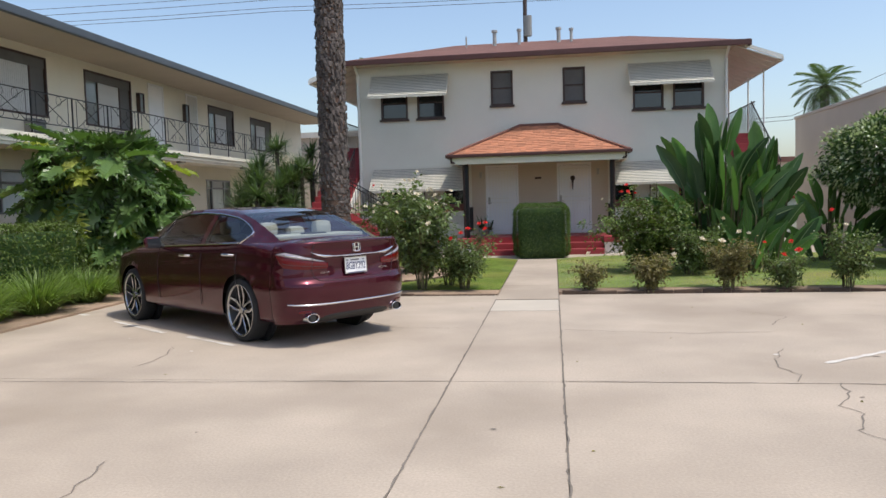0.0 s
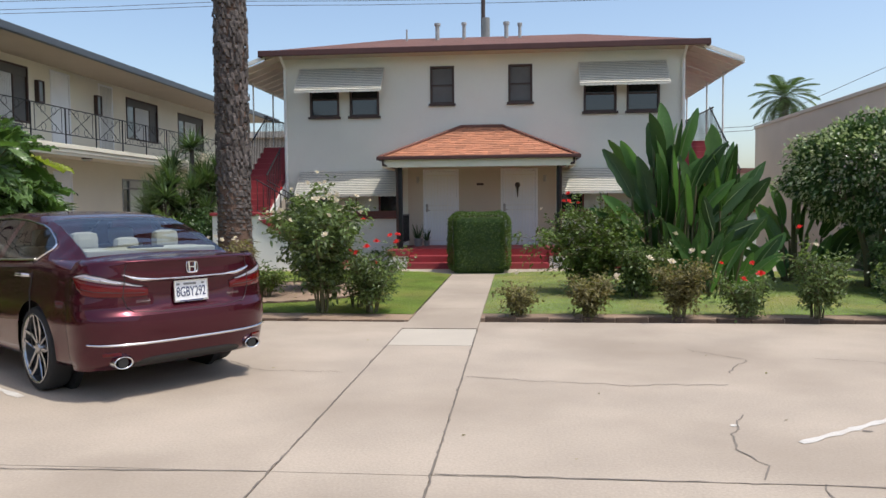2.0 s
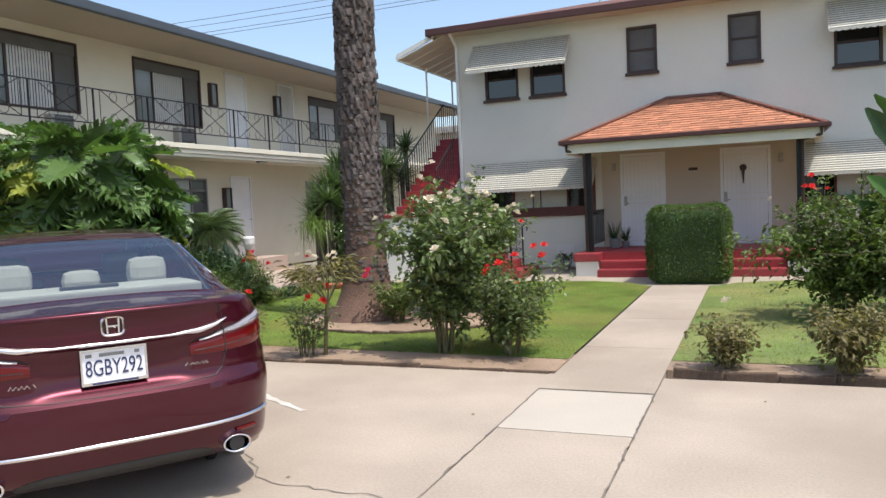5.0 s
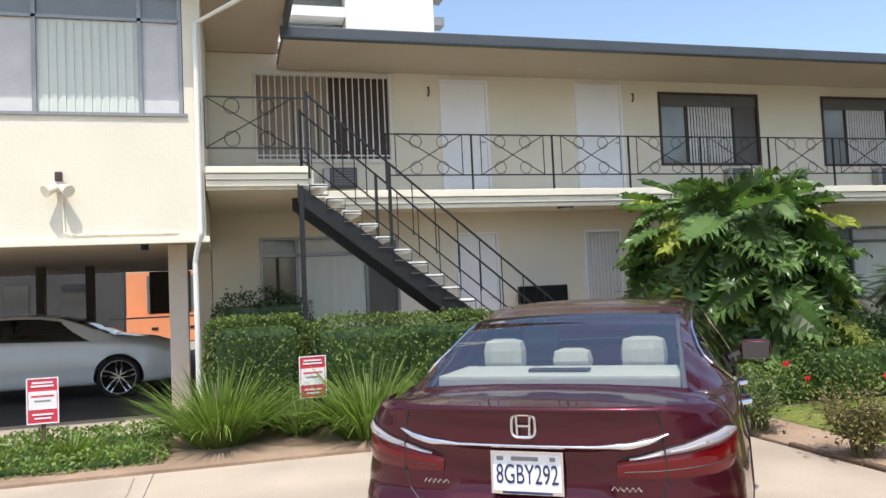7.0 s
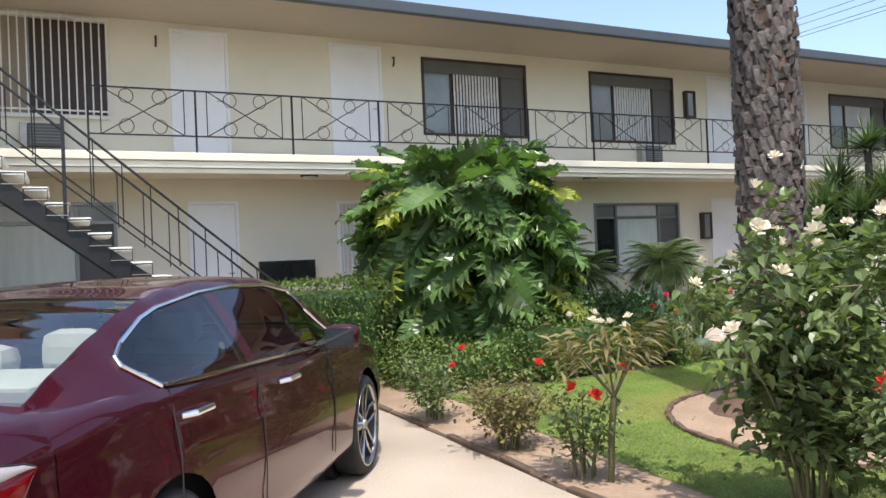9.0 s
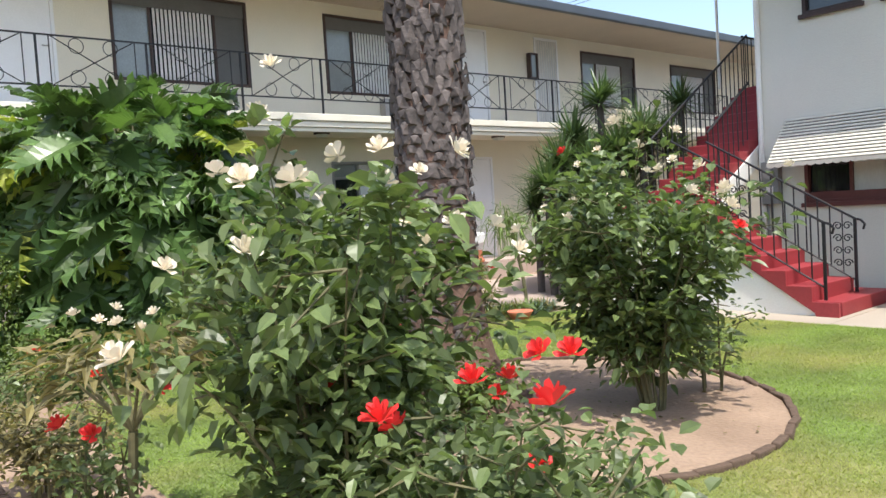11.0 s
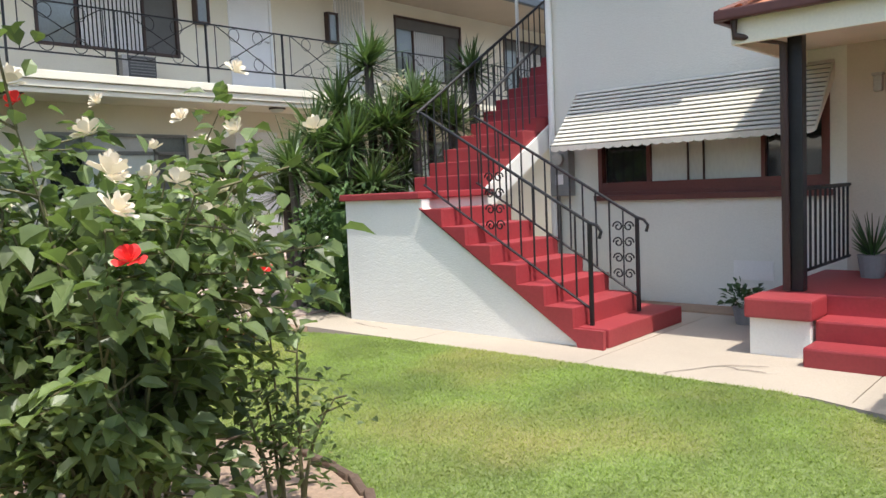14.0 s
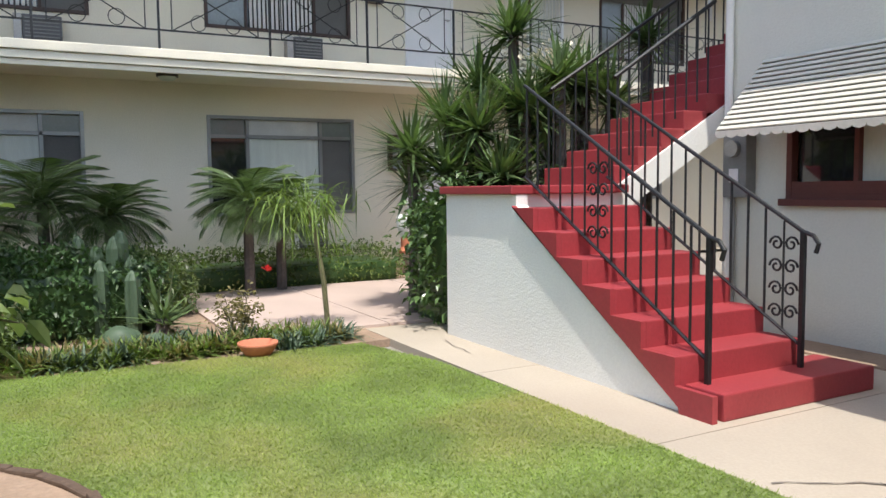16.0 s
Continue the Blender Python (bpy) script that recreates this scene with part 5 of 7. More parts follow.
def lathe(bm, prof, seg=36, axis="x"):
    """Turns (radius, place along the axis) pairs into a ring-shaped skin."""
    rows = []
    for r, a in prof:
        rows.append([bm.verts.new((a, r * math.cos(t), r * math.sin(t)) if axis == "x" else (r * math.cos(t), r * math.sin(t), a)) for t in [i * math.tau / seg for i in range(seg)]])
    for p, q in zip(rows[:-1], rows[1:]):
        for i in range(seg):
            bm.faces.new((p[i], p[(i + 1) % seg], q[(i + 1) % seg], q[i]))
    bmesh.ops.recalc_face_normals(bm, faces=bm.faces)
    return bm


def curve_at(pairs):
    xs, ys = [p[0] for p in pairs], [p[1] for p in pairs]

    def f(v):
        i = int(np.searchsorted(xs, v))
        if i <= 0:
            return ys[0]
        if i >= len(xs):
            return ys[-1]
        t = (v - xs[i - 1]) / (xs[i] - xs[i - 1])
        t = t * t * (3 - 2 * t) * 0.35 + t * 0.65
        return ys[i - 1] + (ys[i] - ys[i - 1]) * t
    return f


def sedan(m, paint, label, detail=True, length=4.9):
    car = thing("car", label, "car", m)
    wid = curve_at([(0, .88), (.45, .895), (.7, .915), (1.2, .925), (3.7, .925), (4.25, .90), (4.6, .80), (4.8, .66), (4.9, .48)])
    zb = curve_at([(0, .23), (.6, .22), (4.4, .22), (4.9, .26)])
    zc = curve_at([(.45, 1.062), (.56, 1.075), (.66, 1.06), (.95, 1.055), (2.3, 1.05), (3.7, 1.035), (4.3, .95), (4.65, .84), (4.82, .70), (4.9, .56)])
    zs = curve_at([(.45, 1.005), (.75, 1.04), (1.0, 1.05), (1.8, 1.022), (2.9, .985), (3.7, .945), (4.3, .85), (4.7, .70), (4.9, .50)])
    ys = [.45, .48, .52, .56, .6, .66, .72, .78] + [.84 + i * .06 for i in range(64)] + [4.68, 4.73, 4.78, 4.83, 4.87, 4.9]
    wheels, R = (1.05, 3.83), 0.385

    def section(y):
        w, b, s, c = wid(y), zb(y), zs(y), zc(y)
        pts = [(0, b), (w * .55, b), (w * .84, b), (w * .94, b + .03)]
        for k in range(9):
            f = k / 8
            z = b + .07 + (s - .13 - b - .07) * f
            crease = .012 * math.exp(-((f - .80) / .10) ** 2) - .012 * math.exp(-((f - .28) / .14) ** 2)
            pts.append((w * (.965 + .035 * math.sin(math.pi * min(1, f * 1.15)) - .018 * max(0, f - .62)) + crease, z))
        pts += [(w * .955, s - .07), (w * .935, s - .025), (w * .89, s), (w * .78, s + (c - s) * .45), (w * .55, s + (c - s) * .8), (w * .28, s + (c - s) * .96), (0, c)]
        return pts
    bm = B()
    grid = []
    for y in ys:
        half = section(y)
        row = [bm.verts.new((x, y, z)) for x, z in half] + [bm.verts.new((-x, y, z)) for x, z in half[-2:0:-1]]
        grid.append(row)
    n = len(grid[0])
    for p, q in zip(grid[:-1], grid[1:]):
        for i in range(n):
            bm.faces.new((p[i], p[(i + 1) % n], q[(i + 1) % n], q[i]))
    bm.faces.new(grid[-1])
    # tail: rows by height, each a rounded square in plan, with a trunk step, a plate recess and a lip
    first = section(.45)
    half_w = curve_at([(z, x) for x, z in first[3:15]] + [(1.03, .80), (1.06, .74)])
    back = curve_at([(.23, .15), (.29, .05), (.40, .012), (.44, 0), (.55, -.014), (.635, -.008), (.66, .022), (.69, .045), (.80, .05), (.87, .042), (.905, .03), (.95, .035), (1.0, .032), (1.03, .018), (1.05, .02)])

    def tail(a, z, lift=0.0):
        """A point of the tail at angle a (degrees from the middle, -90 to 90) and height z."""
        t, sg = math.radians(min(89.9, abs(a))), math.copysign(1, a)
        w, y0 = half_w(z), back(z)
        x = w * math.sin(t) ** (2 / 3)
        dip = .03 * max(0, 1 - (x / (.40 + .25 * (z - .78))) ** 6) * max(0, 1 - ((z - .785) / .115) ** 4)
        y = y0 + dip + (.45 - y0) * (1 - math.cos(t) ** (2 / 3))
        return Vector((sg * (x + lift * math.sin(t)), y - lift * math.cos(t), z))
    angs = sorted({sg * a for a in (0, .3, 1, 2, 3.5, 5, 7, 9, 11, 13, 15, 17, 19, 22, 25, 28, 32, 36, 40, 45, 50, 55, 60, 65, 70, 75, 80, 84, 87, 89, 90) for sg in (-1, 1)})
    levels = [.23, .26, .29, .33, .37, .40, .42, .44, .48, .52, .56, .60, .635, .645, .66, .675, .69, .71, .74, .77, .80, .83, .86, .88, .90, .93, .96, .99, 1.01, 1.03, 1.04, 1.05]
    rows = [[bm.verts.new(tail(a, z)) for a in angs] for z in levels]
    for p, q in zip(rows[:-1], rows[1:]):
        for i in range(len(angs) - 1):
            bm.faces.new((p[i], p[i + 1], q[i + 1], q[i]))
    top = curve_at([(x, z) for x, z in first[:-8:-1]])
    edge = rows[-1]
    for f in (.2, .5, .8, 1.0):
        nxt = []
        for v in rows[-1]:
            x1 = v.co.x * (1 + .13 * min(1, abs(v.co.x) / .7))
            a, b = v.co, Vector((x1, .452, top(abs(x1)) + .001))
            c = a.lerp(b, f)
            c.z = a.z + (b.z - a.z) * f + .006 * math.sin(math.pi * f)
            nxt.append(bm.verts.new(c))
        for i in range(len(angs) - 1):
            bm.faces.new((edge[i], edge[i + 1], nxt[i + 1], nxt[i]))
        edge = nxt

    def inside(v, wy):
        return math.hypot(v.co.y - wy, v.co.z - .335) < R and abs(v.co.x) > .45
    for wy in wheels:
        gone = [f for f in bm.faces if len(f.verts) == 4 and all(inside(v, wy) for v in f.verts)]
        bmesh.ops.delete(bm, geom=gone, context='FACES')
        for v in bm.verts:
            if inside(v, wy) and abs(v.co.x) > .6:
                d = Vector((v.co.y - wy, v.co.z - .335))
                if d.length > .05 and v.co.z > .28:
                    d = d.normalized() * R
                    v.co.y, v.co.z = wy + d.x, .335 + d.y
    bmesh.ops.remove_doubles(bm, verts=bm.verts, dist=2e-4)
    bmesh.ops.recalc_face_normals(bm, faces=bm.faces)
    for f in bm.faces:
        f.smooth = True
    for e in bm.edges:
        e.smooth = not (len(e.link_faces) == 2 and e.calc_face_angle(0) > .75)
    part("body", bm, paint, car)
    # cabin
    rz_ = curve_at([(.50, 1.052), (.565, 1.083), (.75, 1.162), (.97, 1.243), (1.2, 1.313), (1.4, 1.358), (1.65, 1.391), (2.0, 1.412), (2.3, 1.415), (2.6, 1.402), (2.9, 1.355), (3.2, 1.255), (3.5, 1.13), (3.75, 1.02)])
    wt = curve_at([(.50, .66), (.8, .635), (1.2, .60), (1.7, .575), (2.4, .575), (3.0, .61), (3.75, .70)])
    wb = curve_at([(.50, .79), (.9, .845), (1.4, .868), (3.2, .868), (3.75, .82)])
    faces = {"cabin_shell": [], "rear_window": [], "windscreen": [], "side_window_rear_l": [], "side_window_rear_r": [], "side_window_front_l": [], "side_window_front_r": []}
    NS, NY = 14, 130
    yy = [.50 + i * (3.75 - .50) / (NY - 1) for i in range(NY)]

    def side_at(y, f):
        lo_, z = zs(y) - .02, rz_(y)
        b_, rl = (wb(y), min(lo_, z - .05)), (wt(y) + .055, max(z - .062, lo_ + .004))
        return b_[0] + (rl[0] - b_[0]) * f ** 1.15, b_[1] + (rl[1] - b_[1]) * f
    rear_lim = curve_at([(0, 1.07), (.3, 1.01), (.6, .965), (.78, .975), (.9, 1.06), (1.0, 1.26)])
    rows = []
    for y in yy:
        t, b, z, lo = wt(y), wb(y), rz_(y), zs(y) - .02
        side = [(b, min(lo, z - .05))]
        rail_ = (t + .055, max(z - .062, lo + .004))
        for k in range(1, NS + 1):
            f = k / NS
            side.append((b + (rail_[0] - b) * (f ** 1.15), side[0][1] + (rail_[1] - side[0][1]) * f))
        half = side + [(t + .025, z - .035), (t, z - .018), (t * .8, z - .010), (t * .4, z - .002), (0, z)]
        rows.append([(x, y, zz) for x, zz in half] + [(-x, y, zz) for x, zz in half[-2::-1]])
    k = len(rows[0])
    for j in range(NY - 1):
        ym = (yy[j] + yy[j + 1]) / 2
        for i in range(k - 1):
            q = (rows[j][i], rows[j][i + 1], rows[j + 1][i + 1], rows[j + 1][i])
            side_i = i if i < k / 2 else k - 2 - i
            kind = "cabin_shell"
            if side_i >= NS + 2 and .555 < ym < 1.38:
                kind = "rear_window"
            elif side_i >= NS + 2 and 2.86 < ym < 3.66:
                kind = "windscreen"
            elif side_i < NS and rear_lim(side_i / NS) < ym < 3.42 - side_i / NS * .52:
                if not (1.87 < ym < 1.95):
                    kind = "side_window_" + ("rear" if ym < 1.91 else "front") + ("_r" if i < k / 2 else "_l")
            faces[kind].append(q)
    for kind, qs in faces.items():
        bm = B()
        for q in qs:
            bm.faces.new([bm.verts.new(p) for p in q])
        bmesh.ops.remove_doubles(bm, verts=bm.verts, dist=1e-5)
        bmesh.ops.recalc_face_normals(bm, faces=bm.faces)
        glass = M_CAR_GLASS if kind in ("rear_window", "windscreen") else M_CAR_GLASS_D
        o = part(kind if kind == "cabin_shell" else ("side_window" if kind.startswith("side") else kind), bm, paint if kind == "cabin_shell" else glass, car, smooth=True)
        if kind != "cabin_shell":
            o.visible_shadow = False
    # headliner under the roof skin
    bm = B()
    for q in faces["cabin_shell"]:
        bm.faces.new([bm.verts.new((p[0] * .965, p[1], p[2] - .016)) for p in q])
    bmesh.ops.remove_doubles(bm, verts=bm.verts, dist=1e-5)
    part("headliner", bm, M_SCREEN, car)
    # interior
    boxed("cabin_floor", -.80, .80, .85, 3.6, .50, .90, M_PLASTIC, car)
    boxed("parcel_shelf", -.62, .62, .645, 1.12, 1.04, 1.102, M_SHELF, car, "pale parcel shelf", bev=.015)
    boxed("brake_lamp", -.16, .16, .78, .86, 1.1025, 1.118, M_PLASTIC, car, bev=.005)
    boxed("rear_seat", -.68, .68, 1.13, 1.30, .80, 1.06, M_SEAT, car, bev=.03)
    for x, w, h in ((-.40, .125, .14), (0, .115, .085), (.40, .125, .14)):
        boxed("headrest", x - w, x + w, 1.13, 1.27, 1.055, 1.10 + h, M_SEAT, car, "pale headrest", bev=.062)
    for x in (-.38, .38):
        boxed("front_seat", x - .24, x + .24, 2.02, 2.16, .80, 1.10, M_SEAT, car, bev=.05)
        boxed("headrest", x - .13, x + .13, 2.02, 2.12, 1.10, 1.25, M_SEAT, car, bev=.04)
    # wheels
    for y in wheels:
        for s in (-1, 1):
            wh = new("wheel")
            wh.parent = car
            wh.matrix_basis = pose(s * .80, y, .335, 0, 0, 0 if s > 0 else 180)
            part("tyre", lathe(B(), [(.25, -.10), (.30, -.112), (.325, -.095), (.335, -.06), (.335, .06), (.327, .092), (.31, .106), (.272, .104)], 44), M_TYRE, wh, smooth=True)
            bm = lathe(B(), [(.272, .10), (.258, .085), (.248, -.05), (.02, -.05)], 44)
            part("rim_barrel", bm, M_PLASTIC, wh, smooth=True)
            bm = lathe(B(), [(.274, .102), (.277, .108), (.262, .106), (.257, .088)], 44)
            part("rim", bm, M_RIM, wh, "machined alloy rim", smooth=True)
            for i in range(10):
                mid = (i // 2) * math.tau / 5 + .3
                sg = 1 if i % 2 else -1
                u, v_ = Vector((0, math.cos(mid), math.sin(mid))), Vector((0, -math.sin(mid), math.cos(mid)))
                quad = [u * .04 + v_ * sg * .008, u * .04 + v_ * sg * .036, u * .15 + v_ * sg * .062, u * .262 + v_ * sg * .052, u * .262 + v_ * sg * .026, u * .15 + v_ * sg * .036]
                bm = B()
                hi = [bm.verts.new(p + Vector((.078 + .07 * (p.length > .2) * .3, 0, 0))) for p in quad]
                lo = [bm.verts.new(p * .99 + Vector((.04, 0, 0))) for p in quad]
                bm.faces.new(hi)
                for k in range(6):
                    bm.faces.new((hi[k], hi[(k + 1) % 6], lo[(k + 1) % 6], lo[k]))
                bmesh.ops.recalc_face_normals(bm, faces=bm.faces)
                part("spoke", bm, M_RIM, wh)
            part("hub_cap", rod(B(), (.04, 0, 0), (.09, 0, 0), .05, .035, 14), M_RIM, wh)
            bm = rod(B(), (-.16, 0, 0), (-.11, 0, 0), .38, .38, 28)
            part("arch_liner", bm, M_PLASTIC, wh)
    if not detail:
        return car
    # lamps that lie on the skin and wrap the rear corners
    top_z = curve_at([(17, .835), (21, .856), (38, .900), (55, .936), (70, .956), (80, .945), (84, .930)])
    mid_z = curve_at([(17, .833), (21, .846), (38, .868), (55, .890), (70, .910), (80, .926), (84, .929)])
    low_z = curve_at([(17, .778), (30, .776), (55, .786), (70, .803), (78, .845), (84, .925)])

    def patch(angles, lo, hi, lift, nz=5):
        bm = B()
        rows = [[bm.verts.new(tail(a, lo(abs(a)) + (hi(abs(a)) - lo(abs(a))) * k / nz, lift * (0 if k in (0, nz) else 1) + .002)) for k in range(nz + 1)] for a in angles]
        for p, q in zip(rows[:-1], rows[1:]):
            for k in range(nz):
                bm.faces.new((p[k], p[k + 1], q[k + 1], q[k]))
        bmesh.ops.recalc_face_normals(bm, faces=bm.faces)
        return bm
    span = [17 + i * 67 / 34 for i in range(35)]
    for s in (-1, 1):
        tl = part("tail_light", patch([s * a for a in span], low_z, mid_z, .009), M_LAMP_R, car, "deep red tail light lens", smooth=True)
        part("reverse_lens", patch([s * a for a in span[2:]], mid_z, top_z, .009, 4), M_LAMP_C, tl, "clear upper lens", smooth=True)
        part("lens_rib", pipe(B(), [tail(s * a, mid_z(a), .008) for a in span], .0035, 5), M_LAMP_R, tl)
        part("lens_rib", pipe(B(), [tail(s * a, low_z(a) * .62 + mid_z(a) * .38, .010) for a in span[1:-6]], .003, 5), M_PLASTIC, tl)
        part("lens_edge", pipe(B(), [tail(s * a, top_z(a) + .002, .003) for a in span], .003, 5), M_PLASTIC, tl)
        part("lens_divider", pipe(B(), [tail(s * 33, low_z(33) - .004 + (top_z(33) - low_z(33) + .008) * k / 5, .010) for k in range(6)], .0035, 5), M_PLASTIC, tl)
        for a0, a1 in ((22.5, 31.5), (35, 51), (53, 68)):
            part("bulb_insert", patch([s * (a0 + (a1 - a0) * k / 6) for k in range(7)], lambda a: mid_z(a) * .75 + top_z(a) * .25, lambda a: mid_z(a) * .25 + top_z(a) * .75, .013, 3), M_CHROME, tl, "bright reflector behind the lens", smooth=True)
        part("trunk_seam", pipe(B(), [tail(s * a, z, .001) for a, z in ((35, 1.035), (34, .99), (33.5, .95), (33, .91), (33, .77), (30, .70), (26, .665), (12, .652), (0, .65))], .0035, 5), M_PLASTIC, car)
        ex = new("exhaust")
        ex.parent = car
        bm = B()
        lathe(bm, [(.052, 0), (.060, -.008), (.062, .0), (.060, .14)], 20, "z")
        bmesh.ops.transform(bm, matrix=pose(s * .61, .055, .295, -90, 0, 0) @ Matrix.Diagonal((1.3, .75, 1, 1)), verts=bm.verts)
        part("tip", bm, M_CHROME, ex, "oval chrome exhaust tip", smooth=True)
        part("pipe", rod(B(), (s * .61, .06, .295), (s * .61, .4, .295), .042, seg=14), M_PLASTIC, ex)
        part("reflector", patch([s * a for a in (36, 39, 42, 45, 48, 51)], lambda a: .345, lambda a: .372, .006, 3), M_LAMP_R, car, smooth=True)
        # mirrors, handles
        mr = new("door_mirror")
        mr.parent = car
        part("housing", box(B(), s * 1.02 - .11, s * 1.02 + .11, 2.86, 2.98, .955, 1.09, .055), paint, mr, smooth=True)
        boxed("mirror_glass", s * 1.02 - .09, s * 1.02 + .09, 2.852, 2.859, .965, 1.075, M_GLASS_D, mr)
        part("arm", rod(B(), (s * .86, 2.93, .97), (s * .95, 2.93, 1.0), .03), M_PLASTIC, mr)
        for y, zh in ((1.17, .915), (2.20, .882)):
            part("door_handle", pipe(B(), [(s * .885, y, zh - .005), (s * .932, y + .03, zh), (s * .932, y + .17, zh), (s * .885, y + .2, zh)], .013, 8), M_CHROME, car, "chrome door handle")
        for y in (1.10, 1.91, 3.02):
            part("door_seam", pipe(B(), [(s * wid(y) * .985, y, .34), (s * wid(y) * 1.001, y - .01, .55), (s * wid(y) * .992, y, .78), (s * wid(y) * .94, y + .01, zs(y) - .03)], .004, 4), M_PLASTIC, car)
        trim = [(s * (wb(y) + .010), y, zs(y) - .010) for y in (1.09, 1.4, 1.9, 2.4, 2.9, 3.40)]
        over = []
        for y, fr in ((3.29, .25), (3.16, .5), (3.03, .75), (2.9, 1), (2.6, 1), (2.2, 1), (1.8, 1), (1.4, 1), (1.26, 1.0), (1.06, .9), (.975, .78), (.965, .6), (1.01, .3), (1.075, .02)):
            q = side_at(y, fr)
            over.append((s * (q[0] + .006), y, q[1] + .004))
        part("window_trim", pipe(B(), trim + over, .009, 6), M_CHROME, car, "chrome window surround")
    wing_mid = curve_at([(0, .893), (12, .893), (20, .899), (27, .917), (35, .948)])
    wing_half = curve_at([(0, .009), (12, .011), (19, .017), (27, .013), (35, .001)])
    part("trunk_chrome", patch([-35 + i * 1.25 for i in range(57)], lambda a: wing_mid(a) - wing_half(a), lambda a: wing_mid(a) + wing_half(a), .016, 4), M_CHROME, car, "chrome trunk strip", smooth=True)
    part("bumper_chrome", patch([-66 + i * 2 for i in range(67)], lambda a: .412 + .02 * (a / 66) ** 3, lambda a: .434 + .012 * (a / 66) ** 3, .014, 4), M_CHROME, car, "chrome bumper strip", smooth=True)
    part("lower_valance", patch([-26 + i * 2 for i in range(27)], lambda a: .235, lambda a: .315 - .04 * (a / 26) ** 4, .008, 4), M_PLASTIC, car, "black lower valance", smooth=True)
    part("lip_spoiler", patch([-37 + i * 2 for i in range(38)], lambda a: 1.028, lambda a: 1.052, .016, 4), paint, car, smooth=True)
    pt = new("licence_plate")
    pt.parent = car
    pt.matrix_basis = pose(0, .052, .787, -3, 0, 0)
    part("plate_board", box(B(), -.155, .155, 0, .008, -.08, .08, .004), M_PLATE, pt, "white plate with dark characters")
    bm = B()
    for x0, x1, z0, z1 in ((-.16, .16, -.084, -.07), (-.16, .16, .074, .084), (-.16, -.151, -.07, .074), (.151, .16, -.07, .074)):
        box(bm, x0, x1, -.006, .004, z0, z1)
    part("plate_frame", bm, M_CHROME, pt, "silver plate frame")
    for body, size, z, mm in (("8GBY292", .108, -.042, M_NAVY),):
        cu = bpy.data.curves.new("plate_text", "FONT")
        cu.body, cu.size, cu.align_x, cu.extrude = body, size, 'CENTER', .001
        tmp = bpy.data.objects.new("plate_text", cu)
        me = bpy.data.meshes.new_from_object(tmp)
        bpy.data.objects.remove(tmp)
        me.materials.append(mm)
        o = new("plate_text", me)
        o.parent = pt
        o.matrix_basis = pose(0, -.003, z, 90, 0, 0) @ Matrix.Diagonal((.66, 1, 1, 1))
    boxed("text_bar", -.11, .11, -.0075, -.0065, -.082, -.073, M_NAVY, pt)
    for x0, x1 in ((-.135, -.105), (-.07, .05), (.10, .125)):
        boxed("text_bar", x0, x1, -.0012, -.0002, .046, .062, M_METER, pt)
    bd_ = new("emblem")
    bd_.parent = car
    bm = B()
    pipe(bm, [(.052 * math.copysign(abs(math.cos(t)) ** .5, math.cos(t)), 0, .044 * math.copysign(abs(math.sin(t)) ** .5, math.sin(t))) for t in [i * math.tau / 24 for i in range(25)]], .006, 6)
    for s in (-1, 1):
        rod(bm, (s * .026, 0, -.036), (s * .030, 0, .038), .008, seg=6)
    rod(bm, (-.026, 0, 0), (.026, 0, 0), .007, seg=6)
    part("ring", bm, M_CHROME, bd_, "small chrome emblem")
    bd_.matrix_basis = pose(0, .026, .975, -4, 0, 0)
    for a in (-19.5, 19):
        part("model_mark", pipe(B(), [tail(a + (i - 5) * .85, .738 + (.009 if i % 2 else -.007), .004) for i in range(11)], .0032, 5), M_CHROME, car)
    return car


sedan(pose(-2.045, 12.035, 0, 0, 0, 54.25) @ Matrix.Diagonal((.955, .955, 1.04, 1)), M_CAR, "glossy maroon four-door sedan parked on the driveway")
sedan(pose(-13.65, 5.25, 0.03, 0, 0, 0) @ Matrix.Diagonal((1.02, 1.0, 1.0, 1)), M_WCAR, "white sedan parked in the shaded carport", False)


# ---- plants ----
def frames_from(d, rnd, roll=1.0):
    """Side and normal directions for many leaf directions."""
    d = d / np.linalg.norm(d, axis=1, keepdims=True)
    up = np.tile(np.array([0.0, 0.0, 1.0]), (len(d), 1)) + rnd.normal(0, 0.35 * roll, d.shape)
    s = np.cross(d, up)
    s /= np.linalg.norm(s, axis=1, keepdims=True) + 1e-9
    return d, s, np.cross(s, d)


def leaf_cloud(p, d, length, width, rnd, fold=0.25, droop=0.15, roll=1.0):
    """Folded four-point leaves at p along d. Returns vertices and triangles."""
    n = len(p)
    d, s, u = frames_from(d, rnd, roll)
    L, W = np.broadcast_to(length, n)[:, None], np.broadcast_to(width, n)[:, None]
    mid = p + d * L * 0.45
    v = np.stack([p, mid + s * W / 2 + u * W * fold, p + d * L - np.array([0, 0, 1.0]) * L * droop, mid - s * W / 2 + u * W * fold, mid], axis=1).reshape(-1, 3)
    i = np.arange(n)[:, None] * 5
    f = np.concatenate([i + np.array([[0, 4, 1]]), i + np.array([[4, 2, 1]]), i + np.array([[0, 3, 4]]), i + np.array([[4, 3, 2]])])
    return v, f


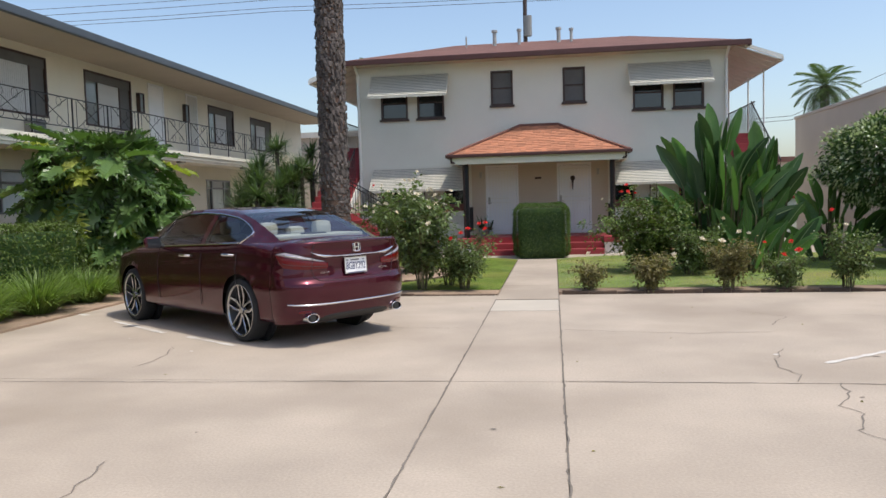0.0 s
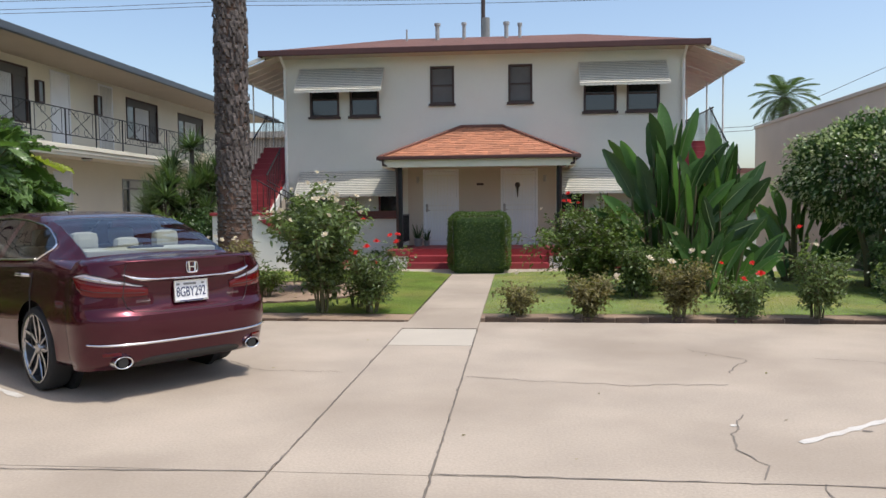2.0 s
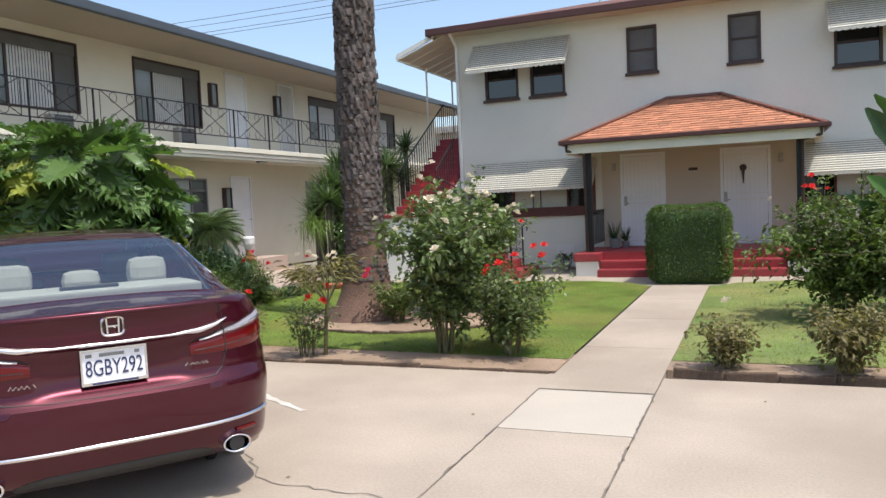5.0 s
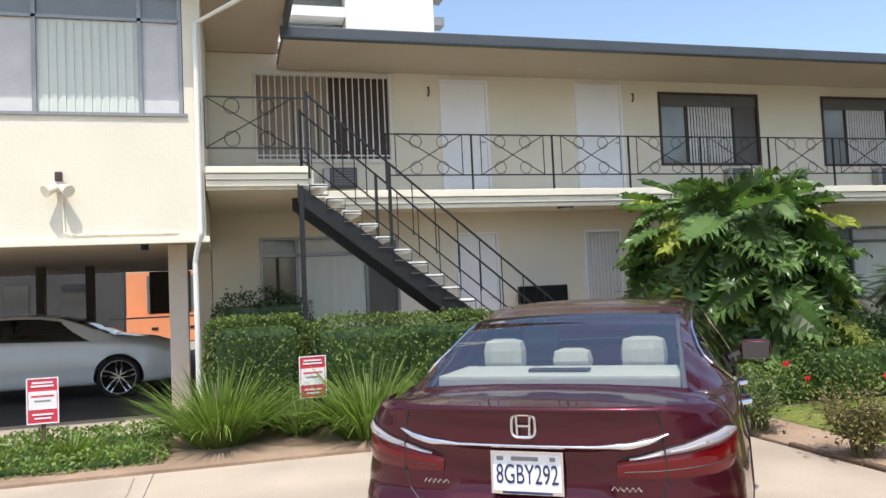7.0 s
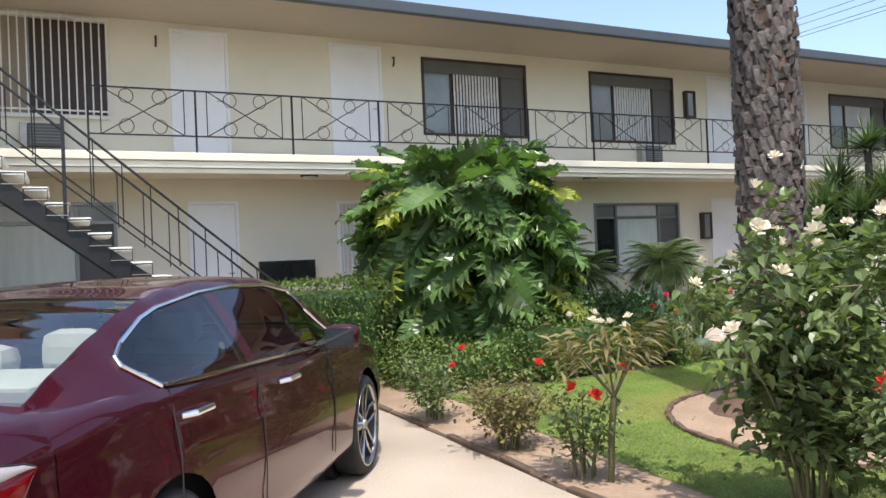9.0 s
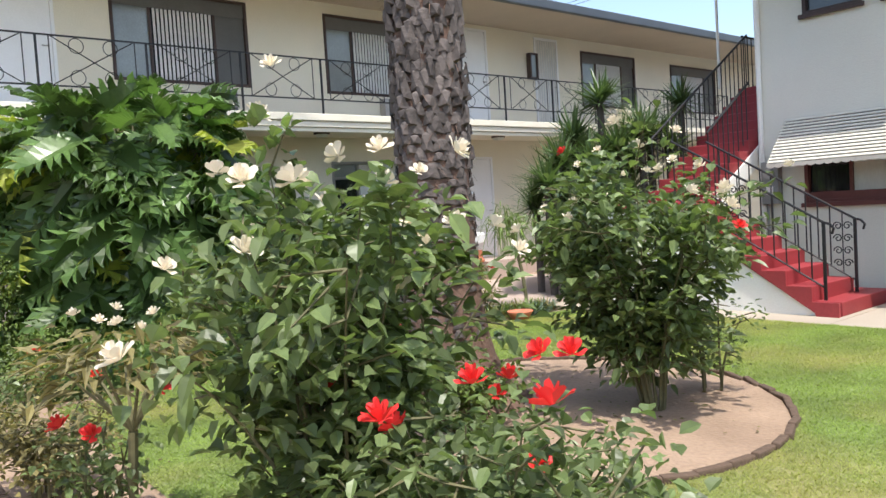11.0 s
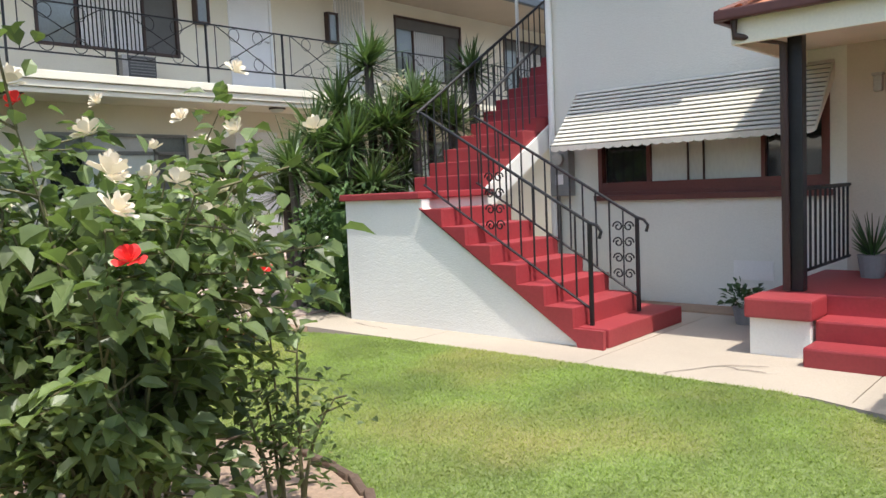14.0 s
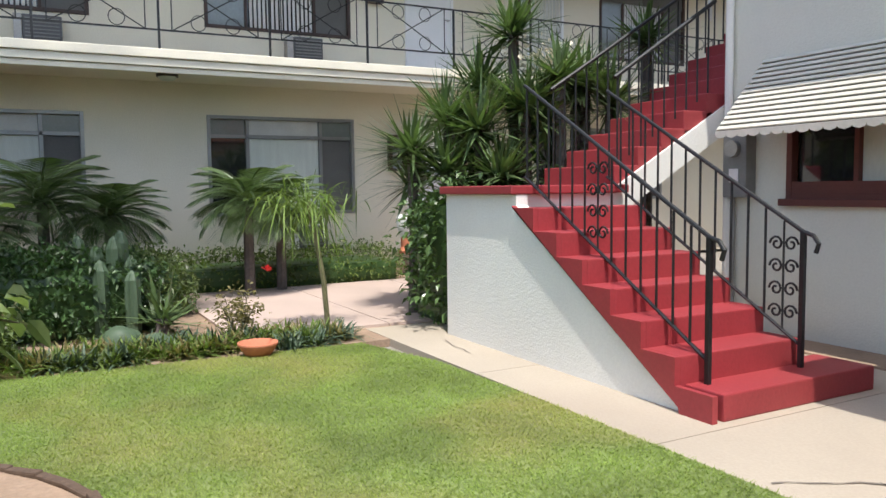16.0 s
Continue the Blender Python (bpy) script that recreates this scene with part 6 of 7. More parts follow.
def round_leaf_cloud(p, d, length, width, rnd, fold=0.22, droop=0.18):
    """Rounded, folded leaflets at p along d, with a drooping tip."""
    n = len(p)
    d, s, u = frames_from(d, rnd)
    L, W = np.broadcast_to(length, n)[:, None], np.broadcast_to(width, n)[:, None]
    down = np.array([0, 0, 1.0]) * L * droop
    m1, m2 = p + d * L * .30, p + d * L * .66 - down * .4
    v = np.stack([p, m1 + s * W * .46 + u * W * fold, m2 + s * W * .40 + u * W * fold, p + d * L - down, m2 - s * W * .40 + u * W * fold, m1 - s * W * .46 + u * W * fold, m1, m2], axis=1).reshape(-1, 3)
    i = np.arange(n)[:, None] * 8
    f = np.concatenate([i + np.array([t]) for t in ([0, 6, 1], [6, 7, 1], [7, 2, 1], [7, 3, 2], [0, 5, 6], [6, 5, 7], [5, 4, 7], [7, 4, 3])])
    return v, f


def strap_cloud(p, d, length, width, rnd, bend=0.5, seg=4):
    """Long arching straps: each a tapered strip that bends down under its weight."""
    n = len(p)
    d, s, u = frames_from(d, rnd, 0.3)
    L, W = np.broadcast_to(length, n)[:, None], np.broadcast_to(width, n)[:, None]
    bend = np.broadcast_to(bend, n)[:, None]
    rows = []
    for k in range(seg + 1):
        f = k / seg
        c = p + d * L * f - np.array([0, 0, 1.0]) * L * bend * f * f
        w = W * (1 - f) ** 0.6 * (0.55 + 0.45 * min(1, f * 4)) / 2 + 0.0008
        rows += [c - s * w, c + s * w]
    v = np.stack(rows, axis=1).reshape(-1, 3)
    i = np.arange(n)[:, None] * (2 * (seg + 1))
    f = np.concatenate([i + np.array([[2 * k, 2 * k + 1, 2 * k + 3, 2 * k + 2]]) for k in range(seg)])
    return v, f


def merge(parts):
    vs, fs, o = [], [], 0
    for v, f in parts:
        vs.append(v)
        fs.extend((f + o).tolist())
        o += len(v)
    return np.concatenate(vs), fs


def rose_mesh(petals=14, r=0.046):
    """Cupped petals in a spiral, tight in the middle and open outside."""
    bm = B()
    for i in range(petals):
        a, t = i * 2.4, i / (petals - 1)
        rows = []
        for v in (0.0, .35, .7, 1.0):
            rad = r * (.10 + (.16 + .80 * t) * v ** (1.25 - .6 * t))
            hh = r * (1.05 - .62 * t) * v - r * .3 * t * max(0, v - .65)
            half = (.45 + .35 * (1 - t)) * (1.0 if v < .9 else .62) * (.35 + .65 * min(1, v * 2.2))
            rows.append([bm.verts.new((math.cos(a + u * half) * rad * (1 - .06 * u * u), math.sin(a + u * half) * rad * (1 - .06 * u * u), hh - r * .12 * u * u * v)) for u in (-1, -.4, .4, 1)])
        for p, q in zip(rows[:-1], rows[1:]):
            for k in range(3):
                bm.faces.new((p[k], p[k + 1], q[k + 1], q[k]))
    for f in bm.faces:
        f.smooth = True
    me = bpy.data.meshes.new("flower")
    bm.to_mesh(me)
    bm.free()
    return me


ROSES = {}
for key, m in (("w", M_PETAL_W), ("r", M_PETAL_R), ("p", M_PETAL_P)):
    ROSES[key] = rose_mesh()
    ROSES[key].materials.append(m)


def rose_bush(x, y, h, r, leaves, flowers, label, seed, z=0.03, leaf=0.06, bare=0.25, leaf_m=None, canes=11, lean=(0, 0)):
    """Arching canes, side shoots with leaves in fives, flowers at the tips. flowers: a string such as 'wwwr'."""
    rnd, rg = np.random.default_rng(seed), random.Random(seed)
    bush = thing("rose_bush", label, "rose bush", pose(x, y, z), "rose bushes")
    tips, spots, dirs = [], [], []
    bm = B()
    for c in range(canes):
        a, rr = c * 2.4 + rg.uniform(-.4, .4), r * rg.uniform(.25, 1.0)
        top = Vector((math.cos(a) * rr + lean[0], math.sin(a) * rr + lean[1], h * rg.uniform(.72, 1.0) * (1 - .22 * (rr / r) ** 2)))
        foot = Vector((math.cos(a) * .07, math.sin(a) * .07, 0))
        ctrl = foot.lerp(top, .45) + Vector((-math.cos(a) * rr * .25, -math.sin(a) * rr * .25, h * .12))
        line = [foot * (1 - t) ** 2 + ctrl * 2 * t * (1 - t) + top * t * t for t in [i / 7 for i in range(8)]]
        for i in range(7):
            rod(bm, line[i], line[i + 1], .011 * (1 - i / 9), .011 * (1 - (i + 1) / 9), 5)
        tips.append(top)
        for i in range(2, 8):
            for _ in range(2):
                q = line[i] + Vector((rg.gauss(0, 1), rg.gauss(0, 1), rg.gauss(.25, .6))).normalized() * r * rg.uniform(.18, .42)
                rod(bm, line[i], q, .005, .003, 4)
                if q.z > h * bare:
                    spots.append((line[i], q))
                    if i > 5:
                        tips.append(q)
    part("stem", bm, M_STEM, bush)
    P, D = [], []
    for k in range(leaves):
        a, b = spots[k % len(spots)]
        q = a.lerp(b, rg.uniform(.3, 1.1)) + Vector((rg.gauss(0, .055), rg.gauss(0, .055), rg.gauss(0, .05)))
        P.append(q)
        D.append((b - a).normalized() + Vector((rg.gauss(0, .8), rg.gauss(0, .8), rg.gauss(-.1, .5))))
    v, f = round_leaf_cloud(np.array(P), np.array(D), rnd.uniform(.6, 1.25, len(P)) * leaf, rnd.uniform(.6, 1.0, len(P)) * leaf * .8, rnd)
    raw("foliage", v, f, leaf_m or M_ROSE_LEAF, bush, kind="stuff")
    tips.sort(key=lambda t: -t.z + rg.uniform(-.35, .35) * h)
    for i, ch in enumerate(flowers):
        t = tips[i % len(tips)]
        away = (t - Vector((lean[0], lean[1], h * .45))).normalized()
        t = t + away * rg.uniform(.10, .20) + Vector((0, 0, .03))
        o = new("flower", ROSES[ch])
        o.parent = bush
        k = rg.uniform(.85, 1.35)
        o.matrix_basis = pose(*t, rg.uniform(-50, 30), rg.uniform(-40, 40), rg.uniform(0, 360)) @ Matrix.Diagonal((k, k, k, 1))
    return bush


RL = "leafy rose bush with cream white flowers"
rose_bush(-2.90, 19.35, 1.68, .88, 5200, "wwwwwwwwwwwrwwwrwwwwwwwwwwww", "tall leafy rose bush with cream white flowers in the palm bed", 1, leaf=.088, canes=24, bare=.06, lean=(-.14, -.05))
rose_bush(-2.86, 20.0, .95, .26, 480, "wrpr", "thin spindly rose with a few pale buds", 2, leaf=.05, canes=5, bare=.2)
rose_bush(-3.52, 18.2, .50, .34, 1100, "pp", "low green rose bush with pink-red flowers by the palm", 3, leaf=.055, canes=9, leaf_m=M_HEDGE)
rose_bush(-2.12, 16.42, 1.62, .60, 4300, "wwwwwwwwwwwwwwwwwwwwwwwwww", "tall rose bush with many cream white flowers at the driveway", 4, leaf=.08, canes=18, bare=.08)
rose_bush(-1.42, 16.42, .88, .52, 2300, "rrrrrrrr", "rose bush with bright red flowers at the driveway", 5, leaf=.06, canes=13)
rose_bush(-3.52, 16.0, .55, .26, 420, "rrr", "small rose with red flowers in the front bed", 6, leaf=.05, canes=6)
rose_bush(-4.45, 15.98, .52, .46, 1300, "rr", "low brownish rose bush with red flowers in the front bed", 7, leaf=.045, canes=12, leaf_m=M_DRY, bare=.1)
rose_bush(-5.75, 15.98, .55, .32, 900, "r", "sparse green rose in the front bed", 8, leaf=.05, canes=8)
rose_bush(-1.75, 17.0, .72, .4, 900, "rr", "rose with red flowers near the lawn edge", 20, leaf=.055, canes=9)
for x, y, h, r, n, fl, sd in ((.57, 16.2, .42, .26, 700, "w", 9), (1.52, 16.18, .55, .36, 1500, "ww", 10), (2.67, 16.15, .70, .42, 2300, "wwww", 11), (3.5, 16.15, .50, .38, 1500, "rrrr", 12), (4.37, 16.12, .88, .42, 2400, "rw", 13), (5.5, 16.2, .7, .4, 1500, "r", 14)):
    rose_bush(x, y, h, r, n, fl, "small rose bush in the front bed beside the driveway", sd, leaf=.055, canes=11, bare=.03, leaf_m=M_DRY if sd in (9, 10, 11) else None)
rose_bush(1.75, 19.0, 1.42, 1.0, 6500, "rrrrww", "broad rose bush with scattered red flowers on the lawn", 15, leaf=.075, canes=26, bare=.05, leaf_m=M_HEDGE)
rose_bush(2.45, 18.3, .85, .65, 3200, "wr", "low leafy rose bush on the lawn", 16, leaf=.065, canes=16, bare=.04)

# slender standard rose with a flower head
tr = thing("standard_rose", "slender single-stem plant with pale flower cluster", "shrub", pose(-3.35, 16.09, .02))
part("trunk", pipe(B(), [(0, 0, 0), (.02, 0, .3), (.05, .01, .55)], .022, 8), M_STEM, tr)
rnd, rg = np.random.default_rng(30), random.Random(30)
P, D = [], []
for i in range(9):
    a = i * .7
    tip = Vector((math.cos(a) * .26, math.sin(a) * .26, .85 + rg.uniform(-.1, .15)))
    part("branch", rod(B(), (.05, .01, .55), tip, .010, .005, 5), M_STEM, tr)
    for k in range(28):
        P.append(tip + Vector((rg.gauss(0, .06), rg.gauss(0, .06), rg.gauss(-.03, .06))))
        D.append(Vector((math.cos(a) + rg.gauss(0, .5), math.sin(a) + rg.gauss(0, .5), rg.uniform(-.5, .4))))
v, f = leaf_cloud(np.array(P), np.array(D), .13, .035, rnd)
raw("foliage", v, f, M_DRY, tr, kind="stuff")
for i in range(7):
    o = new("flower", ROSES["w"])
    o.parent = tr
    o.matrix_basis = pose(.05 + rg.gauss(0, .08), rg.gauss(0, .08), 1.04 + rg.uniform(-.04, .05), rg.uniform(-30, 30), rg.uniform(-30, 30), 0) @ Matrix.Diagonal((.8, .8, .8, 1))


rose_bush(-6.95, 19.9, .62, .36, 700, "rrp", "low rose with red flowers at the lawn corner", 21, leaf=.05, canes=8)
rose_bush(-7.3, 21.9, .45, .3, 420, "r", "small flowering plant in the lawn border", 22, leaf=.045, canes=7, leaf_m=M_DRY)


# ---- tall palm with shaggy trunk ----
def frond_mesh(length, leaflets, leaf_len, droop, rnd, width=.03):
    """Midrib points, then leaflets both sides."""
    P, D = [], []
    line = []
    for i in range(15):
        t = i / 14
        line.append(Vector((0, length * t * (1 - .12 * t), length * (.28 * t - droop * t * t))))
    for k in range(leaflets):
        t = .12 + .88 * k / leaflets
        i = min(13, int(t * 14))
        p = line[i].lerp(line[i + 1], t * 14 - i)
        tan = (line[i + 1] - line[i]).normalized()
        for s in (-1, 1):
            P.append(p)
            D.append(tan * .75 + Vector((s * .9, 0, .12)))
    P, D = np.array(P), np.array(D)
    ln = leaf_len * np.repeat(np.sin(np.linspace(.35, 2.85, leaflets)), 2)
    v, f = strap_cloud(P, D, ln, width, rnd, .35, 2)
    bm = B()
    for a, b in zip(line[:-1], line[1:]):
        rod(bm, a, b, .014, .010, 4)
    me = bpy.data.meshes.new("rib")
    bm.to_mesh(me)
    rv = np.array([q.co[:] for q in me.vertices])
    rf = [list(p.vertices) for p in me.polygons]
    bm.free()
    bpy.data.meshes.remove(me)
    fs = f.tolist() + [[i + len(v) for i in q] for q in rf]
    return np.concatenate([v, rv]), fs


def palm_crown(parent, z, n, length, leaf_len, rnd, material, leaflets=38, low=-55, high=70, width=.03, droop=.75):
    v, f = frond_mesh(length, leaflets, leaf_len, droop, rnd, width)
    first = None
    for i in range(n):
        el = high + (low - high) * (i / max(1, n - 1))
        m = pose(0, 0, z) @ pose(0, 0, 0, 0, 0, i * 137.5) @ pose(0, 0, 0, el * .8, 0, 0)
        if first is None:
            first = raw("frond", v, f, material, parent)
            first.matrix_basis = m
        else:
            again(first, "frond", parent, m)


PALM_X, PALM_Y = -4.18, 18.62
palm = thing("palm_tree", "tall fan palm with shaggy grey-brown trunk on the lawn", "palm tree", pose(PALM_X, PALM_Y, 0))
prof = [(.64, 0.0), (.58, .06), (.45, .2), (.36, .38), (.31, .6), (.285, .9), (.268, 1.3), (.255, 1.8)] + [(.24 - .004 * i, 2.4 + i * 1.2) for i in range(12)]
bm = lathe(B(), prof, 40, "z")
for v in bm.verts:
    k = noise.noise(Vector((v.co.x * 5, v.co.y * 5, v.co.z * 1.6)))
    a = math.atan2(v.co.y, v.co.x)
    g = 1 + .09 * k + (.07 * math.sin(a * 9) * max(0, .5 - v.co.z))
    v.co.x *= g
    v.co.y *= g
part("trunk", bm, M_BARK_F, palm, "fibrous grey and rust-brown trunk", smooth=True)
rnd, rg = np.random.default_rng(40), random.Random(40)
sv, sf = [], []
z = .55
while z < 15.2:
    rr = float(np.interp(z, [p[1] for p in prof], [p[0] for p in prof]))
    hard = min(1.0, max(0.0, (z - 1.2) / 1.0))
    cnt = 15
    for i in range(cnt):
        a = i * math.tau / cnt + (int(z * 11) % 2) * math.pi / cnt + rg.uniform(-.12, .12)
        if rg.random() > .80 + .18 * hard:
            continue
        w = rr * math.tau / cnt * rg.uniform(.3, .75)
        hgt = rg.uniform(.05, .13) * (.45 + .8 * hard)
        out = rg.uniform(.004, .02) + .045 * hard * rg.random()
        c, s = math.cos(a), math.sin(a)
        r0 = rr * .985
        b = len(sv)
        for u, hh, o in ((-w, 0, .004), (w, 0, .004), (w * .55, hgt, out), (-w * .55, hgt, out), (0, hgt * .2, out + .012), (0, hgt * 1.18, out * .6)):
            sv.append(((r0 + o) * c - s * u, (r0 + o) * s + c * u, z + hh))
        sf += [(b, b + 1, b + 4), (b + 1, b + 2, b + 4), (b + 2, b + 3, b + 4), (b + 3, b, b + 4), (b + 2, b + 5, b + 3)]
    z += .062
raw("bark_scale", sv, sf, M_BARK, palm, "ragged old leaf bases", kind="stuff")
P, D = [], []
for i in range(900):
    a, z = rg.uniform(0, math.tau), rg.uniform(.5, 6)
    rr = float(np.interp(z, [p[1] for p in prof], [p[0] for p in prof]))
    P.append((math.cos(a) * rr, math.sin(a) * rr, z))
    D.append((math.cos(a) * .5 + rg.gauss(0, .6), math.sin(a) * .5 + rg.gauss(0, .6), rg.gauss(-.2, .6)))
v, f = strap_cloud(np.array(P), np.array(D), rnd.uniform(.05, .14, 900), .008, rnd, .4, 2)
raw("bark_fibre", v, f, M_BARK_F, palm, kind="stuff")
palm_crown(palm, 15.4, 26, 1.9, .8, rnd, M_YUCCA)
for x, y, h, s, lab in ((18.5, 60.0, 8.6, 1.0, "distant date palm above the neighbour roof"), (-13.0, 60.0, 11.4, .55, "small distant palm behind the house roof")):
    pt = thing("palm_tree", lab, "palm tree", pose(x, y, 0))
    part("trunk", rod(B(), (0, 0, 0), (0, 0, h), .38 * s, .30 * s, 12), M_BARK, pt)
    palm_crown(pt, h - .1, 38, 2.4 * s, .75 * s, np.random.default_rng(41), M_YUCCA, 34, -60, 78, .05 * s, .62)

# ---- tree philodendron: big lobed leaves on a dome ----
def lobed_leaf():
    """One leaf of unit length: a wavy blade along the midrib whose rim is cut into drooping fingers."""
    v, f = [], []
    N = 9
    env = (.62, .9, 1.0, 1.0, .95, .86, .73, .56, .36, .12)

    def spine(t):
        return -.16 * t * t
    for s in (-1, 1):
        b0 = len(v)
        for k in range(N + 1):
            t = k / N
            v += [(0, t, spine(t)), (s * .25 * env[k], t + .03, spine(t) + .09)]
            if k:
                q = b0 + 2 * k
                f.append((q - 2, q - 1, q + 1, q))
        for k in range(N):
            t0, t1 = k / N, (k + .92) / N
            e = env[k]
            back = -.16 if k == 0 else (-.03 if k == 1 else .07 + .012 * k)
            z = spine(t0)
            wave = .035 if k % 2 else -.03
            b = len(v)
            v += [(s * .242 * e, t0 + .03, z + .09), (s * .242 * env[k + 1], t1 + .035, spine(t1) + .09),
                  (s * .36 * e, t1 + .03 + back * .55, z + .10 + wave), (s * .36 * e, t0 + .035 + back * .55, z + .10 - wave),
                  (s * .45 * e, t1 - .015 + back, z + .05), (s * .445 * e, t0 + .055 + back, z + .04), (s * .50 * e, (t0 + t1) / 2 + back * 1.2, z + .0)]
            f += [(b, b + 1, b + 2, b + 3), (b + 3, b + 2, b + 4, b + 5), (b + 5, b + 4, b + 6)]
    return np.array(v), f


def phil(x, y, r, h, count, label, seed, size=(.55, .95)):
    rg = random.Random(seed)
    p = thing("philodendron", label, "shrub", pose(x, y, 0))
    lv, lf = lobed_leaf()
    bm = B()
    tri = {"a": ([], []), "b": ([], [])}
    for i in range(count):
        a = rg.uniform(0, math.tau)
        f = rg.random() ** .9
        zz = h * (.16 + .77 * f)
        rad = rg.uniform(.78, 1.0) if i % 4 else rg.uniform(.25, .78)
        lump = 1 + .12 * math.sin(a * 3 + 1) + .10 * math.sin(a * 5 + f * 6) + .06 * math.sin(a * 9 + f * 11)
        girth = max(.25, 1 - abs((f - .45) / .62) ** 5) ** .5
        c = Vector((math.cos(a) * r * girth * rad * lump * .86, math.sin(a) * r * girth * rad * lump * .86, zz - .1))
        size_i = rg.uniform(*size) * (.8 if f > .85 else 1)
        out = Vector((math.cos(a), math.sin(a), 0))
        rise = rg.uniform(-2.2, -.7) + 2.2 * f ** 2.5 * rg.uniform(.3, 1.2)
        m = Matrix.Translation(c) @ look((0, 0, 0), out * rg.uniform(.45, 1.0) + Vector((rg.gauss(0, .38), rg.gauss(0, .38), rise))).to_3x3().to_4x4() @ pose(0, 0, 0, -90, rg.uniform(-60, 60), 0)
        m = m @ Matrix.Diagonal((size_i, size_i, size_i, 1))
        A = np.array(m)
        w = lv @ A[:3, :3].T + A[:3, 3]
        # Some leaves get a yellower colour that stands for sun on them.
        key = "b" if rg.random() < .09 else "a"
        base = sum(len(q) for q in tri[key][0])
        tri[key][0].append(w)
        tri[key][1].extend([tuple(k + base for k in q) for q in lf])
        if i % 2 == 0:
            st = Vector((math.cos(a) * .18, math.sin(a) * .18, rg.uniform(.2, .5) * h))
            midp = st.lerp(c, .5) + Vector((0, 0, .2))
            rod(bm, st, midp, .015, .012, 5)
            rod(bm, midp, c, .012, .009, 5)
    for k in range(6):
        a = k * 1.05
        rod(bm, (math.cos(a) * .3, math.sin(a) * .3, 0), (math.cos(a) * .22, math.sin(a) * .22, h * .5), .07, .05, 8)
    part("stem", bm, M_STEM, p)
    raw("foliage", np.concatenate(tri["a"][0]), tri["a"][1], M_PHIL, p, kind="stuff")
    if tri["b"][0]:
        raw("yellow_leaves", np.concatenate(tri["b"][0]), tri["b"][1], M_LIME, p, "leaves with a yellow sunlit tone in their colour", kind="stuff")
    return p


phil(-8.75, 17.98, 1.30, 3.14, 360, "huge philodendron with glossy deeply cut leaves", 50, (.5, .85))


# ---- spiky yuccas beside the stair ----
def rosette(x, y, z, r, n, seed, stem_to=0.0, label="spiky yucca with sword-shaped green leaves", bend=.10):
    r, n = r * 1.15, int(n * 1.6)
    rnd = np.random.default_rng(seed)
    p = thing("yucca", label, "yucca", pose(x, y, 0), "yuccas by the stair")
    d = rnd.normal(0, 1, (n, 3))
    d[:, 2] = np.abs(d[:, 2]) * 1.1 - .35
    v, f = strap_cloud(np.tile([0, 0, z], (n, 1)) + rnd.normal(0, .035, (n, 3)), d, rnd.uniform(.7, 1.1, n) * r, rnd.uniform(.035, .06, n), rnd, rnd.uniform(bend * .3, bend * 1.8, n), 3)
    raw("foliage", v, f, M_YUCCA, p, kind="stuff")
    part("trunk", pipe(B(), [(.08, -.05, 0), (.03, 0, z * .5), (0, 0, z + .05)], .06, 8), M_BARK, p)


for i, (x, y, z, r) in enumerate(((-7.75, 25.15, 3.05, .58), (-7.9, 23.95, 1.75, .62), (-7.5, 24.55, 1.95, .66), (-7.3, 25.0, 2.2, .6), (-7.25, 25.75, 2.45, .6), (-8.0, 24.45, 2.1, .6), (-7.4, 25.35, 1.6, .7), (-8.5, 24.9, 2.0, .62),
                                   (-8.9, 25.3, 1.75, .6), (-9.2, 25.6, 1.4, .6), (-8.0, 26.2, 2.5, .6), (-7.2, 26.6, 3.0, .5), (-8.7, 25.8, 2.4, .55), (-8.3, 25.4, 1.3, .7), (-7.15, 24.6, 1.45, .6), (-7.3, 25.2, 2.0, .62), (-7.7, 25.6, 2.2, .62), (-7.1, 25.3, 2.5, .5), (-8.2, 25.0, 2.5, .6), (-7.6, 24.2, 1.5, .6), (-7.0, 25.9, 2.2, .6), (-8.4, 24.2, 1.4, .55))):
    rosette(x, y, z, r, 95, 60 + i)
fp = thing("flower_spray", "creamy flower spray among the yuccas", "flowers", pose(-7.6, 25.5, 0))
part("stem", rod(B(), (0, 0, 0), (0, 0, 2.7), .015), M_STEM, fp)
rnd = np.random.default_rng(77)
v, f = leaf_cloud(np.array([0, 0, 2.75]) + rnd.normal(0, 1, (260, 3)) * np.array([.16, .22, .10]), rnd.normal(0, 1, (260, 3)), .06, .05, rnd)
raw("petals", v, f, M_PETAL_W, fp, kind="stuff")


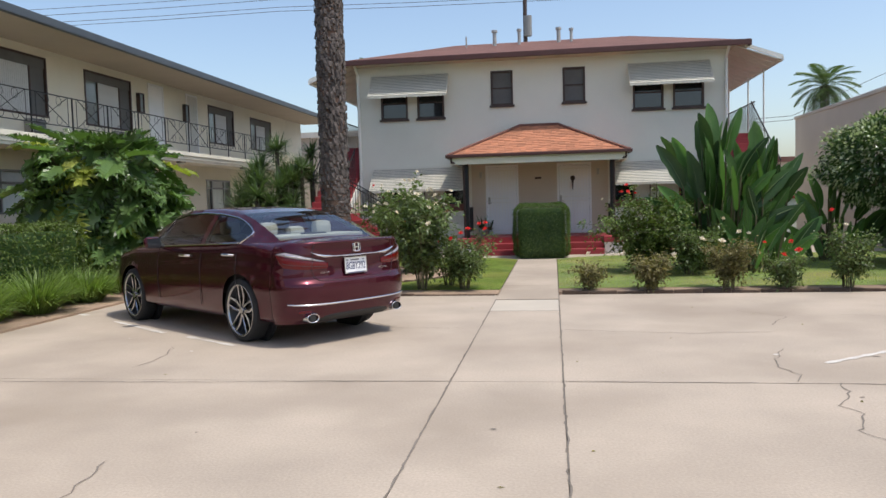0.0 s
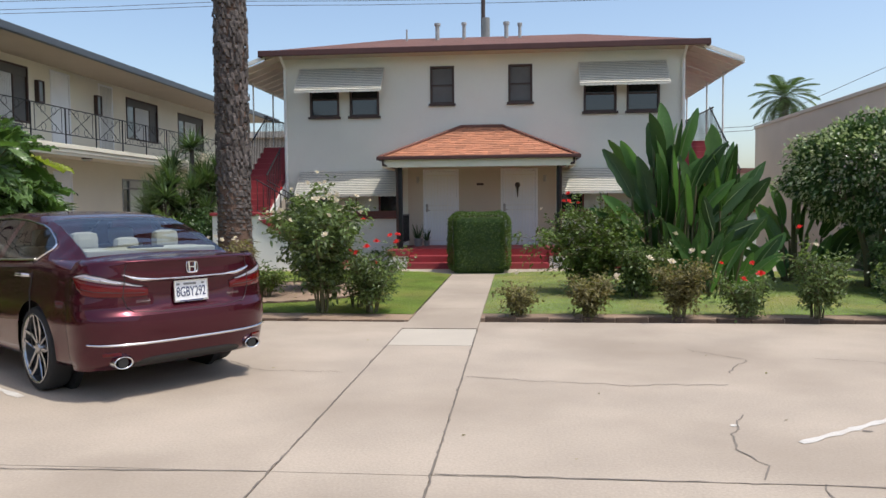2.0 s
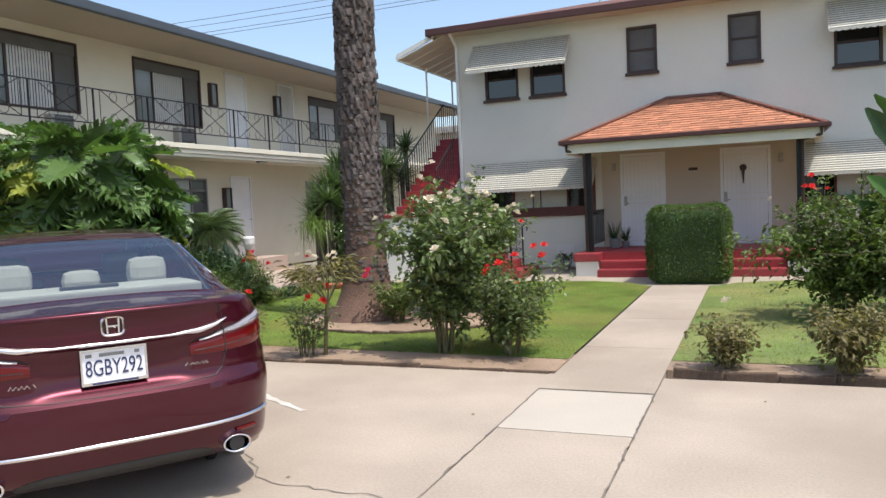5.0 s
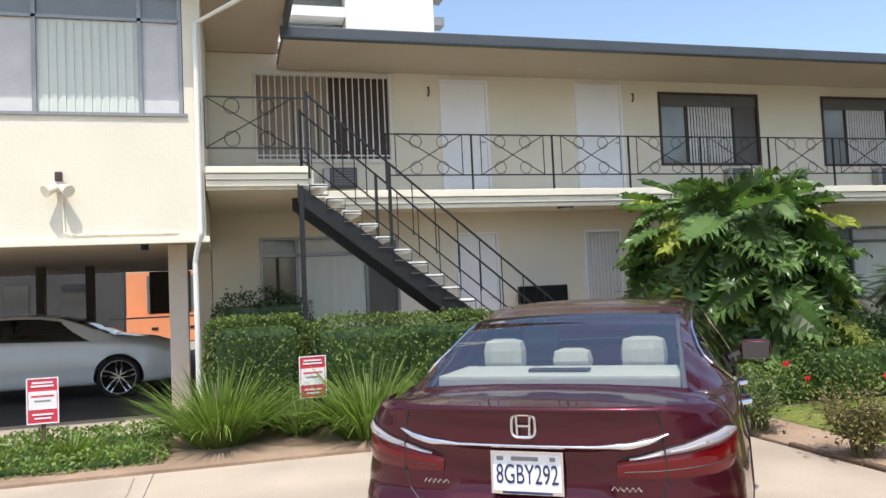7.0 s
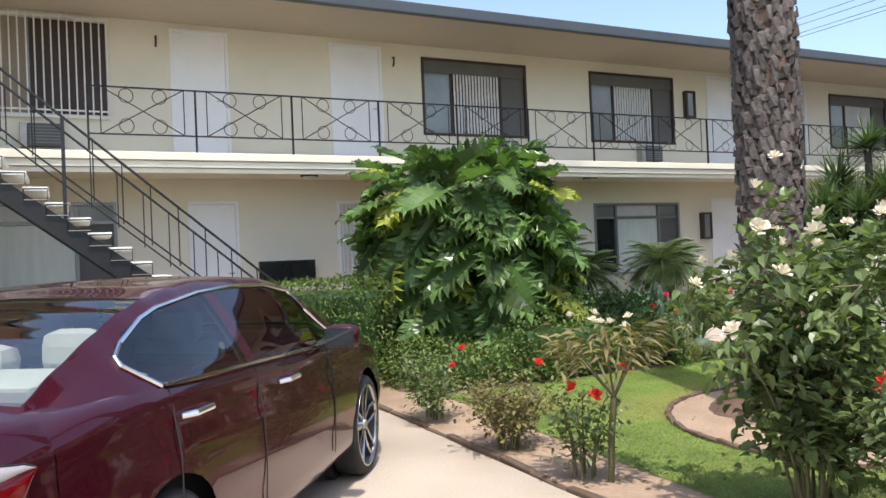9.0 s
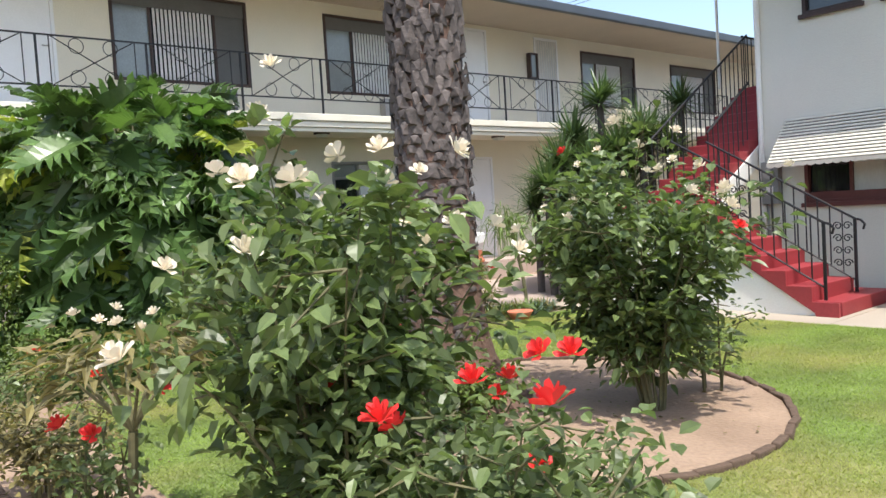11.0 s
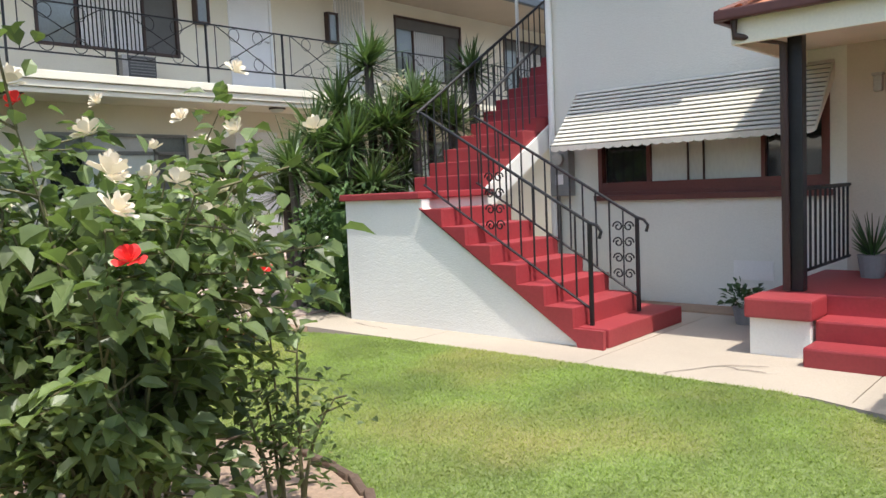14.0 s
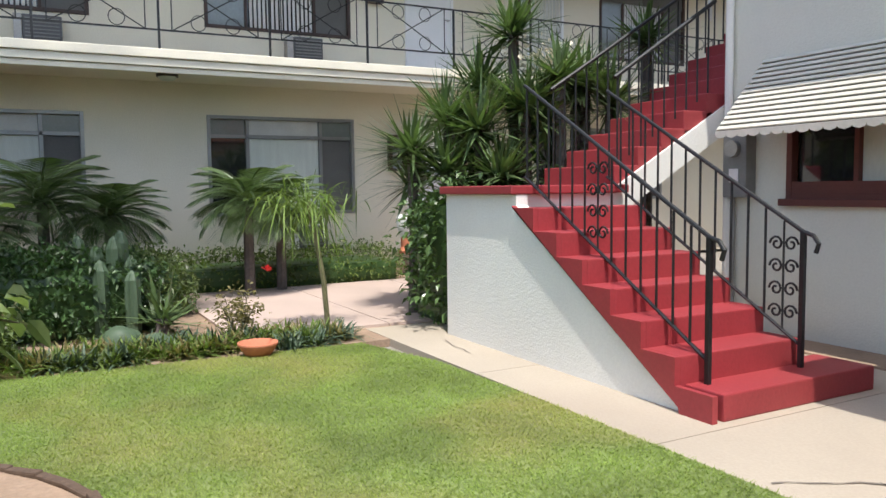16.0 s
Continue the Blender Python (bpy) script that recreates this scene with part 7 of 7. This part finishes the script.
# ---- hedges and leafy masses ----
def leafy_box(name, x0, x1, y0, y1, z0, z1, n, leaf, material, label, seed, wob=.06, core=True, category="hedge", rounded=.12):
    rnd = np.random.default_rng(seed)
    p = thing(name, label, category)
    # Solid core in dark leaf colour stands in for shade behind the leaves.
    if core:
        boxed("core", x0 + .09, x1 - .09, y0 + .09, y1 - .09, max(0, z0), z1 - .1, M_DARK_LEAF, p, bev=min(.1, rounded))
    sx, sy, sz = x1 - x0, y1 - y0, z1 - z0
    areas = np.array([sx * sy, sx * sz, sx * sz, sy * sz, sy * sz])
    face = rnd.choice(5, n, p=areas / areas.sum())
    u, w = rnd.random(n), rnd.random(n)
    P = np.zeros((n, 3))
    N = np.zeros((n, 3))
    for k, (ax, ay, az, nn) in enumerate(((u, w, 1, (0, 0, 1)), (u, 0, w, (0, -1, 0)), (u, 1, w, (0, 1, 0)), (0, u, w, (-1, 0, 0)), (1, u, w, (1, 0, 0)))):
        s = face == k
        P[s] = np.stack([np.broadcast_to(q, n)[s] for q in (ax, ay, az)], 1)
        N[s] = nn
    P = np.array([x0, y0, z0]) + P * np.array([sx, sy, sz])
    c = np.array([(x0 + x1) / 2, (y0 + y1) / 2, (z0 + z1) / 2])
    half = np.array([sx, sy, sz]) / 2
    q = (P - c)
    lim = half - rounded
    inner = np.clip(q, -lim, lim)
    inner[:, 2] = np.maximum(inner[:, 2], -half[2]) if z0 <= .05 else inner[:, 2]
    dd = q - inner
    ln = np.linalg.norm(dd, axis=1, keepdims=True) + 1e-9
    q = inner + dd / ln * np.minimum(ln, rounded)
    P = c + q
    bump = np.array([noise.noise(Vector(t * 1.7)) + .5 * noise.noise(Vector(t * 4.5)) for t in P])[:, None]
    P = P + N * bump * wob * 1.6 + rnd.normal(0, wob * .35, (n, 3))
    P[:, 2] = np.maximum(P[:, 2], .02)
    v, f = leaf_cloud(P, N * .7 + rnd.normal(0, .75, (n, 3)), rnd.uniform(.6, 1.3, n) * leaf, rnd.uniform(.5, .9, n) * leaf * .8, rnd)
    raw("foliage", v, f, material, p, kind="stuff")
    return p


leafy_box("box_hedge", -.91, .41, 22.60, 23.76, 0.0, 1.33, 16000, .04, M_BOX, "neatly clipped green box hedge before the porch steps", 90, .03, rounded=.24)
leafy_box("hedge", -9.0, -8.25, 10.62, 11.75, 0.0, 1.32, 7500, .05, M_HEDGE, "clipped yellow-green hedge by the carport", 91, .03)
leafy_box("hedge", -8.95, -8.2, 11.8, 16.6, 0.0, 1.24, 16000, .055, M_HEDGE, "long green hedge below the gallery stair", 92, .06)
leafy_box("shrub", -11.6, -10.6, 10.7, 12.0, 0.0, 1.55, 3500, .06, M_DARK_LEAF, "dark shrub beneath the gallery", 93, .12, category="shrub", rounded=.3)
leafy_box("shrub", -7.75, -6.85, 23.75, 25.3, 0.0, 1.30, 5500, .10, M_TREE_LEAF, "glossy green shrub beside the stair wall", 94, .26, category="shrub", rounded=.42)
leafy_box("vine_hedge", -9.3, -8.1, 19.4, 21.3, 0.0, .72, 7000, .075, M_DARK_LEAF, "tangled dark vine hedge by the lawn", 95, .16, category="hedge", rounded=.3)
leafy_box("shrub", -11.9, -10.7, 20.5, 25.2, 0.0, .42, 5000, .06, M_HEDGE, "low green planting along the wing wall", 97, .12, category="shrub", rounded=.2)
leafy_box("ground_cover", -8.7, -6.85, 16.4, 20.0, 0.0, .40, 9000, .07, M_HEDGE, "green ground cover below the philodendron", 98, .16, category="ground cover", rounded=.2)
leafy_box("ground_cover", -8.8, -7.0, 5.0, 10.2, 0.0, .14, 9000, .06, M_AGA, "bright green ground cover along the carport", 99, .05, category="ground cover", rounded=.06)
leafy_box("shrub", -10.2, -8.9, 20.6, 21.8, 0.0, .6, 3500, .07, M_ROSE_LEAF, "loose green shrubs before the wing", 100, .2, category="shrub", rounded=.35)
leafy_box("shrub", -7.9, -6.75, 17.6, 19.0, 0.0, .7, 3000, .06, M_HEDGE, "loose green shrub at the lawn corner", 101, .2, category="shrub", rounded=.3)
# round glossy tree on the east side
TX, TY = 6.75, 19.9
tree = thing("tree", "round-headed tree with glossy green leaves on slim trunks", "tree", pose(TX, TY, 0))
bm = B()
rg = random.Random(110)
tips = []
for k, (fx, fy) in enumerate(((-.12, 0), (.1, .05), (.02, -.1))):
    fork = Vector((fx * 2.6, fy * 2, 1.15 + .1 * k))
    pipe(bm, [(fx, fy, 0), (fx * 1.3, fy * 1.2, .6), tuple(fork)], .055, 8)
    for i in range(7):
        a = i * 2.4 + k
        t = Vector((math.cos(a) * rg.uniform(.5, 1.05), math.sin(a) * rg.uniform(.5, 1.0), rg.uniform(1.6, 2.5)))
        m_ = fork.lerp(t, .5) + Vector((0, 0, .12))
        rod(bm, fork, m_, .032, .02, 6)
        rod(bm, m_, t, .02, .008, 6)
part("trunk", bm, M_STEM, tree)
rnd = np.random.default_rng(111)


def crown_points(n, lo, hi):
    d = rnd.normal(0, 1, (n, 3))
    d /= np.linalg.norm(d, axis=1, keepdims=True)
    lump = np.array([1 + .20 * noise.noise(Vector(q * 2.3)) + .10 * noise.noise(Vector(q * 5.5)) for q in d])[:, None]
    r = rnd.uniform(lo, hi, (n, 1)) * lump
    return np.array([0, 0, 2.03]) + d * r * np.array([1.42, 1.35, .92]), d


P, D = crown_points(15000, .72, 1.0)
v, f = leaf_cloud(P, D * .8 + rnd.normal(0, .6, P.shape) - np.array([0, 0, .35]), rnd.uniform(.07, .14, len(P)), rnd.uniform(.04, .065, len(P)), rnd)
raw("crown", v, f, M_TREE_LEAF, tree, kind="stuff")
# Pale outer leaves carry the crown's glints and white specks as colour.
P, D = crown_points(3200, .96, 1.05)
v, f = leaf_cloud(P, D * .8 + rnd.normal(0, .6, P.shape), rnd.uniform(.06, .11, len(P)), .05, rnd)
raw("new_growth", v, f, M_PALE_LEAF, tree, "pale leaves for glints and white specks", kind="stuff")
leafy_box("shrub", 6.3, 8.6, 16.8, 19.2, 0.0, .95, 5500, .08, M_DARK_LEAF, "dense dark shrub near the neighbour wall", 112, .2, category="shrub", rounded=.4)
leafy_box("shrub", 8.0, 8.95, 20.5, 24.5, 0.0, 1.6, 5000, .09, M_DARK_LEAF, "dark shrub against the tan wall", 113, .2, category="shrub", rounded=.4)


# ---- paddle-leaved giant bird of paradise ----
def paddle_plant(x, y, n, h, spread, label, seed):
    rg = random.Random(seed)
    p = thing("paddle_plant", label, "plant", pose(x, y, 0))
    V, F = [], []
    bm, ribs = B(), B()
    for i in range(n):
        a = i * 2.4 + rg.uniform(-.3, .3)
        k = rg.random()
        top_h = h * (1.0 - .25 * k) * (rg.uniform(.30, .62) if i % 2 == 0 else rg.uniform(.70, 1.0))
        out = Vector((math.cos(a), math.sin(a) * .8, 0))
        foot = out * k * spread * .55
        L = rg.uniform(.75, 1.15) * (.55 + .45 * h / 3.3)
        W = L * rg.uniform(.27, .36)
        tip_dir = (out * (.08 + (.34 if i % 2 else .6) * k) + Vector((rg.gauss(0, .24), rg.gauss(0, .24), 1))).normalized()
        start = foot + out * spread * k * .18 + Vector((0, 0, max(.12, top_h - L * .93)))
        rod(bm, foot, start, .028, .018, 6)
        side = tip_dir.cross(Vector((math.cos(a + 1.3), math.sin(a + 1.3), .2))).normalized()
        up = side.cross(tip_dir).normalized()
        b = len(V)
        S, rg_b = 9, rg.uniform(.2, 1.5)
        last = None
        for j in range(S + 1):
            t = j / S
            c = start + tip_dir * L * t + (out * .28 - Vector((0, 0, .12))) * L * t * t * (.1 + k * rg_b)
            w = W * .5 * math.sin(math.pi * min(1, .07 + t * .92)) ** .6
            if last is not None and j < S:
                rod(ribs, last - up * .004, c - up * .004, .011 * (1 - t * .7), .010 * (1 - t * .75), 4)
            last = c
            rag = 1 - (.28 * rg.random() if 1 < j < S else 0)
            V += [tuple(c - side * w * rag + up * w * .35), tuple(c), tuple(c + side * w + up * w * .35)]
            if j:
                q = b + 3 * j
                F += [(q - 3, q - 2, q + 1, q), (q - 2, q - 1, q + 2, q + 1)]
    part("stalk", bm, M_STEM, p)
    part("midrib", ribs, M_RIB, p, "pale midribs", kind="stuff")
    raw("foliage", V, F, M_BANANA, p, smooth=True, kind="stuff")


paddle_plant(3.15, 19.5, 74, 3.45, 1.0, "large clump of upright glossy paddle leaves", 120)
paddle_plant(3.95, 19.6, 44, 3.0, .8, "clump of broad paddle leaves", 121)
paddle_plant(5.75, 20.9, 30, 2.1, 1.0, "dark paddle-leaved plant by the stair", 122)
paddle_plant(3.6, 18.9, 30, 1.7, 1.2, "young paddle-leaved plant at the foot of the clump", 123)


# ---- strap-leaved clumps along the drive ----
def clump(x, y, r, h, n, seed, material=None, label="arching clump of strap-leaved green grass"):
    rnd = np.random.default_rng(seed)
    p = thing("grass_clump", label, "ornamental grass", pose(x, y, .02), "grass clumps")
    a = rnd.uniform(0, math.tau, n)
    k = np.sqrt(rnd.random(n))
    d = np.stack([np.cos(a) * k * .85, np.sin(a) * k * .85, np.full(n, .9)], 1)
    base = np.stack([np.cos(a) * k * r * .3, np.sin(a) * k * r * .3, np.zeros(n)], 1)
    v, f = strap_cloud(base, d, rnd.uniform(.75, 1.2, n) * h * 1.25, rnd.uniform(.014, .026, n), rnd, rnd.uniform(.2, .6, n), 5)
    v[:, 2] = np.maximum(v[:, 2], .0)
    raw("tuft", v, f, material or M_AGA, p, kind="stuff")


for i, (x, y, r, h) in enumerate(((-7.75, 10.75, .95, .9), (-7.4, 12.3, .95, .88), (-7.7, 13.3, .6, .7), (-7.3, 14.0, .6, .66), (-7.75, 14.7, .6, .66), (-7.35, 15.3, .6, .6), (-7.7, 9.3, .5, .3), (-7.9, 11.6, .45, .5), (-7.4, 13.2, .4, .5), (-7.8, 15.6, .5, .6))):
    clump(x, y, r, h, 800 if h > .5 else 260, 130 + i)

# ---- small palms, cactus, succulents and pots by the wing ----
for i, (x, y, h, s) in enumerate(((-10.3, 20.45, 1.25, .95), (-10.4, 21.15, 1.05, .8), (-10.2, 22.75, 1.2, .85), (-10.5, 23.25, 1.1, .8), (-9.6, 19.7, .9, .9))):
    pp = thing("pygmy_palm", "small feathery palm beside the wing wall", "palm", pose(x, y, 0))
    part("trunk", rod(B(), (0, 0, 0), (0, 0, h), .07, .06, 9), M_BARK, pp)
    palm_crown(pp, h, 34, s * .9, .36, np.random.default_rng(150 + i), M_YUCCA, 26, -30, 75, .016, .55)
sap = thing("sapling", "thin leaning sapling with a feathery green top", "sapling", pose(-7.3, 22.75, 0))
part("trunk", pipe(B(), [(0, 0, 0), (-.05, -.02, .5), (-.12, -.08, 1.0), (-.16, -.12, 1.25)], .026, 7), M_STEM, sap)
rnd = np.random.default_rng(160)
d = rnd.normal(0, 1, (260, 3))
d[:, 2] += .1
v, f = strap_cloud(np.tile([-.16, -.12, 1.25], (260, 1)) + rnd.normal(0, .12, (260, 3)) * np.array([1, 1.6, .7]), d, rnd.uniform(.2, .45, 260), .016, rnd, .5, 3)
raw("foliage", v, f, M_AGA, sap, kind="stuff")
cac = thing("cactus", "cluster of tall ribbed columnar cacti", "cactus", pose(-8.4, 21.0, 0))
rg = random.Random(170)
for i in range(9):
    a, rr, h = i * 2.4, .08 + .035 * i, rg.uniform(.6, 1.0)
    bm = B()
    rows = []
    for z, k in ((0, .9), (h * .5, 1.0), (h * .9, .95), (h, .5), (h + .03, .05)):
        rows.append([bm.verts.new((math.cos(a) * rr + .065 * k * (1 + .18 * (j % 2)) * math.cos(j * math.tau / 16), math.sin(a) * rr + .065 * k * (1 + .18 * (j % 2)) * math.sin(j * math.tau / 16), z)) for j in range(16)])
    for p_, q_ in zip(rows[:-1], rows[1:]):
        for j in range(16):
            bm.faces.new((p_[j], p_[(j + 1) % 16], q_[(j + 1) % 16], q_[j]))
    part("column", bm, M_CACTUS, cac)
for i in range(44):
    f = i / 43
    x, y = -6.85 - .35 * math.sin(i * 1.7) ** 2 + rg.uniform(-.1, .1), 19.9 + 2.85 * f
    rnd = np.random.default_rng(180 + i)
    s = thing("succulent", "low spiky succulent in the lawn border", "succulent", pose(x, y, .02), "border succulents")
    n = 110
    d = rnd.normal(0, 1, (n, 3))
    d[:, 2] = np.abs(d[:, 2]) + .25
    v, fc = strap_cloud(rnd.normal(0, .05, (n, 3)) * np.array([1, 1, 0]), d, rnd.uniform(.14, .32, n), .024, rnd, .35, 3)
    raw("leaves", v, fc, (M_AGA, M_HEDGE, M_DRY, M_CACTUS)[i % 4], s, kind="stuff")
rosette(-7.95, 21.35, .12, .42, 40, 210, label="young yellow-green yucca in the border")
for x, y, r in ((-7.45, 20.95, .17), (-7.25, 21.2, .13)):
    st = thing("garden_boulder", "rounded grey-green boulder in the border", "rock", pose(x, y, r * .5))
    bm = B()
    bmesh.ops.create_icosphere(bm, subdivisions=3, radius=r)
    for v in bm.verts:
        v.co *= 1 + .18 * noise.noise(v.co * 9)
        v.co.z *= .8
    part("stone", bm, M_CACTUS, st, smooth=True)
pot = thing("bowl_planter", "shallow terracotta bowl at the lawn edge", "pot", pose(-6.62, 21.9, .02))
part("bowl", lathe(B(), [(.02, 0), (.10, .0), (.16, .09), (.165, .11), (.15, .11), (.12, .06), (.01, .06)], 24, "z"), M_TERRA, pot, smooth=True)
urn = thing("pedestal_pot", "white and tan pedestal pot near the door", "pot", pose(-11.2, 25.45, .36))
part("base", lathe(B(), [(.12, 0), (.13, .04), (.09, .10), (.09, .25)], 18, "z"), M_TERRA, urn)
part("bowl", lathe(B(), [(.09, .25), (.15, .40), (.16, .55), (.12, .60), (.02, .60)], 18, "z"), M_WHITE, urn)
sh_ = thing("potted_plant", "small dark plant in a pot by the porch", "pot plant", pose(-2.95, 25.3, .012))
part("pot", rod(B(), (0, 0, 0), (0, 0, .16), .08, .11, 14), M_METER, sh_)
rnd = np.random.default_rng(230)
d = rnd.normal(0, 1, (120, 3))
d[:, 2] = np.abs(d[:, 2])
v, f = leaf_cloud(np.tile([0, 0, .18], (120, 1)) + d * .08, d, .08, .05, rnd)
raw("foliage", v, f, M_DARK_LEAF, sh_, kind="stuff")


# ---- grass blades on the lawns, fallen leaves ----
def inside_poly(x, y, poly):
    c = np.zeros(len(x), bool)
    for (ax, ay), (bx, by) in zip(poly, poly[1:] + poly[:1]):
        hit = ((ay > y) != (by > y)) & (x < (bx - ax) * (y - ay) / (by - ay + 1e-12) + ax)
        c ^= hit
    return c


def turf(poly, n, seed, label):
    rnd = np.random.default_rng(seed)
    xs, ys = [p[0] for p in poly], [p[1] for p in poly]
    x, y = rnd.uniform(min(xs), max(xs), n), rnd.uniform(min(ys), max(ys), n)
    ok = inside_poly(x, y, poly) & (np.hypot(x + 3.55, y - 18.95) > 1.62)
    x, y = x[ok], y[ok]
    k = len(x)
    a, t = rnd.uniform(0, math.tau, k), rnd.uniform(.9, 2.2, k)
    h, w = rnd.uniform(.008, .020, k), rnd.uniform(.002, .004, k)
    base = np.stack([x, y, np.full(k, .024)], 1)
    side = np.stack([np.cos(a), np.sin(a), np.zeros(k)], 1) * w[:, None]
    tip = base + np.stack([-np.sin(a) * h * t, np.cos(a) * h * t, h], 1)
    v = np.stack([base - side, base + side, tip], 1).reshape(-1, 3)
    f = np.arange(k * 3).reshape(-1, 3)
    raw("turf", v, f, M_BLADE, None, label, kind="stuff", category="grass")


turf(LAWN_L, 420000, 300, "short mown grass blades of the lawn")
turf(LAWN_R, 130000, 301, "short mown grass blades beside the walk")
rnd = np.random.default_rng(310)
n = 500
P = np.stack([rnd.uniform(-6.7, -.9, n), rnd.uniform(15.85, 16.7, n), np.full(n, .04)], 1)
P[:260] = np.stack([-3.55 + rnd.normal(0, .8, 260), 18.95 + rnd.normal(0, .8, 260), np.full(260, .045)], 1)
P[260:300] = np.stack([rnd.uniform(-6, 5, 40), rnd.uniform(6, 15.5, 40), np.full(40, .006)], 1)
v, f = leaf_cloud(P, rnd.normal(0, 1, (n, 3)) * np.array([1, 1, .05]), rnd.uniform(.02, .05, n), .02, rnd, .1, 0)
raw("fallen_leaves", v, f, M_DRY, None, "dry fallen leaves and petals on soil and concrete", kind="stuff", category="leaf litter")
